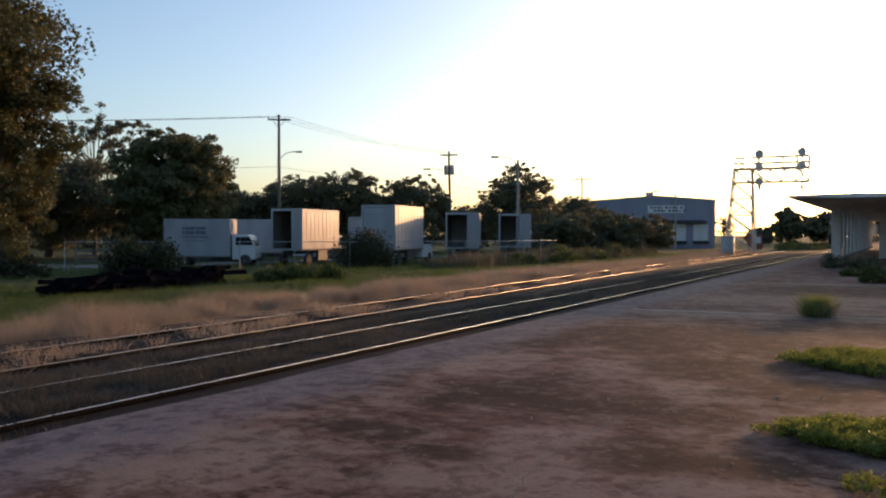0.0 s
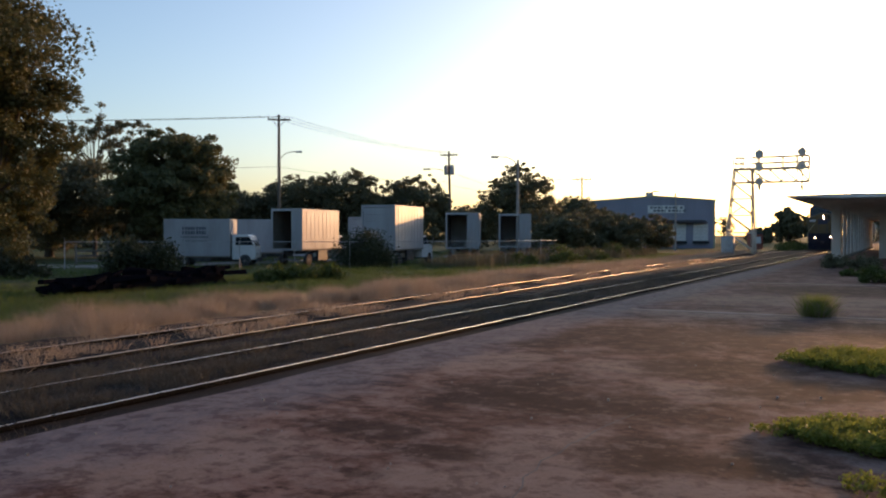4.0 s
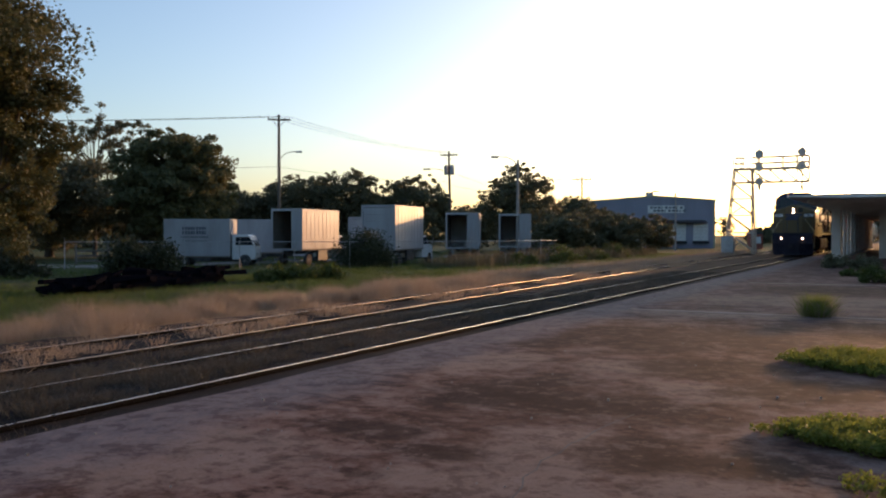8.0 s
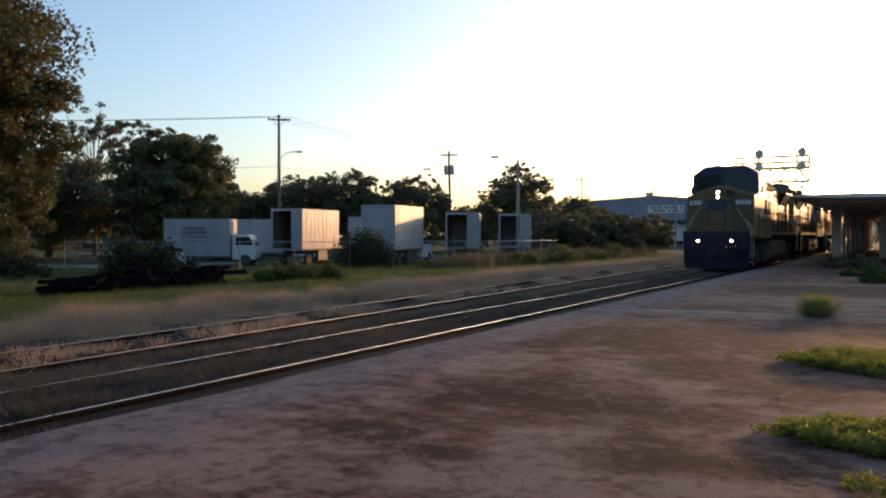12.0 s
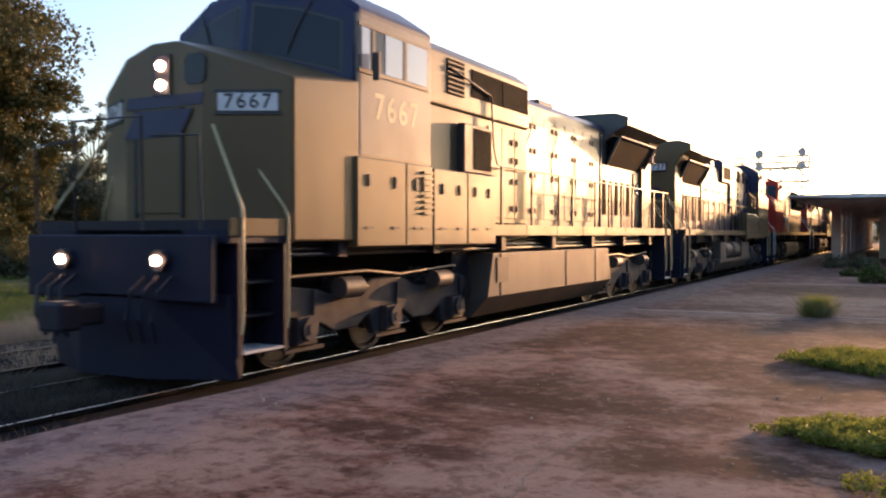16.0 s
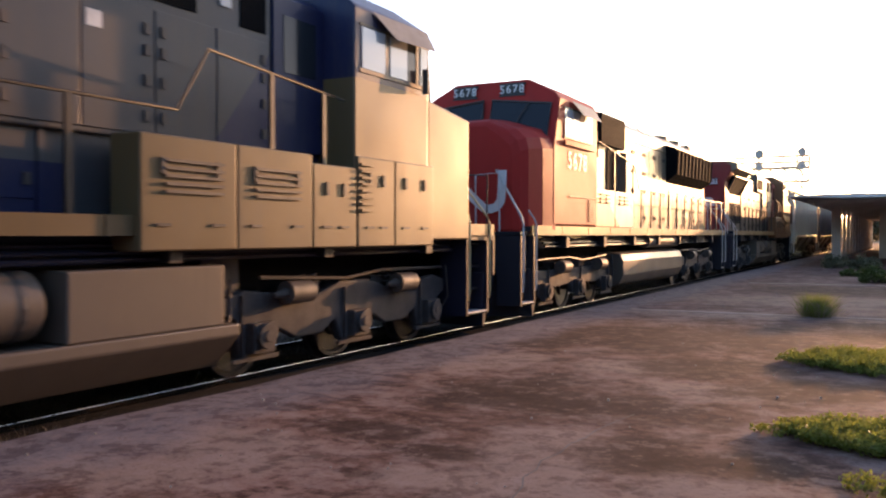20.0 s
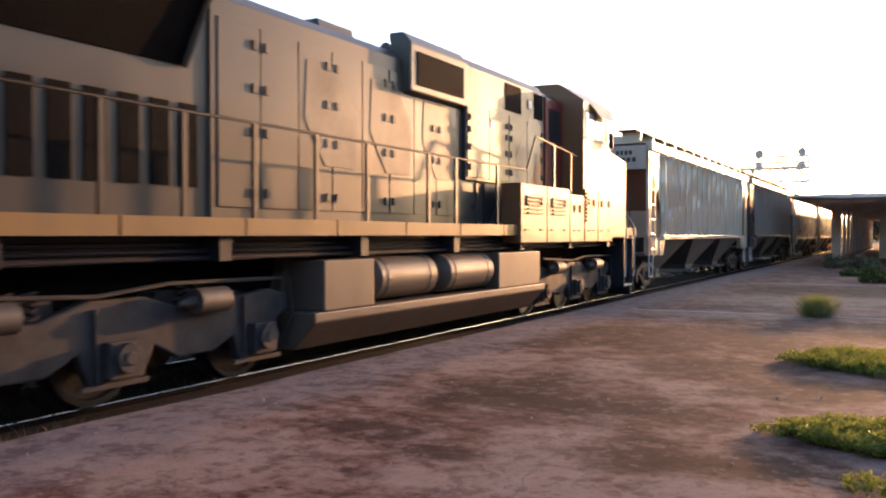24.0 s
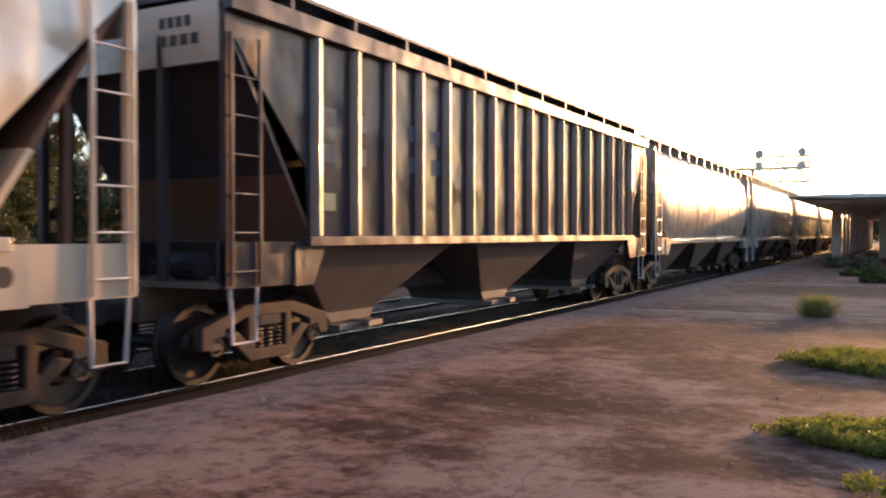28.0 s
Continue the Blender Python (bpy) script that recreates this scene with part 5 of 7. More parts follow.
    for dy in (-0.81, 0.81):
        part("bolster", Shape().box(-1.0, 1.0, yc + dy - 0.19, yc + dy + 0.19, 0.62, 1.1), M["truckgrey"], t)
    for dy in (-b, 0, b):
        wheelset(parent, yc + dy, 0.52, sign)
    return t


def steps(parent, y0, y1, k, railmat, bodymat):
    """Corner steps between y0 (outer) and y1, on side k."""
    e = k * 1.50
    for i, z in enumerate((0.42, 0.80, 1.18, 1.56)):
        w = e if i == 0 else k * 1.36
        # lit bottom tread and shaded upper treads are put into the colours
        part("step_tread", Shape().box(min(k * 1.02, w), max(k * 1.02, w), min(y0, y1) + 0.06, max(y0, y1) - 0.04, z - 0.03, z), M["railwhite" if i == 0 else "frameblack"], parent)
    part("step_side", Shape().prism([(y1 - 0.03, 0.36), (y1 + 0.03, 0.36), (y1 + 0.03, 1.68), (y1 - 0.03, 1.68)], "x", k * 1.0, e), M[bodymat], parent)
    part("step_side", Shape().prism([(y0 - 0.03, 0.36), (y0 + 0.03, 0.36), (y0 + 0.03, 1.68), (y0 - 0.03, 1.68)], "x", k * 1.0, e), M[bodymat], parent)
    part("step_back", Shape().box(min(k * 1.0, k * 1.02), max(k * 1.0, k * 1.02), min(y0, y1), max(y0, y1), 0.36, 1.68), M["frameblack"], parent)
    for y in (y0, y1):
        part("grab_rail", Shape().tube([(e + k * 0.02, y, 0.62), (e + k * 0.04, y, 0.75), (e + k * 0.04, y, 1.90), (e, y + (0.03 if y == y0 else -0.02) * math.copysign(1, y1 - y0), 2.02), (e - k * 0.66, y + (0.30 if y == y0 else -0.20) * math.copysign(1, y1 - y0), 2.96)], 0.018, 6), M[railmat], parent, smooth=True)


def numberboard(parent, body, x, y, z, face, w=0.62, h=0.24, frame_mat="num_w", ink="num_k", tilt=0.0):
    """A lit number board on an end face; face -1 looks along -y."""
    px, py = x, y
    x, y = 0.0, 0.0
    b = part("number_board", Shape().box(x - w / 2, x + w / 2, y - 0.02, y + 0.02, z - h / 2, z + h / 2), M[frame_mat], parent, bevel=0.01)
    part("board_frame", Shape().box(x - w / 2 - 0.04, x + w / 2 + 0.04, y - 0.015, y + 0.06, z - h / 2 - 0.04, z - h / 2).box(x - w / 2 - 0.04, x + w / 2 + 0.04, y - 0.015, y + 0.06, z + h / 2, z + h / 2 + 0.04), M["darksteel"], b)
    m = pose(x, y + face * 0.022, z, 90, 0, 0 if face < 0 else 180)
    text("digit", body, 0.24, m, M[ink], b, 0.002, 1.1)
    b.matrix_basis = pose(px, py, 0, 0, 0, tilt)


def side_text(parent, body, size, x, y, z, mat):
    """Lettering on a side wall, readable from outside."""
    k = 1 if x > 0 else -1
    text("digit", body, size, pose(x, y, z, 90, 0, 90 * k), M[mat], parent, 0.001, 1.12)


def hood_doors(parent, y0, y1, x, z0, z1, n, mat, sides=(1, -1)):
    """A row of flush access doors on both sides, each with its latches."""
    w = (y1 - y0) / n
    for k in sides:
        for i in range(n):
            a, b = y0 + w * i + 0.012, y0 + w * (i + 1) - 0.012
            d = part("hood_door", Shape().box(min(k * (x - 0.01), k * (x + 0.016)), max(k * (x - 0.01), k * (x + 0.016)), a, b, z0, z1), mat, parent, bevel=0.006)
            for z in (z0 + 0.18, z0 + (z1 - z0) * 0.42, z0 + (z1 - z0) * 0.66, z1 - 0.22):
                yy = b - 0.10 if i % 2 else a + 0.10
                part("latch", Shape().box(min(k * (x + 0.016), k * (x + 0.04)), max(k * (x + 0.016), k * (x + 0.04)), yy - 0.035, yy + 0.035, z - 0.055, z + 0.055), M["latch"], d)


def handrail(parent, pts, posts, mat="handrail"):
    """A rail along points with uprights down to the walkway."""
    r = part("hand_rail", Shape().tube(pts, 0.018, 6), M[mat], parent, smooth=True)
    for x, y, z0, z1 in posts:
        part("stanchion", Shape().box(x - 0.02, x + 0.02, y - 0.034, y + 0.034, z0, z1), M[mat], parent)


def end_gear(parent, y, face, plow, mat):
    """Coupler, hoses and pilot at an end; face -1 looks along -y."""
    f = face
    part("coupler", Shape().box(-0.12, 0.12, min(y, y - f * 0.6), max(y, y - f * 0.6), 0.72, 0.95).box(-0.2, 0.16, min(y + f * 0.02, y - f * 0.26), max(y + f * 0.02, y - f * 0.26), 0.68, 1.0), M["frameblack"], parent, bevel=0.04)
    for x in (-0.95, -0.75, -0.55, 0.55, 0.75, 0.95):
        part("air_hose", Shape().tube([(x, y - f * 0.76, 1.25), (x, y - f * 0.56, 1.1), (x * 0.96, y - f * 0.5, 0.8), (x * 0.9, y - f * 0.6, 0.55)], 0.025, 6), M["frameblack"], parent)
    yb = y - f * 0.80
    part("end_plate", Shape().box(-1.45, 1.45, min(yb, yb - f * 0.10), max(yb, yb - f * 0.10), 0.98, 1.70), M[mat], parent, bevel=0.02)
    if plow:
        p = [(-1.45, -f * 0.42), (-0.55, f * 0.0), (0.55, f * 0.0), (1.45, -f * 0.42)]
        vs = [(x, yb + d * 0.6, 1.05) for x, d in p] + [(x, yb + d, 0.11) for x, d in p] + [(x, yb - f * 0.5, 1.05) for x, d in p] + [(x, yb - f * 0.5, 0.14) for x, d in p]
        part("plow", Shape().add(vs, [(0, 1, 5, 4), (1, 2, 6, 5), (2, 3, 7, 6), (8, 9, 13, 12), (9, 10, 14, 13), (10, 11, 15, 14), (0, 4, 12, 8), (3, 7, 15, 11), (0, 1, 9, 8), (1, 2, 10, 9), (2, 3, 11, 10), (4, 5, 13, 12), (5, 6, 14, 13), (6, 7, 15, 14)]), M[mat], parent, bevel=0.015)
    else:
        part("pilot", Shape().box(-1.42, 1.42, min(yb, yb - f * 0.06), max(yb, yb - f * 0.06), 0.30, 0.978), M[mat], parent, bevel=0.015)


def underframe(parent, L, y0, y1, sill):
    for k in (1, -1):
        part("walkway", Shape().box(min(k * 0.85, k * 1.50), max(k * 0.85, k * 1.50), y0, y1, 1.76, 1.86), M["frameblack"], parent)
        n = 12
        for i in range(n):
            a, b = y0 + (y1 - y0) * i / n, y0 + (y1 - y0) * (i + 1) / n
            part("side_sill", Shape().box(min(k * 1.502, k * 1.53), max(k * 1.502, k * 1.53), a + 0.015, b - 0.015, 1.69, 1.88), M[sill], parent)
        part("side_beam", Shape().box(min(k * 1.1, k * 1.18), max(k * 1.1, k * 1.18), y0 + 0.4, y1 - 0.4, 1.42, 1.755), M["frameblue" if sill != "sill_o" else "frameblack"], parent)
        pj = Shape()
        for i in range(3):
            pj.tube([(k * (1.22 + 0.05 * i), y0 + 1.2, 1.60 - 0.07 * i), (k * (1.22 + 0.05 * i), y1 - 1.5, 1.60 - 0.07 * i)], 0.025, 6)
        part("pipe_run", pj, M["frameblue" if sill != "sill_o" else "frameblack"], parent)
        for i in range(7):
            y = y0 + 2.2 + (y1 - y0 - 4.4) * i / 6
            part("bracket", Shape().box(min(k * 1.18, k * 1.46), max(k * 1.18, k * 1.46), y - 0.09, y + 0.09, 1.42, 1.685), M["frameblack"], parent)
    part("deck", Shape().box(-0.85, 0.85, y0, y1, 1.62, 1.86), M["frameblack"], parent)
    # block added under the deck, near-black in place of the shade there
    part("underframe_shade_block", Shape().box(-0.72, 0.72, y0 + 0.5, y1 - 0.5, 1.0, 1.618), M["screen"], parent)


def fuel_tank(parent, y0, y1, open_side, mat):
    """A deep tank with chamfered lower sides; open_side carries air reservoirs in a recess."""
    for k in (1, -1):
        hi = 0.74 if k == open_side else 1.38
        prof = [(k * 0.02, 0.26), (k * 1.16, 0.26), (k * 1.50, 0.62), (k * 1.50, hi), (k * 0.9, hi), (k * 0.9, 1.40), (k * 0.02, 1.40)]
        s = Shape()
        n = len(prof)
        s.loft([[(x, y0 + (0.0 if z > 0.9 else -0.22), z) for x, z in prof], [(x, y1 + (0.0 if z > 0.9 else 0.22), z) for x, z in prof]])
        body = part("fuel_tank", s, M[mat], parent, bevel=0.02)
        if k == open_side:
            L = y1 - y0
            for a, b in ((y0, y0 + 1.95), (y1 - 1.15, y1)):
                part("tank_box", Shape().box(min(k * 0.95, k * 1.48), max(k * 0.95, k * 1.48), a, b, 0.742, 1.38), M[mat], body, bevel=0.02)
            m0, m1 = y0 + 2.05, y1 - 1.25
            mid = (m0 + m1) / 2
            for a, b in ((m0, mid - 0.12), (mid + 0.12, m1)):
                r = 0.31
                c = (k * 1.17, 1.09)
                prof = [(a, 0.08), (a + 0.05, r * 0.75), (a + 0.12, r), (b - 0.12, r), (b - 0.05, r * 0.75), (b, 0.08)]
                tk = part("air_reservoir", Shape().loft([[(c[0] + rr * math.cos(2 * math.pi * i / 20), y, c[1] + rr * math.sin(2 * math.pi * i / 20)) for i in range(20)] for y, rr in prof]), M[mat], body, smooth=True)
                for y in (a + 0.3, b - 0.3):
                    part("strap", Shape().loft([[(c[0] + 0.317 * math.cos(2 * math.pi * i / 20), yy, c[1] + 0.317 * math.sin(2 * math.pi * i / 20)) for i in range(20)] for yy in (y - 0.03, y + 0.03)]), M["darksteel"], body)
        else:
            for y in (y0 + 0.35, (y0 + y1) / 2 + 0.4, y1 - 0.95):
                part("tank_band", Shape().prism([(k * 1.502, 0.63), (k * 1.512, 0.63), (k * 1.512, 1.378), (k * 1.502, 1.378)], "y", y - 0.03, y + 0.03), M["darksteel"], body)
            part("filler_panel", Shape().box(min(k * 1.502, k * 1.514), max(k * 1.502, k * 1.514), y0 + 0.15, y0 + 0.62, 0.86, 1.3), M["frameblack"], body)


def ge_loco(L, Y0, turned, number, spec):
    """A six-axle wide-cab locomotive; y runs from the cab-end coupler to the rear."""
    t = empty("locomotive", pose(TX, Y0 + (L if turned else 0), 0, 0, 0, 180 if turned else 0), spec["label"], "locomotive", "locomotives of the freight train")
    sign = -1 if turned else 1
    cabm, hood, sill, endm = spec["cab"], spec["hood"], spec["sill"], spec["end"]
    near = -1 if turned else 1
    d = L - 21.54
    underframe(t, L, 1.0, L - 1.0, sill)
    end_gear(t, 0, -1, True, spec["frame"])
    end_gear(t, L, 1, False, spec["frame"])
    fuel_tank(t, 7.7, 14.3 + d * 0.6, near if spec["airtanks"] else 0, spec["tank"])
    part("frame_gear", Shape().box(-1.05, 1.05, 7.0, 7.6, 0.5, 1.6), M["frameblack"], t)
    loco_truck(t, 4.75, sign, "ge")
    loco_truck(t, L - 4.72, sign, "ge")
    # nose: a flat middle, sides raked back, top falling to both sides
    plan = [(-1.56, 2.05, 3.54), (-0.62, 1.56, 3.86), (-0.2, 1.56, 4.0), (0.2, 1.56, 4.0), (0.62, 1.56, 3.86), (1.56, 2.05, 3.54)]
    ns = Shape()
    nf = len(plan)
    ns.add([(x, y, 1.62) for x, y, z in plan] + [(x, y, z) for x, y, z in plan] + [(x, 3.42, z + 0.16) for x, y, z in plan] + [(x, 3.42, 1.62) for x, y, z in plan],
           [(q, q + 1, nf + q + 1, nf + q) for q in range(nf - 1)] + [(nf + q, nf + q + 1, 2 * nf + q + 1, 2 * nf + q) for q in range(nf - 1)] + [(0, nf, 2 * nf, 3 * nf), (nf - 1, 4 * nf - 1, 3 * nf - 1, 2 * nf - 1)]
           + [(2 * nf + q, 2 * nf + q + 1, 3 * nf + q + 1, 3 * nf + q) for q in range(nf - 1)] + [(3 * nf + q, 3 * nf + q + 1, q + 1, q) for q in range(nf - 1)])
    nose = part("nose", ns, M[cabm], t, bevel=0.03)
    part("nose_door", Shape().box(-0.42, 0.28, 1.535, 1.56, 1.95, 3.15), M[cabm], nose, bevel=0.015)
    part("door_trim", Shape().box(-0.47, -0.43, 1.53, 1.56, 1.9, 3.2).box(0.29, 0.33, 1.53, 1.56, 1.9, 3.2).box(-0.47, 0.33, 1.53, 1.56, 3.16, 3.2), M["darksteel"], nose)
    part("porthole", Shape().prism([(0.36, 3.52), (0.42, 3.46), (0.62, 3.46), (0.68, 3.52), (0.68, 3.76), (0.62, 3.82), (0.42, 3.82), (0.36, 3.76)], "y", 1.542, 1.558), M["glass"], nose)
    part("nose_mark", Shape().prism([(-0.62, 3.22), (0.62, 3.22), (0.66, 3.36), (-0.58, 3.36)], "y", 1.548, 1.557).prism([(-0.62, 2.86), (0.3, 2.86), (0.5, 3.18), (-0.42, 3.18)], "y", 1.525, 1.534), M[spec["mark"]], nose)
    hl = part("headlight_housing", Shape().box(-0.14, 0.14, 1.53, 1.56, 3.36, 3.84), M["darksteel"], t)
    for z in (3.48, 3.71):
        part("headlight", Shape().cyl((0, 1.505, z), (0, 1.53, z), 0.062, 16), M["headlamp" if spec["lit"] else "headdim"], hl)
    for x in (-1.10, 1.10):
        numberboard(t, number, x, 1.80, 3.24, -1, 0.70, 0.21, tilt=math.copysign(27.5, x))
    part("front_platform", Shape().box(-1.5, 1.5, 1.0, 2.0, 1.60, 1.77), M[spec["frame"]], t, bevel=0.015)
    for x in (-0.76, 0.76):
        dl = part("ditch_light_housing", Shape().cyl((x, 0.72, 1.42), (x, 0.90, 1.42), 0.12, 14), M["darksteel"], t, smooth=True)
        part("ditch_light", Shape().cyl((x, 0.695, 1.42), (x, 0.72, 1.42), 0.055, 14), M["headlamp" if spec["lit"] else "headdim"], dl)
    # cab with raked windscreens and a chamfered roof
    ring = lambda y, hw, zs, zt: [(-hw, y, 1.90), (hw, y, 1.90), (hw, y, zs), (hw - 0.06, y, zs + 0.06), (1.0, y, zt), (-1.0, y, zt), (-(hw - 0.06), y, zs + 0.06), (-hw, y, zs)]
    cab = part("cab", Shape().loft([ring(3.36, 1.55, 4.56, 4.94), ring(3.46, 1.56, 4.66, 5.06), ring(5.36, 1.56, 4.66, 5.06)]), M[spec["cabside"]], t, bevel=0.025)
    def front(k, u, v, d=0.0):
        """A point of the shallow V of the cab front: u outwards, v upwards."""
        lo = Vector((0, 2.94, 4.02)).lerp(Vector((k * 1.55, 3.30, 3.62)), u)
        hi = Vector((0, 3.06, 5.00)).lerp(Vector((k * 1.52, 3.36, 4.62)), u)
        hi.z += 0.16 * min(u, 1 - u)
        return tuple(lo.lerp(hi, v) + Vector((0, -d, 0)))

    def patch(k, u0, u1, v0, v1, d):
        n = 6
        us = [u0 + (u1 - u0) * i / n for i in range(n + 1)]
        return Shape().add([front(k, u, v, d) for u in us for v in (v0, v1)] + [front(k, u, v, d - 0.03) for u in us for v in (v0, v1)],
                           [(2 * i, 2 * i + 2, 2 * i + 3, 2 * i + 1) for i in range(n)] + [(2 * n + 2 + 2 * i, 2 * n + 3 + 2 * i, 2 * n + 5 + 2 * i, 2 * n + 4 + 2 * i) for i in range(n)]
                           + [(2 * i, 2 * n + 2 + 2 * i, 2 * n + 4 + 2 * i, 2 * i + 2) for i in range(n)] + [(2 * i + 1, 2 * i + 3, 2 * n + 5 + 2 * i, 2 * n + 3 + 2 * i) for i in range(n)])
    for k in (1, -1):
        wsf = part("windscreen_frame", patch(k, 0.0, 1.0, -0.05, 1.0, 0.0), M[spec["brow"]], t)
        part("windscreen", patch(k, 0.09, 0.88, 0.17, 0.78, 0.008), M["glass"], wsf)
        part("gasket", patch(k, 0.06, 0.91, 0.13, 0.82, 0.004), M["darksteel"], wsf)
        part("wiper", Shape().tube([front(k, 0.62, 0.95, 0.03), front(k, 0.5, 0.55, 0.03), front(k, 0.42, 0.22, 0.03)], 0.012, 5), M["latch"], wsf)
        x0, x1 = min(k * 1.561, k * 1.575), max(k * 1.561, k * 1.575)
        for a, b in ((3.47, 3.66), (4.05, 4.50), (4.63, 5.20)):
            part("side_window", Shape().box(min(k * 1.565, k * 1.575), max(k * 1.565, k * 1.575), a, b, 3.88, 4.42), M["clear"], cab)
        part("window_band", Shape().box(min(k * 1.5605, k * 1.5645), max(k * 1.5605, k * 1.5645), 3.42, 4.60, 3.83, 4.45), M["glass"], cab)
        part("window_frame", Shape().box(x0, x1, 3.73, 3.79, 3.82, 4.46).box(x0, x1, 4.56, 4.62, 3.82, 4.46).box(x0, x1, 3.40, 5.25, 3.82, 3.875).box(x0, x1, 3.40, 5.25, 4.425, 4.465), M["darksteel"], cab)
        part("sunshade", Shape().add([(k * 1.575, 3.48, 4.68), (k * 1.575, 4.95, 4.66), (k * 1.74, 4.60, 4.34), (k * 1.74, 3.50, 4.38)], [(0, 1, 2, 3)]), M[spec["shade"]], cab, "tan metal sunshade") if spec["shade"] else None
        if spec["door"]:
            cd = part("cab_door", Shape().box(min(k * 1.021, k * 1.075), max(k * 1.021, k * 1.075), 5.37, 6.38, 2.74, 4.62), M[spec["door"]], t, "dark recessed door at the back of the cab", bevel=0.01)
            part("door_window", Shape().box(min(k * 1.076, k * 1.085), max(k * 1.076, k * 1.085), 5.55, 6.2, 3.70, 4.40), M["glass"], cd)
        part("mirror", Shape().box(min(k * 1.62, k * 1.72), max(k * 1.62, k * 1.72), 3.66, 3.70, 3.74, 4.1), M["darksteel"], cab)
        if not spec["door"]:
            side_text(cab, number, 0.50, k * 1.5615, 4.38, 3.40, spec["num"])
        # lower equipment boxes with latches and a louvred panel
        for a, b, z0, z1 in ((3.32, 4.55, 1.9, 2.72), (4.57, 5.34, 1.9, 2.72), (5.38, 6.50, 1.9, 2.70), (6.52, 7.60, 1.9, 2.70)) if not (spec["airtanks"] and k == near) else ((3.32, 4.42, 1.9, 2.72), (4.44, 5.34, 1.9, 2.72), (5.38, 6.3, 1.9, 2.56), (6.32, 7.62, 1.9, 2.66), (7.64, 8.95, 1.9, 2.66)):
            bx = part("side_box", Shape().box(min(k * 1.2, k * 1.60), max(k * 1.2, k * 1.60), a, b, z0 - 0.36, z1), M[spec["box"]], t, bevel=0.02)
            for yy in (a + 0.28, b - 0.28):
                part("latch", Shape().box(min(k * 1.60, k * 1.62), max(k * 1.60, k * 1.62), yy - 0.03, yy + 0.03, z1 - 0.38, z1 - 0.22), M["latch"], bx)
                part("hinge", Shape().box(min(k * 1.60, k * 1.615), max(k * 1.60, k * 1.615), yy - 0.09, yy + 0.09, z0 - 0.12, z0 - 0.09), M["latch"], bx)
        lv = Shape()
        for i in range(8):
            lv.box(min(k * 1.60, k * 1.635), max(k * 1.60, k * 1.635), 5.02, 5.30, 2.0 + 0.085 * i, 2.035 + 0.085 * i)
        part("louvres", lv, M[spec["box"]], t)
        if spec["airtanks"] and k == near:
            for a in (6.55, 7.85):
                lv = Shape()
                for i in range(5):
                    lv.box(min(k * 1.60, k * 1.63), max(k * 1.60, k * 1.63), a, a + 0.8, 2.1 + 0.075 * i, 2.13 + 0.075 * i)
                part("louvres", lv, M["latch"], t)
    part("roof_panel", Shape().box(-0.95, 0.95, 3.5, 5.3, 5.062, 5.085), M[spec["brow"]], cab)
    part("antenna", Shape().box(-0.6, -0.3, 3.7, 3.9, 5.087, 5.15), M["railwhite"], cab)
    # equipment section behind the cab
    e1 = 9.5
    prof = lambda hw, zs, zt: [(-hw, 1.88), (hw, 1.88), (hw, zs), (hw - 0.35, zt), (-hw + 0.35, zt), (-hw, zs)]
    part("equipment_hood", Shape().prism(prof(0.98, 3.6, 3.7), "y", 5.37, e1 - 0.3), M[spec["equip"]], t)
    up = part("upper_hood", Shape().prism([(-1.02, 3.68), (1.02, 3.68), (1.02, 4.62), (0.85, 4.78), (-0.85, 4.78), (-1.02, 4.62)], "y", 5.37, e1), M[spec["upper"]], t, bevel=0.03)
    for k in (1, -1):
        if spec["airtanks"] and k == near:
            part("equipment_wall", Shape().prism([(k * 0.8, 2.66), (k * 1.04, 2.66), (k * 1.04, 4.66), (k * 0.9, 4.83), (k * 0.7, 4.83)], "y", 6.40, 10.1), M[spec["equip"]], t, bevel=0.02)
            bg = part("dynamic_brake_hood", Shape().prism([(k * 0.8, 3.84), (k * 1.10, 3.92), (k * 1.10, 4.68), (k * 0.95, 4.85), (k * 0.7, 4.85)], "y", 10.102, 12.1), M[spec["brow"]], t, bevel=0.03)
            part("brake_screen", Shape().box(min(k * 1.101, k * 1.115), max(k * 1.101, k * 1.115), 10.3, 11.9, 4.04, 4.56), M["screen"], bg)
            for a, b2 in ((6.5, 6.95), (7.65, 8.4)):
                part("vent_screen", Shape().box(min(k * 1.041, k * 1.055), max(k * 1.041, k * 1.055), a, b2, 4.10, 4.62), M["screen"], up)
            hood_doors(t, 6.45, 10.05, 1.04, 2.72, 4.0, 4, M[spec["equip"]], sides=(k,))
            for yy, zz in ((7.2, 4.35), (9.0, 3.75)):
                part("notice", Shape().box(min(k * 1.057, k * 1.062), max(k * 1.057, k * 1.062), yy - 0.09, yy + 0.09, zz - 0.08, zz + 0.08), M["railwhite"], up, "small white notice")
            continue
        part("dynamic_brake_hood", Shape().prism([(k * 0.98, 3.72), (k * 1.42, 3.72), (k * 1.42, 4.56), (k * 1.15, 4.76), (k * 0.8, 4.76)], "y", 5.37, e1), M[spec["box"]], t, bevel=0.03)
        part("under_hood", Shape().prism([(k * 0.5, 1.90), (k * 1.38, 1.90), (k * 1.38, 3.718), (k * 0.5, 3.718)], "y", 5.37, e1), M[spec["box"]], t, bevel=0.02)
        part("door_edge", Shape().box(min(k * 1.381, k * 1.40), max(k * 1.381, k * 1.40), 5.40, 5.54, 2.78, 3.66), M["roof_blue"], t)
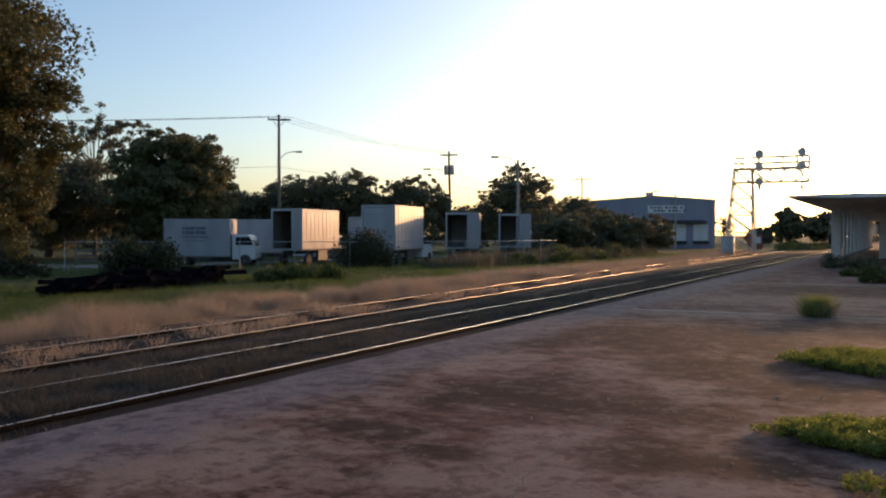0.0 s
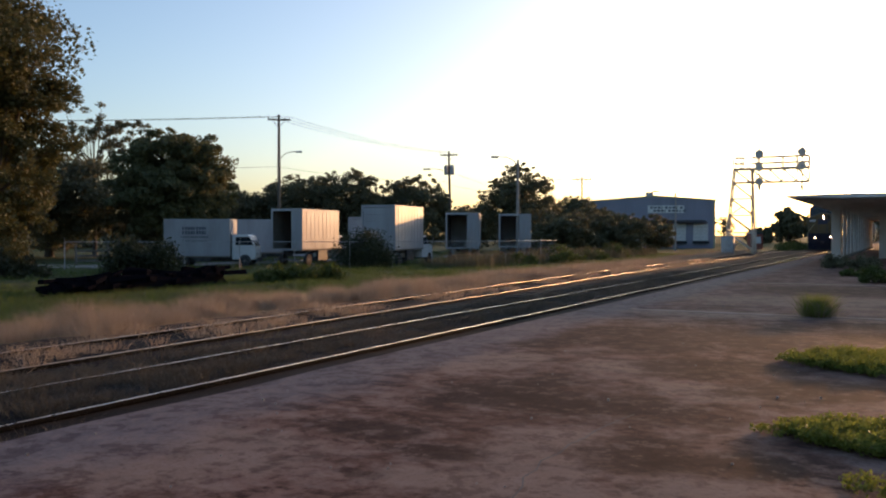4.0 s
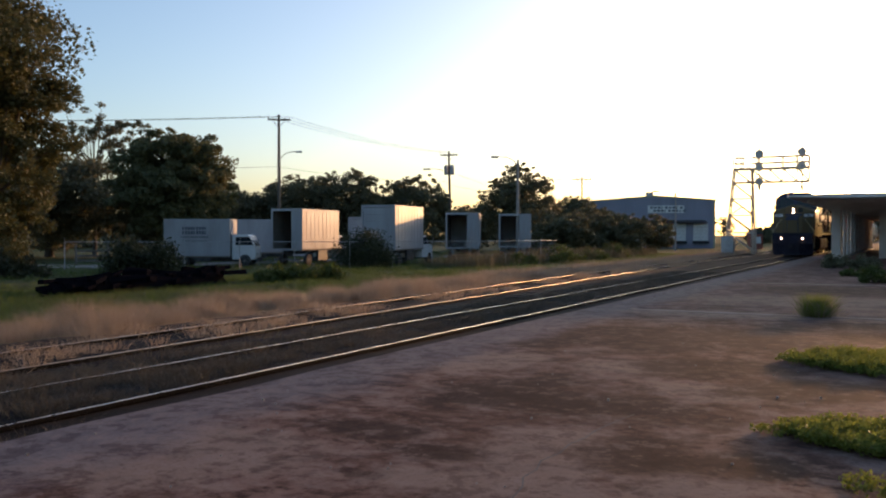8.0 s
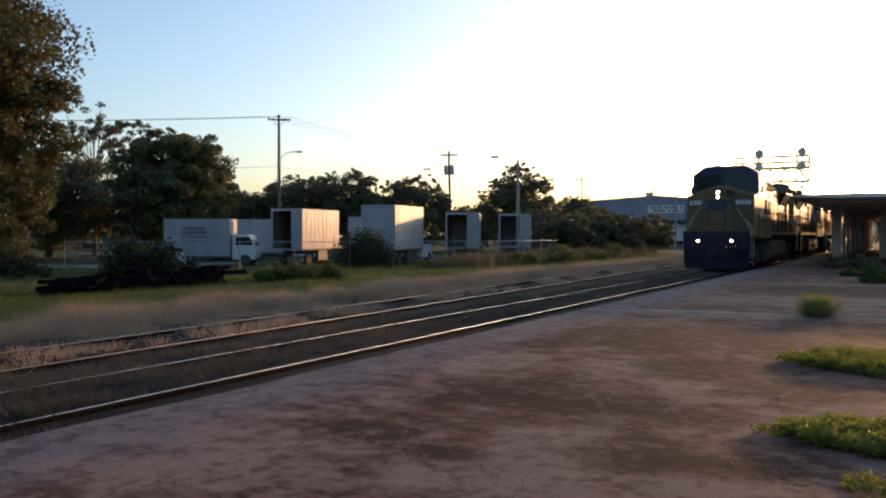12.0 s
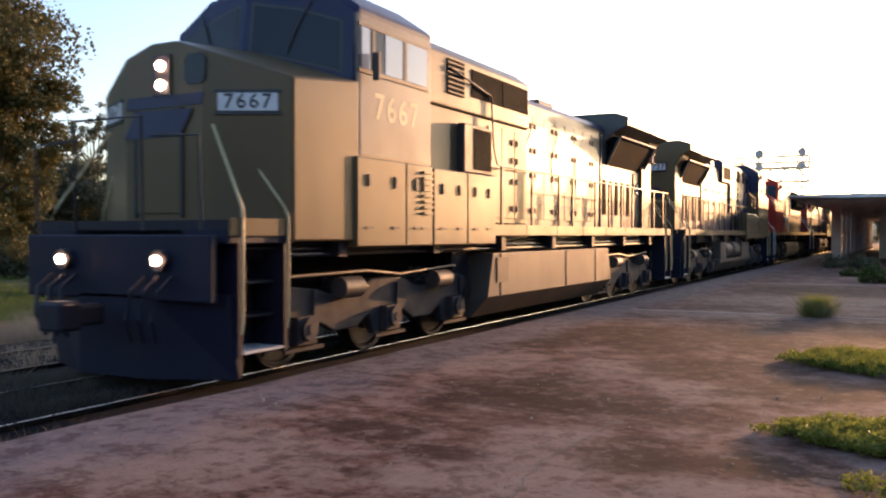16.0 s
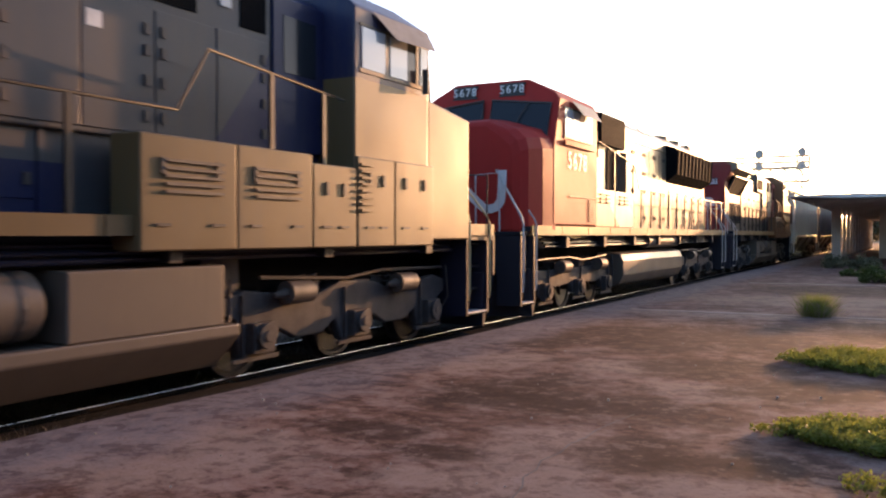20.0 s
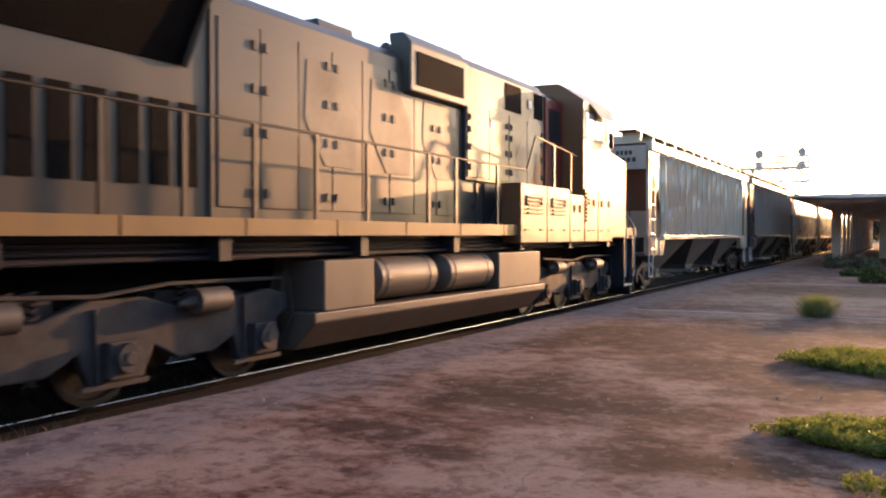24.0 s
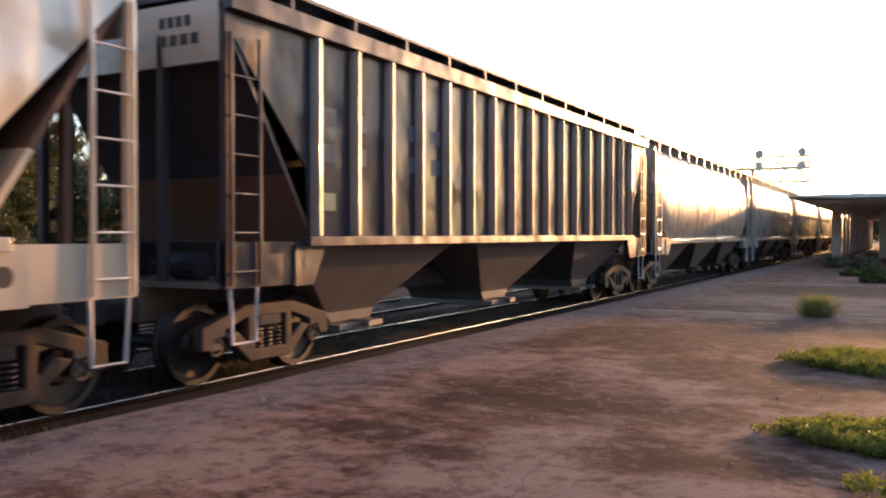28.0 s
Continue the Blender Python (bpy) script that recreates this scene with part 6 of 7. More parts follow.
        hood_doors(t, 7.72, e1 - 0.05, 1.38, 2.0, 3.62, 3, M[spec["box"]], sides=(k,))
        part("brake_screen", Shape().box(min(k * 1.42, k * 1.435), max(k * 1.42, k * 1.435), 7.0, 8.2, 4.0, 4.46), M["screen"], up)
        part("brake_screen", Shape().box(min(k * 1.42, k * 1.435), max(k * 1.42, k * 1.435), 8.25, 9.42, 4.0, 4.46), M["screen"], up)
        vs = part("vent_screen", Shape().box(min(k * 1.42, k * 1.432), max(k * 1.42, k * 1.432), 6.12, 6.72, 3.94, 4.50), M["screen"], t)
        for j in range(7):
            part("slat", Shape().box(min(k * 1.432, k * 1.45), max(k * 1.432, k * 1.45), 6.12, 6.72, 3.96 + 0.078 * j, 3.985 + 0.078 * j), M["latch"], vs)
        cb = part("cooling_box", Shape().box(min(k * 1.381, k * 1.52), max(k * 1.381, k * 1.52), 6.55, 7.60, 2.72, 3.52), M["darksteel"], t, bevel=0.02)
        part("screen", Shape().box(min(k * 1.52, k * 1.53), max(k * 1.52, k * 1.53), 6.9, 7.56, 2.78, 3.46), M["screen"], cb)
    # engine hood
    h1 = L - 6.0
    eh = part("engine_hood", Shape().prism([(-0.95, 1.88), (0.95, 1.88), (0.95, 4.40), (0.80, 4.54), (0.4, 4.62), (-0.4, 4.62), (-0.80, 4.54), (-0.95, 4.40)], "y", e1 - 0.3, L - 2.6), M[hood], t, bevel=0.015)
    hood_doors(t, e1 + 0.05, h1 - 0.3, 0.95, 2.02, 4.18, 9, M[hood])
    part("exhaust_stack", Shape().prism([(-0.42, 4.6), (0.42, 4.6), (0.36, 4.82), (-0.36, 4.82)], "y", 12.6, 13.5), M["darksteel"], eh, bevel=0.02)
    hn = Shape()
    for i in range(3):
        hn.cyl((0.18 * i - 0.3, 10.45, 4.78), (0.18 * i - 0.3, 11.0, 4.84 + 0.03 * i), 0.05, 8, 0.11)
    part("air_horn", hn.box(-0.35, 0.2, 10.6, 10.7, 4.6, 4.78), M["darksteel"], eh, smooth=True)
    for k in (1, -1):
        for y in (e1 + 0.02, h1 - 0.2):
            part("hood_seam", Shape().box(min(k * 0.95, k * 0.985), max(k * 0.95, k * 0.985), y - 0.03, y + 0.03, 1.9, 4.28), M[hood], eh)
        if spec["letters"]:
            for i in range(3):
                y = h1 - 1.5 - 1.55 * i if k > 0 else e1 + 1.4 + 1.55 * i
                part("hood_letter", Shape().prism([(y - 0.55, 2.62), (y + 0.15, 2.62), (y + 0.60, 3.2), (y + 0.55, 3.98), (y - 0.15, 3.98), (y - 0.60, 3.4)], "x", k * 0.969, k * 0.974), M["letter_blue" if spec["letters"] is True else "letter_worn"], eh)
    # radiator section: slanted screens under a wide wing
    r0, r1 = h1, L - 2.05
    wing = part("radiator_wing", Shape().prism([(-1.56, 4.50), (-1.56, 4.72), (-1.2, 4.84), (1.2, 4.84), (1.56, 4.72), (1.56, 4.50), (1.15, 4.32), (0.97, 4.1), (-0.97, 4.1), (-1.15, 4.32)], "y", r0 + 0.2, r1 + 0.43), M[spec["wing"]], t, bevel=0.02)
    part("radiator_fan", Shape().cyl((0, r1 - 1.0, 4.84), (0, r1 - 1.0, 4.92), 0.6, 24), M["darksteel"], wing)
    for k in (1, -1):
        for a, b in ((r0 + 0.25, r1 - 0.3),):
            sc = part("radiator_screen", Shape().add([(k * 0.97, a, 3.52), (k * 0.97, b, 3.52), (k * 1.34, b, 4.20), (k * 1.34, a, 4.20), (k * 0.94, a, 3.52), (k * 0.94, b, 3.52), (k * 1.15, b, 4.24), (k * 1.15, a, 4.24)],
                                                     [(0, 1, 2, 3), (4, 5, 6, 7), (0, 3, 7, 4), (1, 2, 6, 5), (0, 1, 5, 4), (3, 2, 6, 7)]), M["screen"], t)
            part("screen_frame", Shape().tube([(k * 1.355, a - 0.02, 4.22), (k * 0.985, a - 0.02, 3.50)], 0.035, 5).tube([(k * 1.355, b + 0.02, 4.22), (k * 0.985, b + 0.02, 3.50)], 0.035, 5).tube([(k * 1.36, a - 0.02, 4.22), (k * 1.36, b + 0.02, 4.22)], 0.035, 5), M[hood], sc)
        n = spec["slots"]
        for i in range(n):
            y = r0 + 0.15 + (r1 - r0 - 0.7) * i / (n - 1)
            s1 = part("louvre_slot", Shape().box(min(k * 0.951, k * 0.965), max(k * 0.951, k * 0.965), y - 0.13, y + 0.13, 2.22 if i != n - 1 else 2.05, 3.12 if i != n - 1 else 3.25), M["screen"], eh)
    part("rear_end", Shape().prism([(-1.05, 1.88), (1.05, 1.88), (1.05, 4.0), (1.22, 4.25), (1.30, 4.40), (1.30, 4.64), (1.05, 4.80), (-1.05, 4.80), (-1.30, 4.64), (-1.30, 4.40), (-1.22, 4.25), (-1.05, 4.0)], "y", L - 2.6, L - 1.60), M[endm], t, bevel=0.03)
    rh = part("rear_headlight_housing", Shape().box(0.12, 0.40, L - 1.598, L - 1.55, 3.90, 4.46), M["darksteel"], t)
    for z in (4.05, 4.32):
        part("rear_headlight", Shape().cyl((0.26, L - 1.55, z), (0.26, L - 1.53, z), 0.085, 14), M["headdim"], rh)
    for x in (-0.42, 0.80):
        numberboard(t, number, x, L - 1.58, 3.98, 1, 0.62, 0.22)
    part("end_mark", Shape().prism([(-0.7, 2.95), (0.5, 2.95), (0.7, 3.3), (-0.5, 3.3)], "y", L - 1.597, L - 1.59), M[spec["mark"]], t)
    if spec["lit"]:
        for k in (1, -1):
            dp = part("end_panel", Shape().box(min(k * 0.951, k * 0.972), max(k * 0.951, k * 0.972), L - 3.2, L - 2.66, 2.05, 3.45), M["frameblack"], t, bevel=0.01)
            part("gauge_ring", Shape().tube([(k * 0.985, L - 2.93 + 0.13 * math.cos(0.4 * q), 3.0 + 0.13 * math.sin(0.4 * q)) for q in range(17)], 0.02, 5), M["railwhite"], dp)
    # rails along the walkway
    for k in (1, -1):
        x = k * 1.46
        ys = [8.15, 9.57, 11.04, 11.87, 13.42, 14.47, 15.52, 16.5, 17.44, 18.67, 19.71]
        ys = [8.15 + (y - 8.15) * (L - 1.0 - 8.15 - 0.8) / (19.71 - 8.15) for y in ys]
        if k * near > 0 and spec["airtanks"]:
            pts = [(x, 5.45, 3.42), (x, 7.9, 3.62), (x, 8.35, 2.94), (x, 12, 2.93), (x, L - 1.2, 2.95), (x - k * 0.02, L - 0.95, 2.8), (x, L - 0.9, 1.95)]
            st = [(x, 5.9, 1.88, 3.44), (x, 6.9, 1.88, 3.53)] + [(x, y, 1.88, 2.93) for y in ys[1:]]
        else:
            pts = [(x, 6.2, 4.35), (x, 7.7, 4.10), (x, 7.82, 3.2), (x, 7.95, 2.95), (x, 8.15, 2.92), (x, 12, 2.93), (x, L - 1.2, 2.95), (x - k * 0.02, L - 0.95, 2.8), (x, L - 0.9, 1.95)]
            st = [(x, y, 1.88, 2.92) for y in ys]
        handrail(t, pts, st)
        steps(t, 1.2, 1.98, k, spec["grab"], spec["frame"])
        steps(t, L - 0.95, L - 1.62, k, spec["grab"], spec["frame"])
        handrail(t, [(k * 1.3, 0.82, 1.75), (k * 1.3, 0.80, 2.75), (k * 0.62, 0.80, 2.78)], [], "darksteel")
        handrail(t, [(k * 1.3, L - 0.82, 1.75), (k * 1.3, L - 0.80, 2.75), (k * 0.5, L - 0.80, 2.78), (k * 0.5, L - 0.82, 1.75)], [], spec["grab"])
    handrail(t, [(-0.62, 0.82, 1.75), (-0.62, 0.80, 3.0), (0.45, 0.80, 3.0), (0.45, 0.82, 1.75)], [], "darksteel")
    VEHICLES.append((t, Y0 + (L if turned else 0), 180 if turned else 0))
    return t


CSX = dict(cab="cab_yellow", cabside="cabside", box="cab_yellow", hood="hood_grey", upper="hood_grey", wing="roof_blue", end="cab_yellow", sill="cab_yellow", frame="frameblue", tank="tankpaint", brow="roof_blue",
           mark="letter_blue", num="num_y", equip="hood_grey", letters=True, slots=7, shade="", door="", grab="railyellow", lit=False, airtanks=True)
ge_loco(21.54, 6.0, False, "7667", dict(CSX, lit=True, airtanks=False, wing="grey", label="leading yellow, grey and blue diesel locomotive, headlights lit"))
ge_loco(21.90, 27.46, True, "7737", dict(CSX, shade="shade_tan", door="roof_blue", cabside="cabside_b", num="num_faint", equip="equip_slant", wing="cab_yellow", label="second yellow, grey and blue diesel locomotive running backwards"))
ge_loco(22.50, 71.13, True, "2608", dict(CSX, cab="orange", cabside="orange", box="orange", hood="hood_drab", upper="hood_dark", equip="hood_slant_b", wing="hood_tan", end="maroon", sill="sill_o", frame="frameblack", tank="tankpaint", brow="hood_drab",
        mark="num_w", num="num_faint_o", letters="num_w", slots=9, shade="shade_tan", door="maroon", grab="railwhite", label="fourth red and dusty grey diesel locomotive running backwards"))


def emd_loco(L, Y0, number):
    """A six-axle wide-nose locomotive with a red cab."""
    t = empty("locomotive", pose(TX, Y0, 0), "third diesel locomotive with red cab and dusty hood", "locomotive", "locomotives of the freight train")
    underframe(t, L, 1.0, L - 1.0, "sill_o")
    end_gear(t, 0, -1, True, "frameblack")
    end_gear(t, L, 1, False, "frameblack")
    # rounded tank with an air reservoir above
    tank = part("fuel_tank", Shape().prism([(-1.0, 0.30), (1.0, 0.30), (1.30, 0.42), (1.42, 0.66), (1.42, 1.02), (1.34, 1.20), (1.15, 1.24), (-1.15, 1.24), (-1.34, 1.20), (-1.42, 1.02), (-1.42, 0.66), (-1.30, 0.42)], "y", 7.45, 14.1), M["tankpaint"], t, bevel=0.03)
    for k in (1, -1):
        part("air_reservoir", Shape().cyl((k * 1.2, 10.2, 1.52), (k * 1.2, 13.9, 1.52), 0.19, 18), M["tankpaint"], tank, smooth=True)
    loco_truck(t, 4.6, 1, "emd")
    loco_truck(t, L - 4.6, 1, "emd")
    ring = lambda y, hw, zs: [(-hw, y, 1.75), (hw, y, 1.75), (hw, y, zs - 0.62), (hw - 0.06, y, zs - 0.40), (hw - 0.28, y, zs - 0.2), (0.6, y, zs), (-0.6, y, zs), (-hw + 0.28, y, zs - 0.2), (-hw + 0.06, y, zs - 0.40), (-hw, y, zs - 0.62)]
    nose = part("nose", Shape().loft([ring(0.90, 1.16, 3.82), ring(0.96, 1.30, 3.92), ring(1.14, 1.40, 3.98), ring(1.6, 1.51, 4.02), ring(2.3, 1.54, 4.06)]), M["red"], t, bevel=0.06)
    ring = lambda y, hw, zs, zt: [(-hw, y, 1.90), (hw, y, 1.90), (hw, y, zs), (hw - 0.10, y, zs + 0.14), (0.85, y, zt), (-0.85, y, zt), (-(hw - 0.10), y, zs + 0.14), (-hw, y, zs)]
    cab = part("cab", Shape().loft([ring(2.12, 1.54, 3.44, 3.58), ring(2.45, 1.54, 4.52, 4.96), ring(4.88, 1.55, 4.52, 4.96)]), M["red"], t, bevel=0.03)
    part("roof_panel", Shape().box(-0.8, 0.8, 2.7, 4.8, 4.962, 4.985), M["red"], cab)
    for x in (-0.58, 0.52):
        numberboard(t, number, x, 2.36, 4.75, -1, 0.5, 0.19, "num_k", "num_w")
    for k in (1, -1):
        part("windscreen", Shape().add([(k * 0.10, 2.185, 4.12), (k * 1.40, 2.095, 3.72), (k * 1.42, 2.30, 4.40), (k * 0.10, 2.285, 4.54)], [(0, 1, 2, 3)]), M["glass"], cab)
        part("gasket", Shape().tube([(k * 0.10, 2.185, 4.12), (k * 1.40, 2.095, 3.72), (k * 1.42, 2.30, 4.40), (k * 0.10, 2.285, 4.54), (k * 0.10, 2.185, 4.12)], 0.03, 5), M["latch"], cab)
        part("wiper", Shape().tube([(k * 0.95, 2.25, 4.44), (k * 0.8, 2.18, 4.2), (k * 0.7, 2.11, 3.98)], 0.014, 5), M["latch"], cab)
        x0, x1 = min(k * 1.551, k * 1.565), max(k * 1.551, k * 1.565)
        for a, b in ((2.74, 3.16), (3.24, 3.62), (3.66, 4.02), (4.14, 4.48)):
            part("side_window", Shape().box(x0, x1, a, b, 3.76, 4.34), M["clear"], cab)
        part("window_frame", Shape().box(x0, x1, 2.70, 4.52, 3.72, 3.757).box(x0, x1, 2.70, 4.52, 4.343, 4.38).box(x0, x1, 4.04, 4.13, 3.757, 4.343), M["darksteel"], cab)
        part("window_divider", Shape().box(x0, x1, 3.17, 3.235, 3.757, 4.343), M["railwhite"], cab)
        part("sunshade", Shape().add([(k * 1.57, 3.10, 4.54), (k * 1.57, 4.62, 4.54), (k * 1.78, 4.52, 4.24), (k * 1.78, 3.28, 4.24)], [(0, 1, 2, 3)]), M["shade_tan"], cab, "tan metal sunshade")
        part("arm_rest", Shape().box(min(k * 1.552, k * 1.60), max(k * 1.552, k * 1.60), 2.66, 4.6, 3.58, 3.67), M["red"], cab)
        side_text(cab, number, 0.52, k * 1.5515, 3.55, 3.26, "num_dull")
        part("cab_seam", Shape().box(x0, x1, 3.0, 4.85, 2.50, 2.53), M["latch"], cab)
        lv = Shape()
        for i in range(9):
            lv.box(min(k * 1.55, k * 1.57), max(k * 1.55, k * 1.57), 4.25, 4.68, 2.0 + 0.055 * i, 2.025 + 0.055 * i)
        part("louvres", lv, M["latch"], cab)
        # slanted livery boxes along the walkway
        for a, b in ((4.95, 6.45), (6.47, 8.1)):
            bx = part("side_box", Shape().box(min(k * 1.05, k * 1.50), max(k * 1.05, k * 1.50), a, b, 1.88, 2.78), M["box_slant"], t, bevel=0.02)
            lv = Shape()
            for r in range(2):
                for i in range(3):
                    y = a + 0.3 + 0.45 * r
                    lv.box(min(k * 1.50, k * 1.53), max(k * 1.50, k * 1.53), y, y + 0.3, 2.45 + 0.09 * i, 2.49 + 0.09 * i)
            part("louvres", lv, M["latch"], bx)
    hl = part("headlight_housing", Shape().box(-0.29, -0.01, 0.86, 0.92, 3.20, 3.78), M["darksteel"], t, bevel=0.02)
    for z in (3.36, 3.63):
        # unlit lamps; the pale lens colour paints in their glints
        part("headlight", Shape().cyl((-0.15, 0.835, z), (-0.15, 0.86, z), 0.1, 16), M["lens"], hl)
    # white looping nose mark as plain bars
    mk = Shape()
    path = [(-0.86, 2.16), (-0.84, 2.5)]
    path += [(-0.60 - 0.24 * math.cos(a), 2.66 + 0.24 * math.sin(a)) for a in [0.35 * i for i in range(8)]]
    path += [(0.36 - 0.26 * math.cos(a), 2.44 - 0.24 * math.sin(a)) for a in [0.7 + 0.35 * i for i in range(8)]]
    path += [(0.63, 2.6), (0.64, 2.95)]
    side = []
    for (xa, za), (xm, zm), (xb, zb) in zip([path[0]] + path[:-1], path, path[1:] + [path[-1]]):
        v = Vector((xb - xa, zb - za)).normalized() * 0.085
        side.append(((xm - v.y, zm + v.x), (xm + v.y, zm - v.x)))
    side = [tuple((x + 0.32, z) for x, z in pair) for pair in side]
    ny = lambda x: 0.88
    n = len(side)
    mk.add([(x, ny(x) - 0.004, z) for pair in side for x, z in pair] + [(x, 0.90, z) for pair in side for x, z in pair],
           [(2 * q, 2 * q + 1, 2 * q + 3, 2 * q + 2) for q in range(n - 1)] + [(2 * q, 2 * q + 2, 2 * n + 2 * q + 2, 2 * n + 2 * q) for q in range(n - 1)]
           + [(2 * q + 1, 2 * n + 2 * q + 1, 2 * n + 2 * q + 3, 2 * q + 3) for q in range(n - 1)])
    part("nose_mark", mk, M["num_w"], nose)
    part("front_step_plate", Shape().box(-1.46, 1.46, 0.60, 1.0, 1.70, 1.76), M["frameblack"], t)
    # hood
    part("equipment_hood", Shape().prism([(-1.02, 1.88), (1.02, 1.88), (1.02, 4.66), (0.8, 4.88), (-0.8, 4.88), (-1.02, 4.66)], "y", 4.90, 8.4), M["hood_slant"], t, bevel=0.02)
    for k in (1, -1):
        part("blower_screen", Shape().box(min(k * 1.021, k * 1.12), max(k * 1.021, k * 1.12), 5.25, 6.35, 3.62, 4.26), M["screen"], t, bevel=0.02)
        part("brake_screen", Shape().box(min(k * 1.021, k * 1.18), max(k * 1.021, k * 1.18), 6.35, 8.42, 3.96, 4.74), M["screen"], t, bevel=0.03)
        # flat black sheet stands in for the shade of a tall recess
        part("recess_shade_sheet", Shape().box(min(k * 1.021, k * 1.05), max(k * 1.021, k * 1.05), 7.25, 8.1, 2.8, 3.95), M["screen"], t)
    eh = part("engine_hood", Shape().prism([(-0.95, 1.88), (0.95, 1.88), (0.95, 4.66), (0.72, 4.86), (-0.72, 4.86), (-0.95, 4.66)], "y", 8.402, L - 2.2), M["hood_tan"], t, bevel=0.02)
    hood_doors(t, 8.75, 14.0, 0.95, 2.02, 4.28, 9, M["hood_tan"])
    hood_doors(t, 14.05, L - 2.3, 0.95, 2.02, 3.28, 9, M["hood_tan"])
    for k in (1, -1):
        part("hood_ledge", Shape().box(min(k * 0.95, k * 0.985), max(k * 0.95, k * 0.985), 8.41, 13.7, 4.34, 4.40), M["hood_tan"], eh)
        fl = part("radiator_housing", Shape().prism([(k * 0.952, 3.40), (k * 1.30, 3.66), (k * 1.34, 4.46), (k * 0.952, 4.62)], "y", 13.75, L - 2.7), M["screen"], t)
        for i in range(11):
            y = 13.8 + (L - 2.75 - 13.8) * i / 10
            part("screen_rib", Shape().tube([(k * 1.315, y, 3.66), (k * 1.355, y, 4.44)], 0.02, 4), M["screen"], fl)
        part("equipment_box", Shape().box(min(k * 0.952, k * 1.2), max(k * 0.952, k * 1.2), 8.44, 8.74, 2.8, 3.9), M["hood_tan"], t, bevel=0.02)
    for y in (9.5, 10.9):
        part("exhaust_stack", Shape().cyl((0, y, 4.84), (0, y, 5.0), 0.3, 16), M["darksteel"], eh, smooth=True)
    for y in (14.8, 16.6, 18.4):
        part("radiator_fan", Shape().cyl((0, y, 4.84), (0, y, 5.0), 0.75, 24), M["hood_tan"], eh, smooth=True)
    part("roof_hatch", Shape().box(-0.62, 0.62, 11.8, 13.6, 4.862, 4.96), M["hood_tan"], eh, bevel=0.02)
    for k in (1, -1):
        x = k * 1.46
        pts = [(x, 5.2, 3.9), (x, 8.3, 3.55), (x, 8.75, 2.95), (x, 13, 2.93), (x, L - 1.2, 2.95), (x, L - 0.95, 2.8), (x, L - 0.9, 1.95)]
        handrail(t, pts, [(x, 6.5, 2.79, 3.74), (x, 8.2, 1.88, 3.55)] + [(x, 9.0 + 1.05 * i, 1.88, 2.93) for i in range(12)])
        steps(t, 0.56, 1.20, k, "railwhite", "frameblack")
        steps(t, L - 0.95, L - 1.60, k, "railwhite", "frameblack")
        handrail(t, [(k * 0.5, 0.66, 1.75), (k * 0.5, 0.64, 2.86), (k * 1.0, 0.64, 2.88), (k * 1.0, 0.66, 1.75)], [], "railwhite")
        handrail(t, [(k * 1.3, L - 0.82, 1.75), (k * 1.3, L - 0.80, 2.75), (k * 0.5, L - 0.80, 2.78), (k * 0.5, L - 0.82, 1.75)], [], "railwhite")
    part("rear_end", Shape().prism([(-0.9, 1.88), (0.9, 1.88), (0.9, 4.5), (0.7, 4.72), (-0.7, 4.72), (-0.9, 4.5)], "y", L - 2.198, L - 2.0), M["red"], t, bevel=0.03)
    VEHICLES.append((t, Y0, 0))


emd_loco(22.05, 49.08, "5678")


def freight_truck(parent, yc):
    """Two-axle cast freight truck."""
    t = new("truck")
    t.parent = parent
    b = 0.89
    for k in (1, -1):
        s = Shape()
        x0, x1 = min(k * 0.98, k * 1.13), max(k * 0.98, k * 1.13)
        s.prism([(yc - b - 0.26, 0.42), (yc - b - 0.26, 0.68), (yc - 0.45, 0.88), (yc + 0.45, 0.88), (yc + b + 0.26, 0.68), (yc + b + 0.26, 0.42), (yc + b + 0.10, 0.42), (yc + b + 0.02, 0.58), (yc + 0.42, 0.74), (yc - 0.42, 0.74), (yc - b - 0.02, 0.58), (yc - b - 0.10, 0.42)], "x", x0, x1)
        s.prism([(yc - b + 0.12, 0.56), (yc - 0.36, 0.22), (yc + 0.36, 0.22), (yc + b - 0.12, 0.56), (yc + b - 0.30, 0.60), (yc + 0.28, 0.36), (yc - 0.28, 0.36), (yc - b + 0.30, 0.60)], "x", x0, x1)
        for d in (-0.34, 0.34):
            s.box(x0, x1, yc + d - 0.06, yc + d + 0.06, 0.34, 0.78)
        sf = part("side_frame", s, M["rusttruck"], t, bevel=0.018)
        sp = Shape()
        for d in (-0.17, 0.0, 0.17):
            for j in range(5):
                sp.cyl((k * 1.05, yc + d, 0.37 + 0.05 * j), (k * 1.05, yc + d, 0.395 + 0.05 * j), 0.075, 8)
        part("spring_nest", sp, M["latch"], t)
        for d in (-b, b):
            part("bearing_adapter", Shape().box(x0, x1, yc + d - 0.11, yc + d + 0.11, 0.56, 0.64), M["truckgrey"], t)
    part("bolster", Shape().box(-1.12, 1.12, yc - 0.2, yc + 0.2, 0.62, 0.86), M["truckgrey"], t, bevel=0.02)
    for d in (-b, b):
        wheelset(parent, yc + d, 0.457, 1)


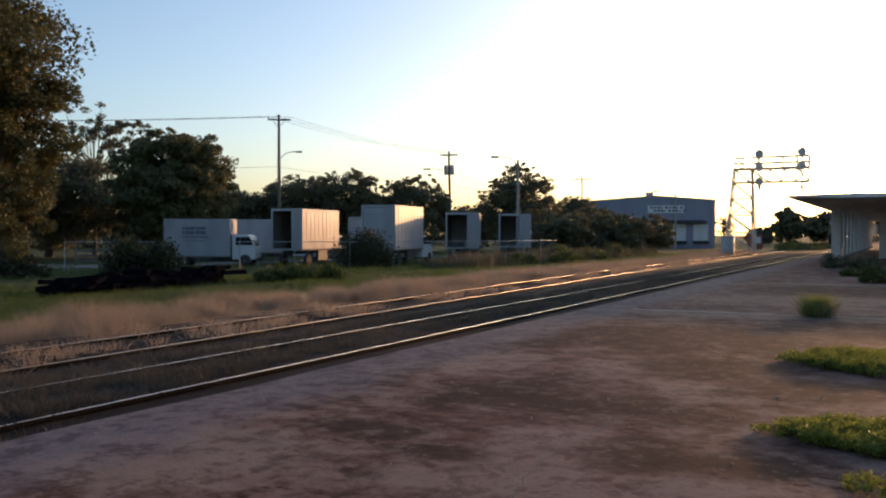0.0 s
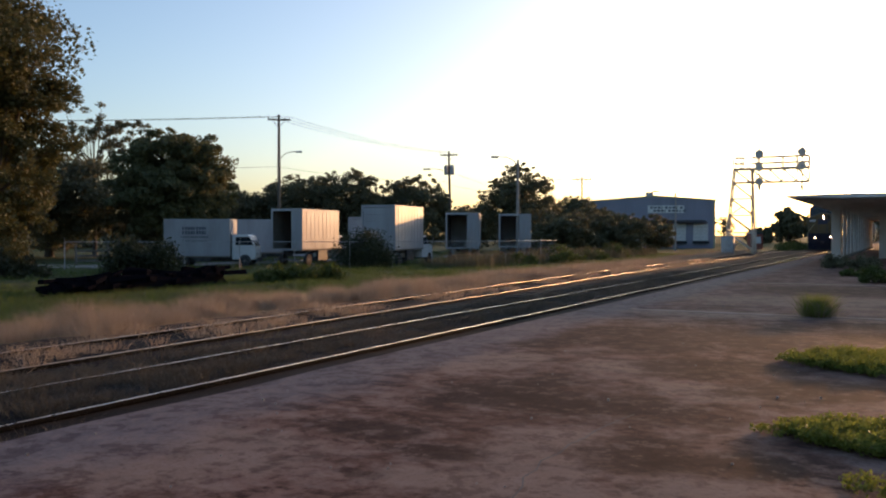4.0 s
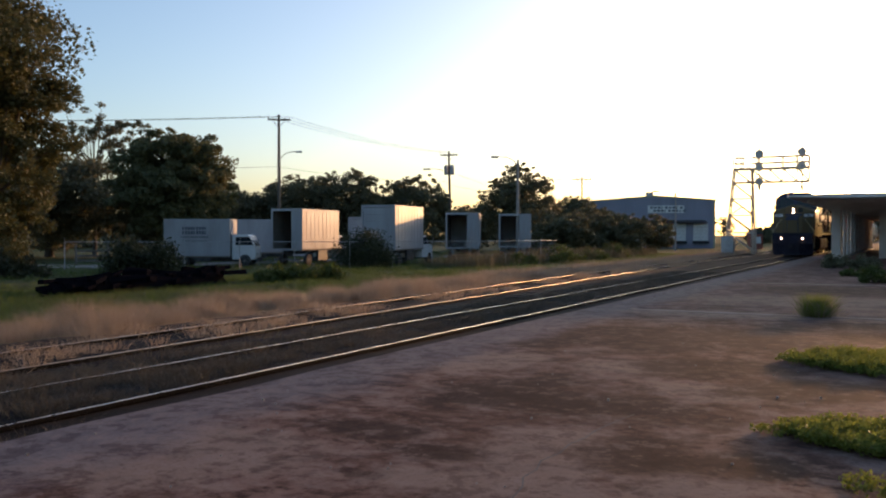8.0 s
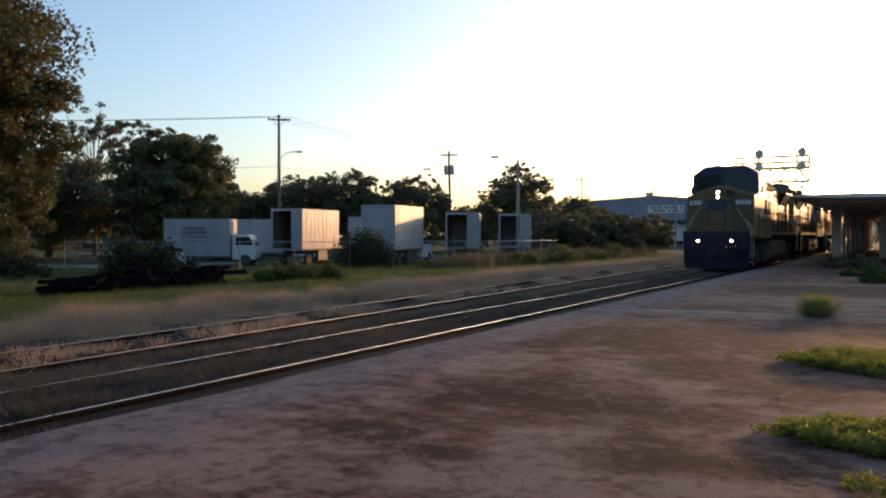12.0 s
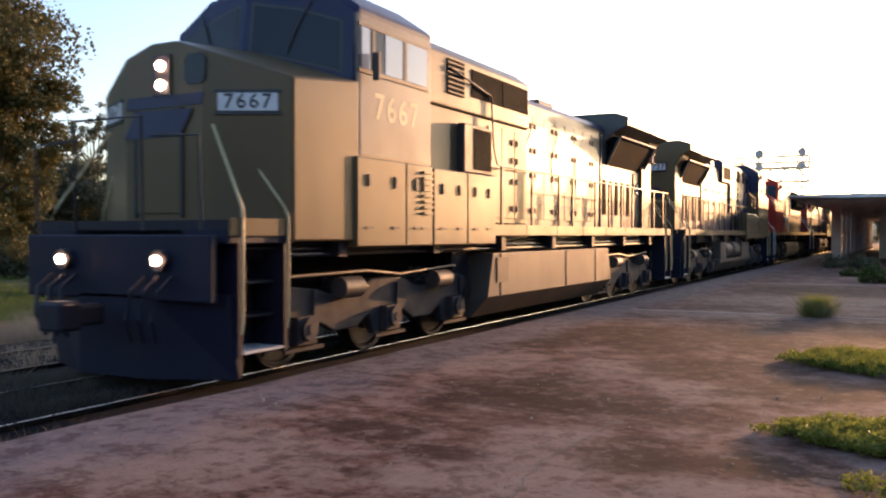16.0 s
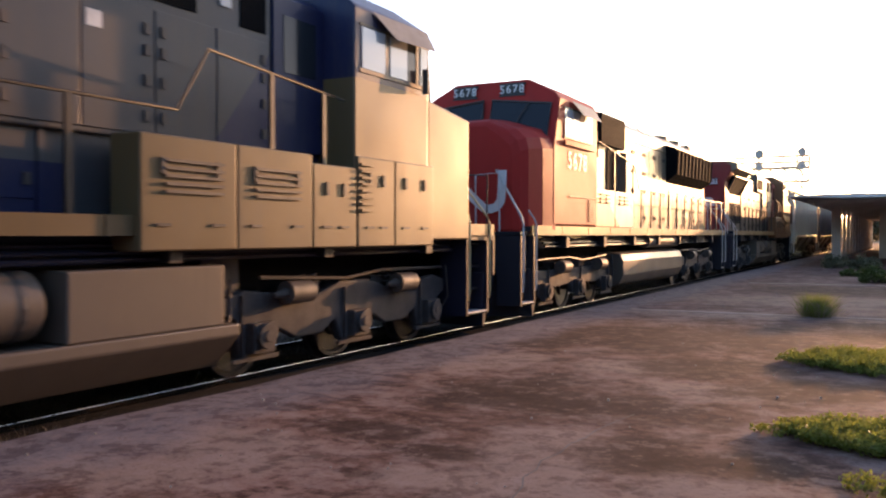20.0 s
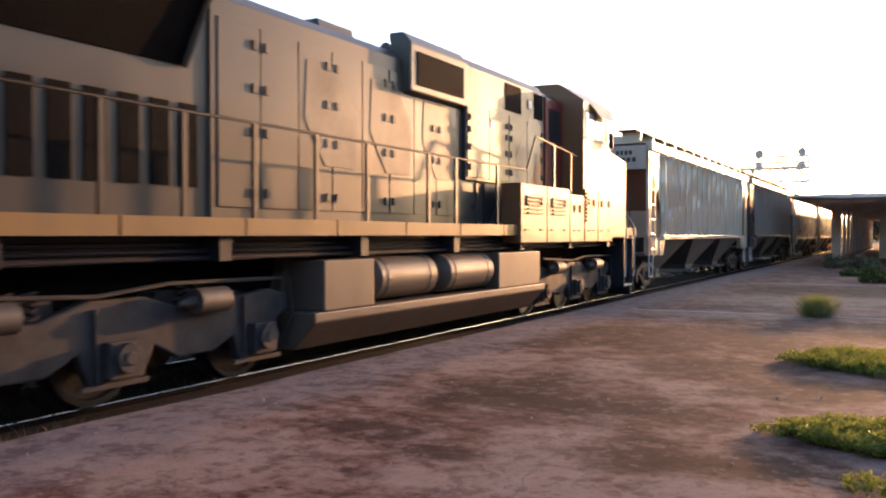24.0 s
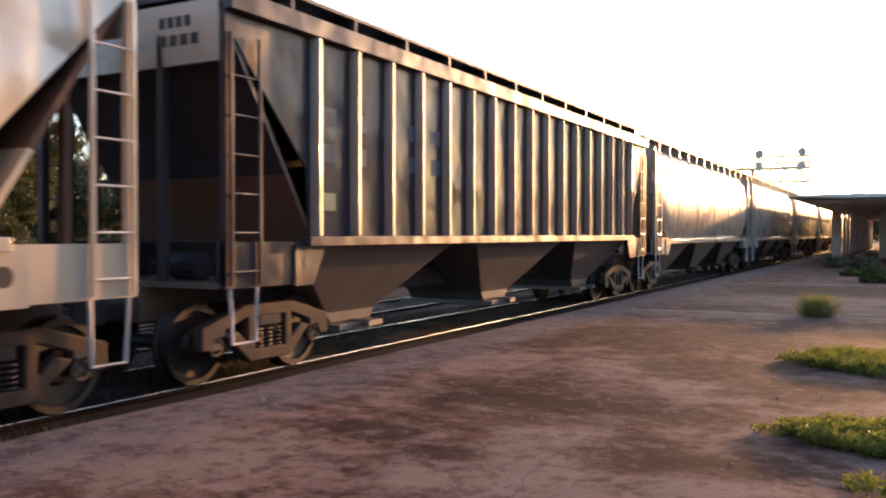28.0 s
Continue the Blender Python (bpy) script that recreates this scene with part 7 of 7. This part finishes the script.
def ladder(parent, x, y, z0, z1, w, axis, mat):
    """Two stiles with rungs; axis y or x gives the way the rungs run."""
    d = (lambda a: (x, y + a)) if axis == "y" else (lambda a: (x + a, y))
    l = part("ladder", Shape().box(d(0)[0] - 0.02, d(0)[0] + 0.02, d(0)[1] - 0.02, d(0)[1] + 0.02, z0, z1).box(d(w)[0] - 0.02, d(w)[0] + 0.02, d(w)[1] - 0.02, d(w)[1] + 0.02, z0, z1), mat, parent)
    n = int((z1 - z0) / 0.42)
    for i in range(n):
        z = z0 + 0.15 + 0.42 * i
        part("rung", Shape().cyl((*d(0), z), (*d(w), z), 0.013, 6), mat, l)


def hopper_ends(t, L, side, end, under):
    """Corner posts, ladders, platforms, slope sheets, steps and couplers at both ends."""
    for f, y in ((1, 0.0), (-1, L)):
        q = lambda c: y + f * c
        rng = lambda a, b: (min(q(a), q(b)), max(q(a), q(b)))
        for nm, ya, za, yb, zb, mt in (("slope_sheet", 0.66, 3.92, 1.645, 2.40, end), ("lower_slope_sheet", 1.645, 2.398, 2.15, 1.62, side if side != "hop_dark" else "hop_end")):
            part(nm, Shape().add([(-1.46, q(ya), za), (1.46, q(ya), za), (1.46, q(yb), zb), (-1.46, q(yb), zb), (-1.46, q(ya + 0.06), za + 0.02), (1.46, q(ya + 0.06), za + 0.02), (1.46, q(yb + 0.06), zb + 0.02), (-1.46, q(yb + 0.06), zb + 0.02)],
                                 [(0, 1, 2, 3), (4, 5, 6, 7), (0, 4, 7, 3), (1, 2, 6, 5), (0, 1, 5, 4), (3, 2, 6, 7)]), M[mt], t)
        tp = part("end_panel", Shape().box(-1.47, 1.47, *rng(0.60, 0.655), 3.55, 4.22), M["hop_pale"], t)
        for z, w in ((4.02, 0.5), (3.82, 0.62)):
            for i in range(4):
                part("mark_bar", Shape().box(0.55 + w * i / 4, 0.55 + w * (i + 0.7) / 4, *rng(0.594, 0.599), z - 0.06, z + 0.06), M["num_k"], tp)
        part("end_platform", Shape().box(-1.42, 1.42, *rng(0.55, 1.9), 1.12, 1.18), M[under], t)
        part("stub_sill", Shape().box(-0.32, 0.32, *rng(0.5, 3.2), 0.72, 1.118), M[under], t)
        part("coupler", Shape().box(-0.11, 0.11, *rng(0.0, 0.5), 0.74, 0.94).box(-0.18, 0.14, *rng(-0.02, 0.22), 0.70, 0.98), M["truckgrey"], t, bevel=0.03)
        part("brake_gear", Shape().box(-0.9, -0.45, *rng(0.9, 1.4), 1.19, 1.6) , M["frameblack"], t)
        part("brake_cylinder", Shape().cyl((0.5, q(0.9), 1.35), (0.9, q(0.9), 1.35), 0.16, 12), M["frameblack"], t)
        for k in (1, -1):
            part("corner_post", Shape().box(min(k * 1.42, k * 1.50), max(k * 1.42, k * 1.50), *rng(0.60, 0.70), 1.18, 4.1), M[side], t)
            part("inner_post", Shape().box(k * 0.55 - 0.05, k * 0.55 + 0.05, *rng(0.60, 0.68), 1.18, 3.9), M[end], t)
            part("end_sill", Shape().box(min(k * 1.36, k * 1.50), max(k * 1.36, k * 1.50), *rng(0.6, 2.1), 1.12, 1.62), M[side], t)
            part("jack_pad", Shape().prism([(q(1.75), 1.10), (q(2.1), 1.10), (q(2.35), 1.58), (q(1.75), 1.58)], "x", k * 1.502, k * 1.53), M[side], t)
            part("jack_hole", Shape().cyl((k * 1.53, q(1.98), 1.36), (k * 1.534, q(1.98), 1.36), 0.09, 12), M["num_k"], t)
            ladder(t, k * 1.53, q(0.66), 1.15, 3.85, f * 0.46, "y", M[side])
            part("foot_stirrup", Shape().tube([(k * 1.48, q(0.68), 1.14), (k * 1.48, q(0.72), 0.52), (k * 1.48, q(1.10), 0.52), (k * 1.48, q(1.12), 1.14)], 0.024, 5), M["railwhite"], t)
        freight_truck(t, q(1.78))


def ribbed_hopper(L, Y0, side, label, letters):
    """Three-bay covered hopper with outside posts."""
    t = empty("hopper_wagon", pose(TX, Y0, 0), label, "hopper wagon", "hopper wagons of the freight train")
    hopper_ends(t, L, side, "hop_end" if letters else "hop_dark", "hop_under")
    for k in (1, -1):
        sd = part("side_sheet", Shape().prism([(0.66, 4.12), (0.66, 3.92), (2.02, 2.50), (2.08, 1.62), (L - 2.08, 1.62), (L - 2.02, 2.50), (L - 0.66, 3.92), (L - 0.66, 4.12)], "x", k * 1.46, k * 1.48), M[side], t)
        part("top_chord", Shape().box(min(k * 1.40, k * 1.60), max(k * 1.40, k * 1.60), 0.60, L - 0.60, 4.08, 4.30), M[side], t, bevel=0.01)
        part("bottom_chord", Shape().box(min(k * 1.44, k * 1.60), max(k * 1.44, k * 1.60), 1.95, L - 1.95, 1.56, 1.68), M[side], t, bevel=0.01)
        n = 17
        for i in range(n):
            y = 2.18 + (L - 4.30) * i / (n - 1)
            # the unlettered wagon's posts take the sunlit-pale colour
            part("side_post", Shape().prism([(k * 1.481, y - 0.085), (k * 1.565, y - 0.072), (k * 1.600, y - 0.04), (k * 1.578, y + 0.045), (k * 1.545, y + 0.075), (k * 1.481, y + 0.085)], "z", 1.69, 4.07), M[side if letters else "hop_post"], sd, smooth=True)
        if letters:
            for i in range(3):
                y = (L - 3.45 - 0.69 * i) if k > 0 else (3.45 + 0.69 * i)
                part("side_letter", Shape().prism([(y - 0.22, 3.35), (y + 0.22, 3.35), (y + 0.22, 3.52), (y - 0.05, 3.56), (y - 0.05, 3.76), (y + 0.22, 3.80), (y + 0.22, 3.92), (y - 0.22, 3.92)], "x", k * 1.481, k * 1.485).box(min(k * 1.481, k * 1.485), max(k * 1.481, k * 1.485), y - 0.22, y + 0.22, 3.12, 3.24), M["letter_faint"], sd)
            part("data_panel", Shape().box(min(k * 1.481, k * 1.485), max(k * 1.481, k * 1.485), L - 4.3, L - 3.95, 1.95, 2.35), M["num_k"], sd)
        for r in range(2):
            for i in range(5):
                y = 2.5 + 0.69 * i
                part("mark_bar", Shape().box(min(k * 1.481, k * 1.485), max(k * 1.481, k * 1.485), y - 0.14, y + 0.14, 3.05 - 0.45 * r, 3.28 - 0.45 * r), M["letter_faint" if letters else "ink"], sd)
        part("tag_panel", Shape().box(min(k * 1.481, k * 1.486), max(k * 1.481, k * 1.486), 2.36, 2.62, 2.0, 2.22), M["num_y"], sd)
    part("roof_sheet", Shape().prism([(-1.48, 4.28), (1.48, 4.28), (0.55, 4.50), (-0.55, 4.50)], "y", 0.62, L - 0.62), M[side], t)
    for k in (1, -1):
        rb = part("running_board", Shape().box(min(k * 0.66, k * 1.24), max(k * 0.66, k * 1.24), 0.3, L - 0.3, 4.60, 4.64), M["darksteel"], t)
        for i in range(13):
            y = 0.7 + (L - 1.4) * i / 12
            part("board_bracket", Shape().box(min(k * 0.7, k * 1.25), max(k * 0.7, k * 1.25), y - 0.03, y + 0.03, 4.36, 4.598), M[side], rb)
    for i in range(4):
        part("hatch_cover", Shape().box(-0.4, 0.4, 1.6 + (L - 3.2) * i / 4, 1.5 + (L - 3.2) * (i + 1) / 4, 4.5, 4.62), M[side], t, bevel=0.02)
    for i in range(3):
        c = 3.95 + (L - 7.9) * i / 2
        h = 2.42
        rings = [[(-1.44, c - h + 0.3, 1.62), (1.44, c - h + 0.3, 1.62), (1.44, c + h - 0.3, 1.62), (-1.44, c + h - 0.3, 1.62)], [(-0.80, c - 0.62, 0.62), (0.80, c - 0.62, 0.62), (0.80, c + 0.62, 0.62), (-0.80, c + 0.62, 0.62)], [(-0.80, c - 0.5, 0.46), (0.80, c - 0.5, 0.46), (0.80, c + 0.5, 0.46), (-0.80, c + 0.5, 0.46)]]
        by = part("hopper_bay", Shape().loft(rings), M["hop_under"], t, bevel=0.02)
        part("outlet_gate", Shape().box(-1.0, 1.0, c - 0.55, c + 0.55, 0.38, 0.458).cyl((-1.15, c, 0.44), (1.15, c, 0.44), 0.05, 8), M["gate_grey"], by)
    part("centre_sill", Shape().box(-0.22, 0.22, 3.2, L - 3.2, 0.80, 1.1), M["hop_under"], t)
    VEHICLES.append((t, Y0, 0))
    return t


def round_hopper(L, Y0, label):
    """Covered hopper with smooth bulging sides."""
    t = empty("hopper_wagon", pose(TX, Y0, 0), label, "hopper wagon", "hopper wagons of the freight train")
    hopper_ends(t, L, "hop_pale", "hop_pale", "hop_under")
    prof = [(0, 4.42), (0.7, 4.40), (1.18, 4.22), (1.44, 3.85), (1.55, 3.2), (1.57, 2.5), (1.52, 1.9), (1.42, 1.55), (0, 1.5)]
    full = prof + [(-x, z) for x, z in reversed(prof[1:-1])]
    rings = []
    for y, k in ((0.72, 0.90), (1.3, 0.97), (2.4, 1.0), (L - 2.4, 1.0), (L - 1.3, 0.97), (L - 0.72, 0.90)):
        lo = 2.9 if k < 0.95 else (2.2 if k < 1 else 1.5)
        rings.append([(x * k, y, max(z, lo) if z < 4 else z) for x, z in full])
    sh = part("shell", Shape().loft(rings), M["hop_pale"], t, smooth=True)
    for k in (1, -1):
        part("side_sill", Shape().box(min(k * 1.36, k * 1.5), max(k * 1.36, k * 1.5), 1.9, L - 1.9, 1.42, 1.56), M["hop_pale"], t, bevel=0.01)
        rb = part("running_board", Shape().box(min(k * 0.66, k * 1.2), max(k * 0.66, k * 1.2), 0.3, L - 0.3, 4.52, 4.56), M["darksteel"], t)
        for i in range(13):
            y = 0.9 + (L - 1.8) * i / 12
            part("board_bracket", Shape().box(min(k * 0.7, k * 1.2), max(k * 0.7, k * 1.2), y - 0.03, y + 0.03, 4.22, 4.518), M["hop_pale"], rb)
        for i in range(5):
            y = 3.2 + (L - 6.4) * i / 4
            part("shell_seam", Shape().tube([(k * (x + 0.004), y, z) for x, z in prof[1:8]], 0.014, 4), M["hop_pale"], sh)
    for i in range(4):
        part("hatch_cover", Shape().box(-0.4, 0.4, 1.6 + (L - 3.2) * i / 4, 1.5 + (L - 3.2) * (i + 1) / 4, 4.40, 4.52), M["hop_pale"], t, bevel=0.02)
    for i in range(3):
        c = 3.95 + (L - 7.9) * i / 2
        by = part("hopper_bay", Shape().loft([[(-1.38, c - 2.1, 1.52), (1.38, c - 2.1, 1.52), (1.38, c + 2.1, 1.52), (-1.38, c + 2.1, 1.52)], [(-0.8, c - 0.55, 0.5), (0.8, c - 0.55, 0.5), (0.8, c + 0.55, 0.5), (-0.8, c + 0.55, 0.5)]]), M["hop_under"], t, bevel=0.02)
        part("outlet_gate", Shape().box(-1.0, 1.0, c - 0.5, c + 0.5, 0.4, 0.498), M["truckgrey"], by)
    VEHICLES.append((t, Y0, 0))
    return t


HL = 17.8
ribbed_hopper(HL, 93.43, "hop_grey", "pale grey ribbed covered hopper wagon with rust streaks", True)
ribbed_hopper(HL, 93.43 + HL, "hop_dark", "rusty grey ribbed covered hopper wagon, sheets coloured shade-dark, posts sunlit-pale", False)
for _i in range(6):
    round_hopper(HL, 93.43 + HL * (2 + _i), "cream covered hopper wagon with smooth bulging sides")


# ---- paving joints, cracks, gravel ----
M["strip"] = surf("paving_strip", (0.38, 0.29, 0.245), (0.22, 0.15, 0.125), 0.85, 0, 0.6, 1.5, 18, 0.3, spec=0.1)
for _y, _w in ((18.25, 0.30), (30.1, 0.35)):
    _j = Shape().box(-5.2 if _y < 20 else -4.6, 9, _y - _w / 2, _y + _w / 2, 0.06, 0.109)
    part("paving_strip", _j, M["strip"], platform, "pale concrete strip across the paving")
_cr = Shape()
_p = [(-2.10, 7.5), (-2.16, 7.1), (-2.20, 6.73), (-2.19, 6.45), (-2.23, 6.2), (-2.20, 5.9), (-2.24, 5.64), (-2.18, 5.4), (-2.19, 5.2), (-2.11, 5.0), (-2.05, 4.6)]
for (_a, _b), (_c, _d2) in zip(_p, _p[1:]):
    _cr.add([(_a - 0.005, _b, 0.118), (_a + 0.005, _b, 0.118), (_c + 0.005, _d2, 0.118), (_c - 0.005, _d2, 0.118)], [(0, 1, 2, 3)])
part("crack", _cr, M["brakecyl"], platform, "dark crack in the paving")
_r = np.random.default_rng(9)
_st = Shape()
for _ in range(160):
    _x, _y = -6 + 7.5 * _r.random(), 3.2 + 24 * _r.random() ** 1.6
    _k = 0.003 + 0.007 * _r.random() ** 3
    _st.box(_x - _k, _x + _k * 1.2, _y - _k, _y + _k, 0.10, 0.112 + _k)
tagged(part("gravel", _st, M["concrete"]), "loose gravel scattered over the paving", "gravel", kind="stuff")


# ---- motion ----
def motions():
    ts = [0.5 * i for i in range(57)]
    for ob, y0, turn in VEHICLES:
        walk(ob, [(t, pose(TX, y0 - S(t), 0, 0, 0, turn)) for t in ts])
    fine = [i / 15 for i in range(421)]
    for ob, y, r, sign in WHEELSETS:
        walk(ob, [(t, pose(0, y, r, sign * math.degrees(S(t) / r) % 360)) for t in fine])
    road = [(-72.0, 22.5), (-60.0, 27.6), (-50.0, 33.4), (-45.2, 38.6), (-44.0, 47.0), (-43.0, 60.0), (-40.0, 76.0)]
    seg = [0]
    for (xa, ya), (xb, yb) in zip(road, road[1:]):
        seg.append(seg[-1] + math.hypot(xb - xa, yb - ya))
    for (ob, whs), t0 in zip(CARS, (9.48, 11.22)):
        def at(s):
            s = min(max(s, 0.02), seg[-1] - 0.02)
            f = lambda u: (float(np.interp(u, seg, [p[0] for p in road])), float(np.interp(u, seg, [p[1] for p in road])))
            (xa, ya), (xb, yb) = f(max(s - 2.2, 0)), f(min(s + 2.2, seg[-1]))
            return pose(*f(s), -0.47, 0, 0, math.degrees(math.atan2(-(xb - xa), yb - ya)))
        dist = lambda t: 29.5 + 9.3 * (t - t0)
        rows = [(0, at(0))] + [(t0 - 2.8 + 0.2 * i, at(dist(t0 - 2.8 + 0.2 * i))) for i in range(40)] + [(28, at(1e9))]
        walk(ob, rows)
        a, b = t0 - 2.8, t0 + 5.0
        for w, p in whs:
            walk(w, [(0, pose(*p, 0))] + [(a + i / 30, pose(*p, -math.degrees(9.3 * i / 30 / 0.32) % 360)) for i in range(234)] + [(28, pose(*p, -math.degrees(9.3 * 233 / 30 / 0.32) % 360))])


motions()
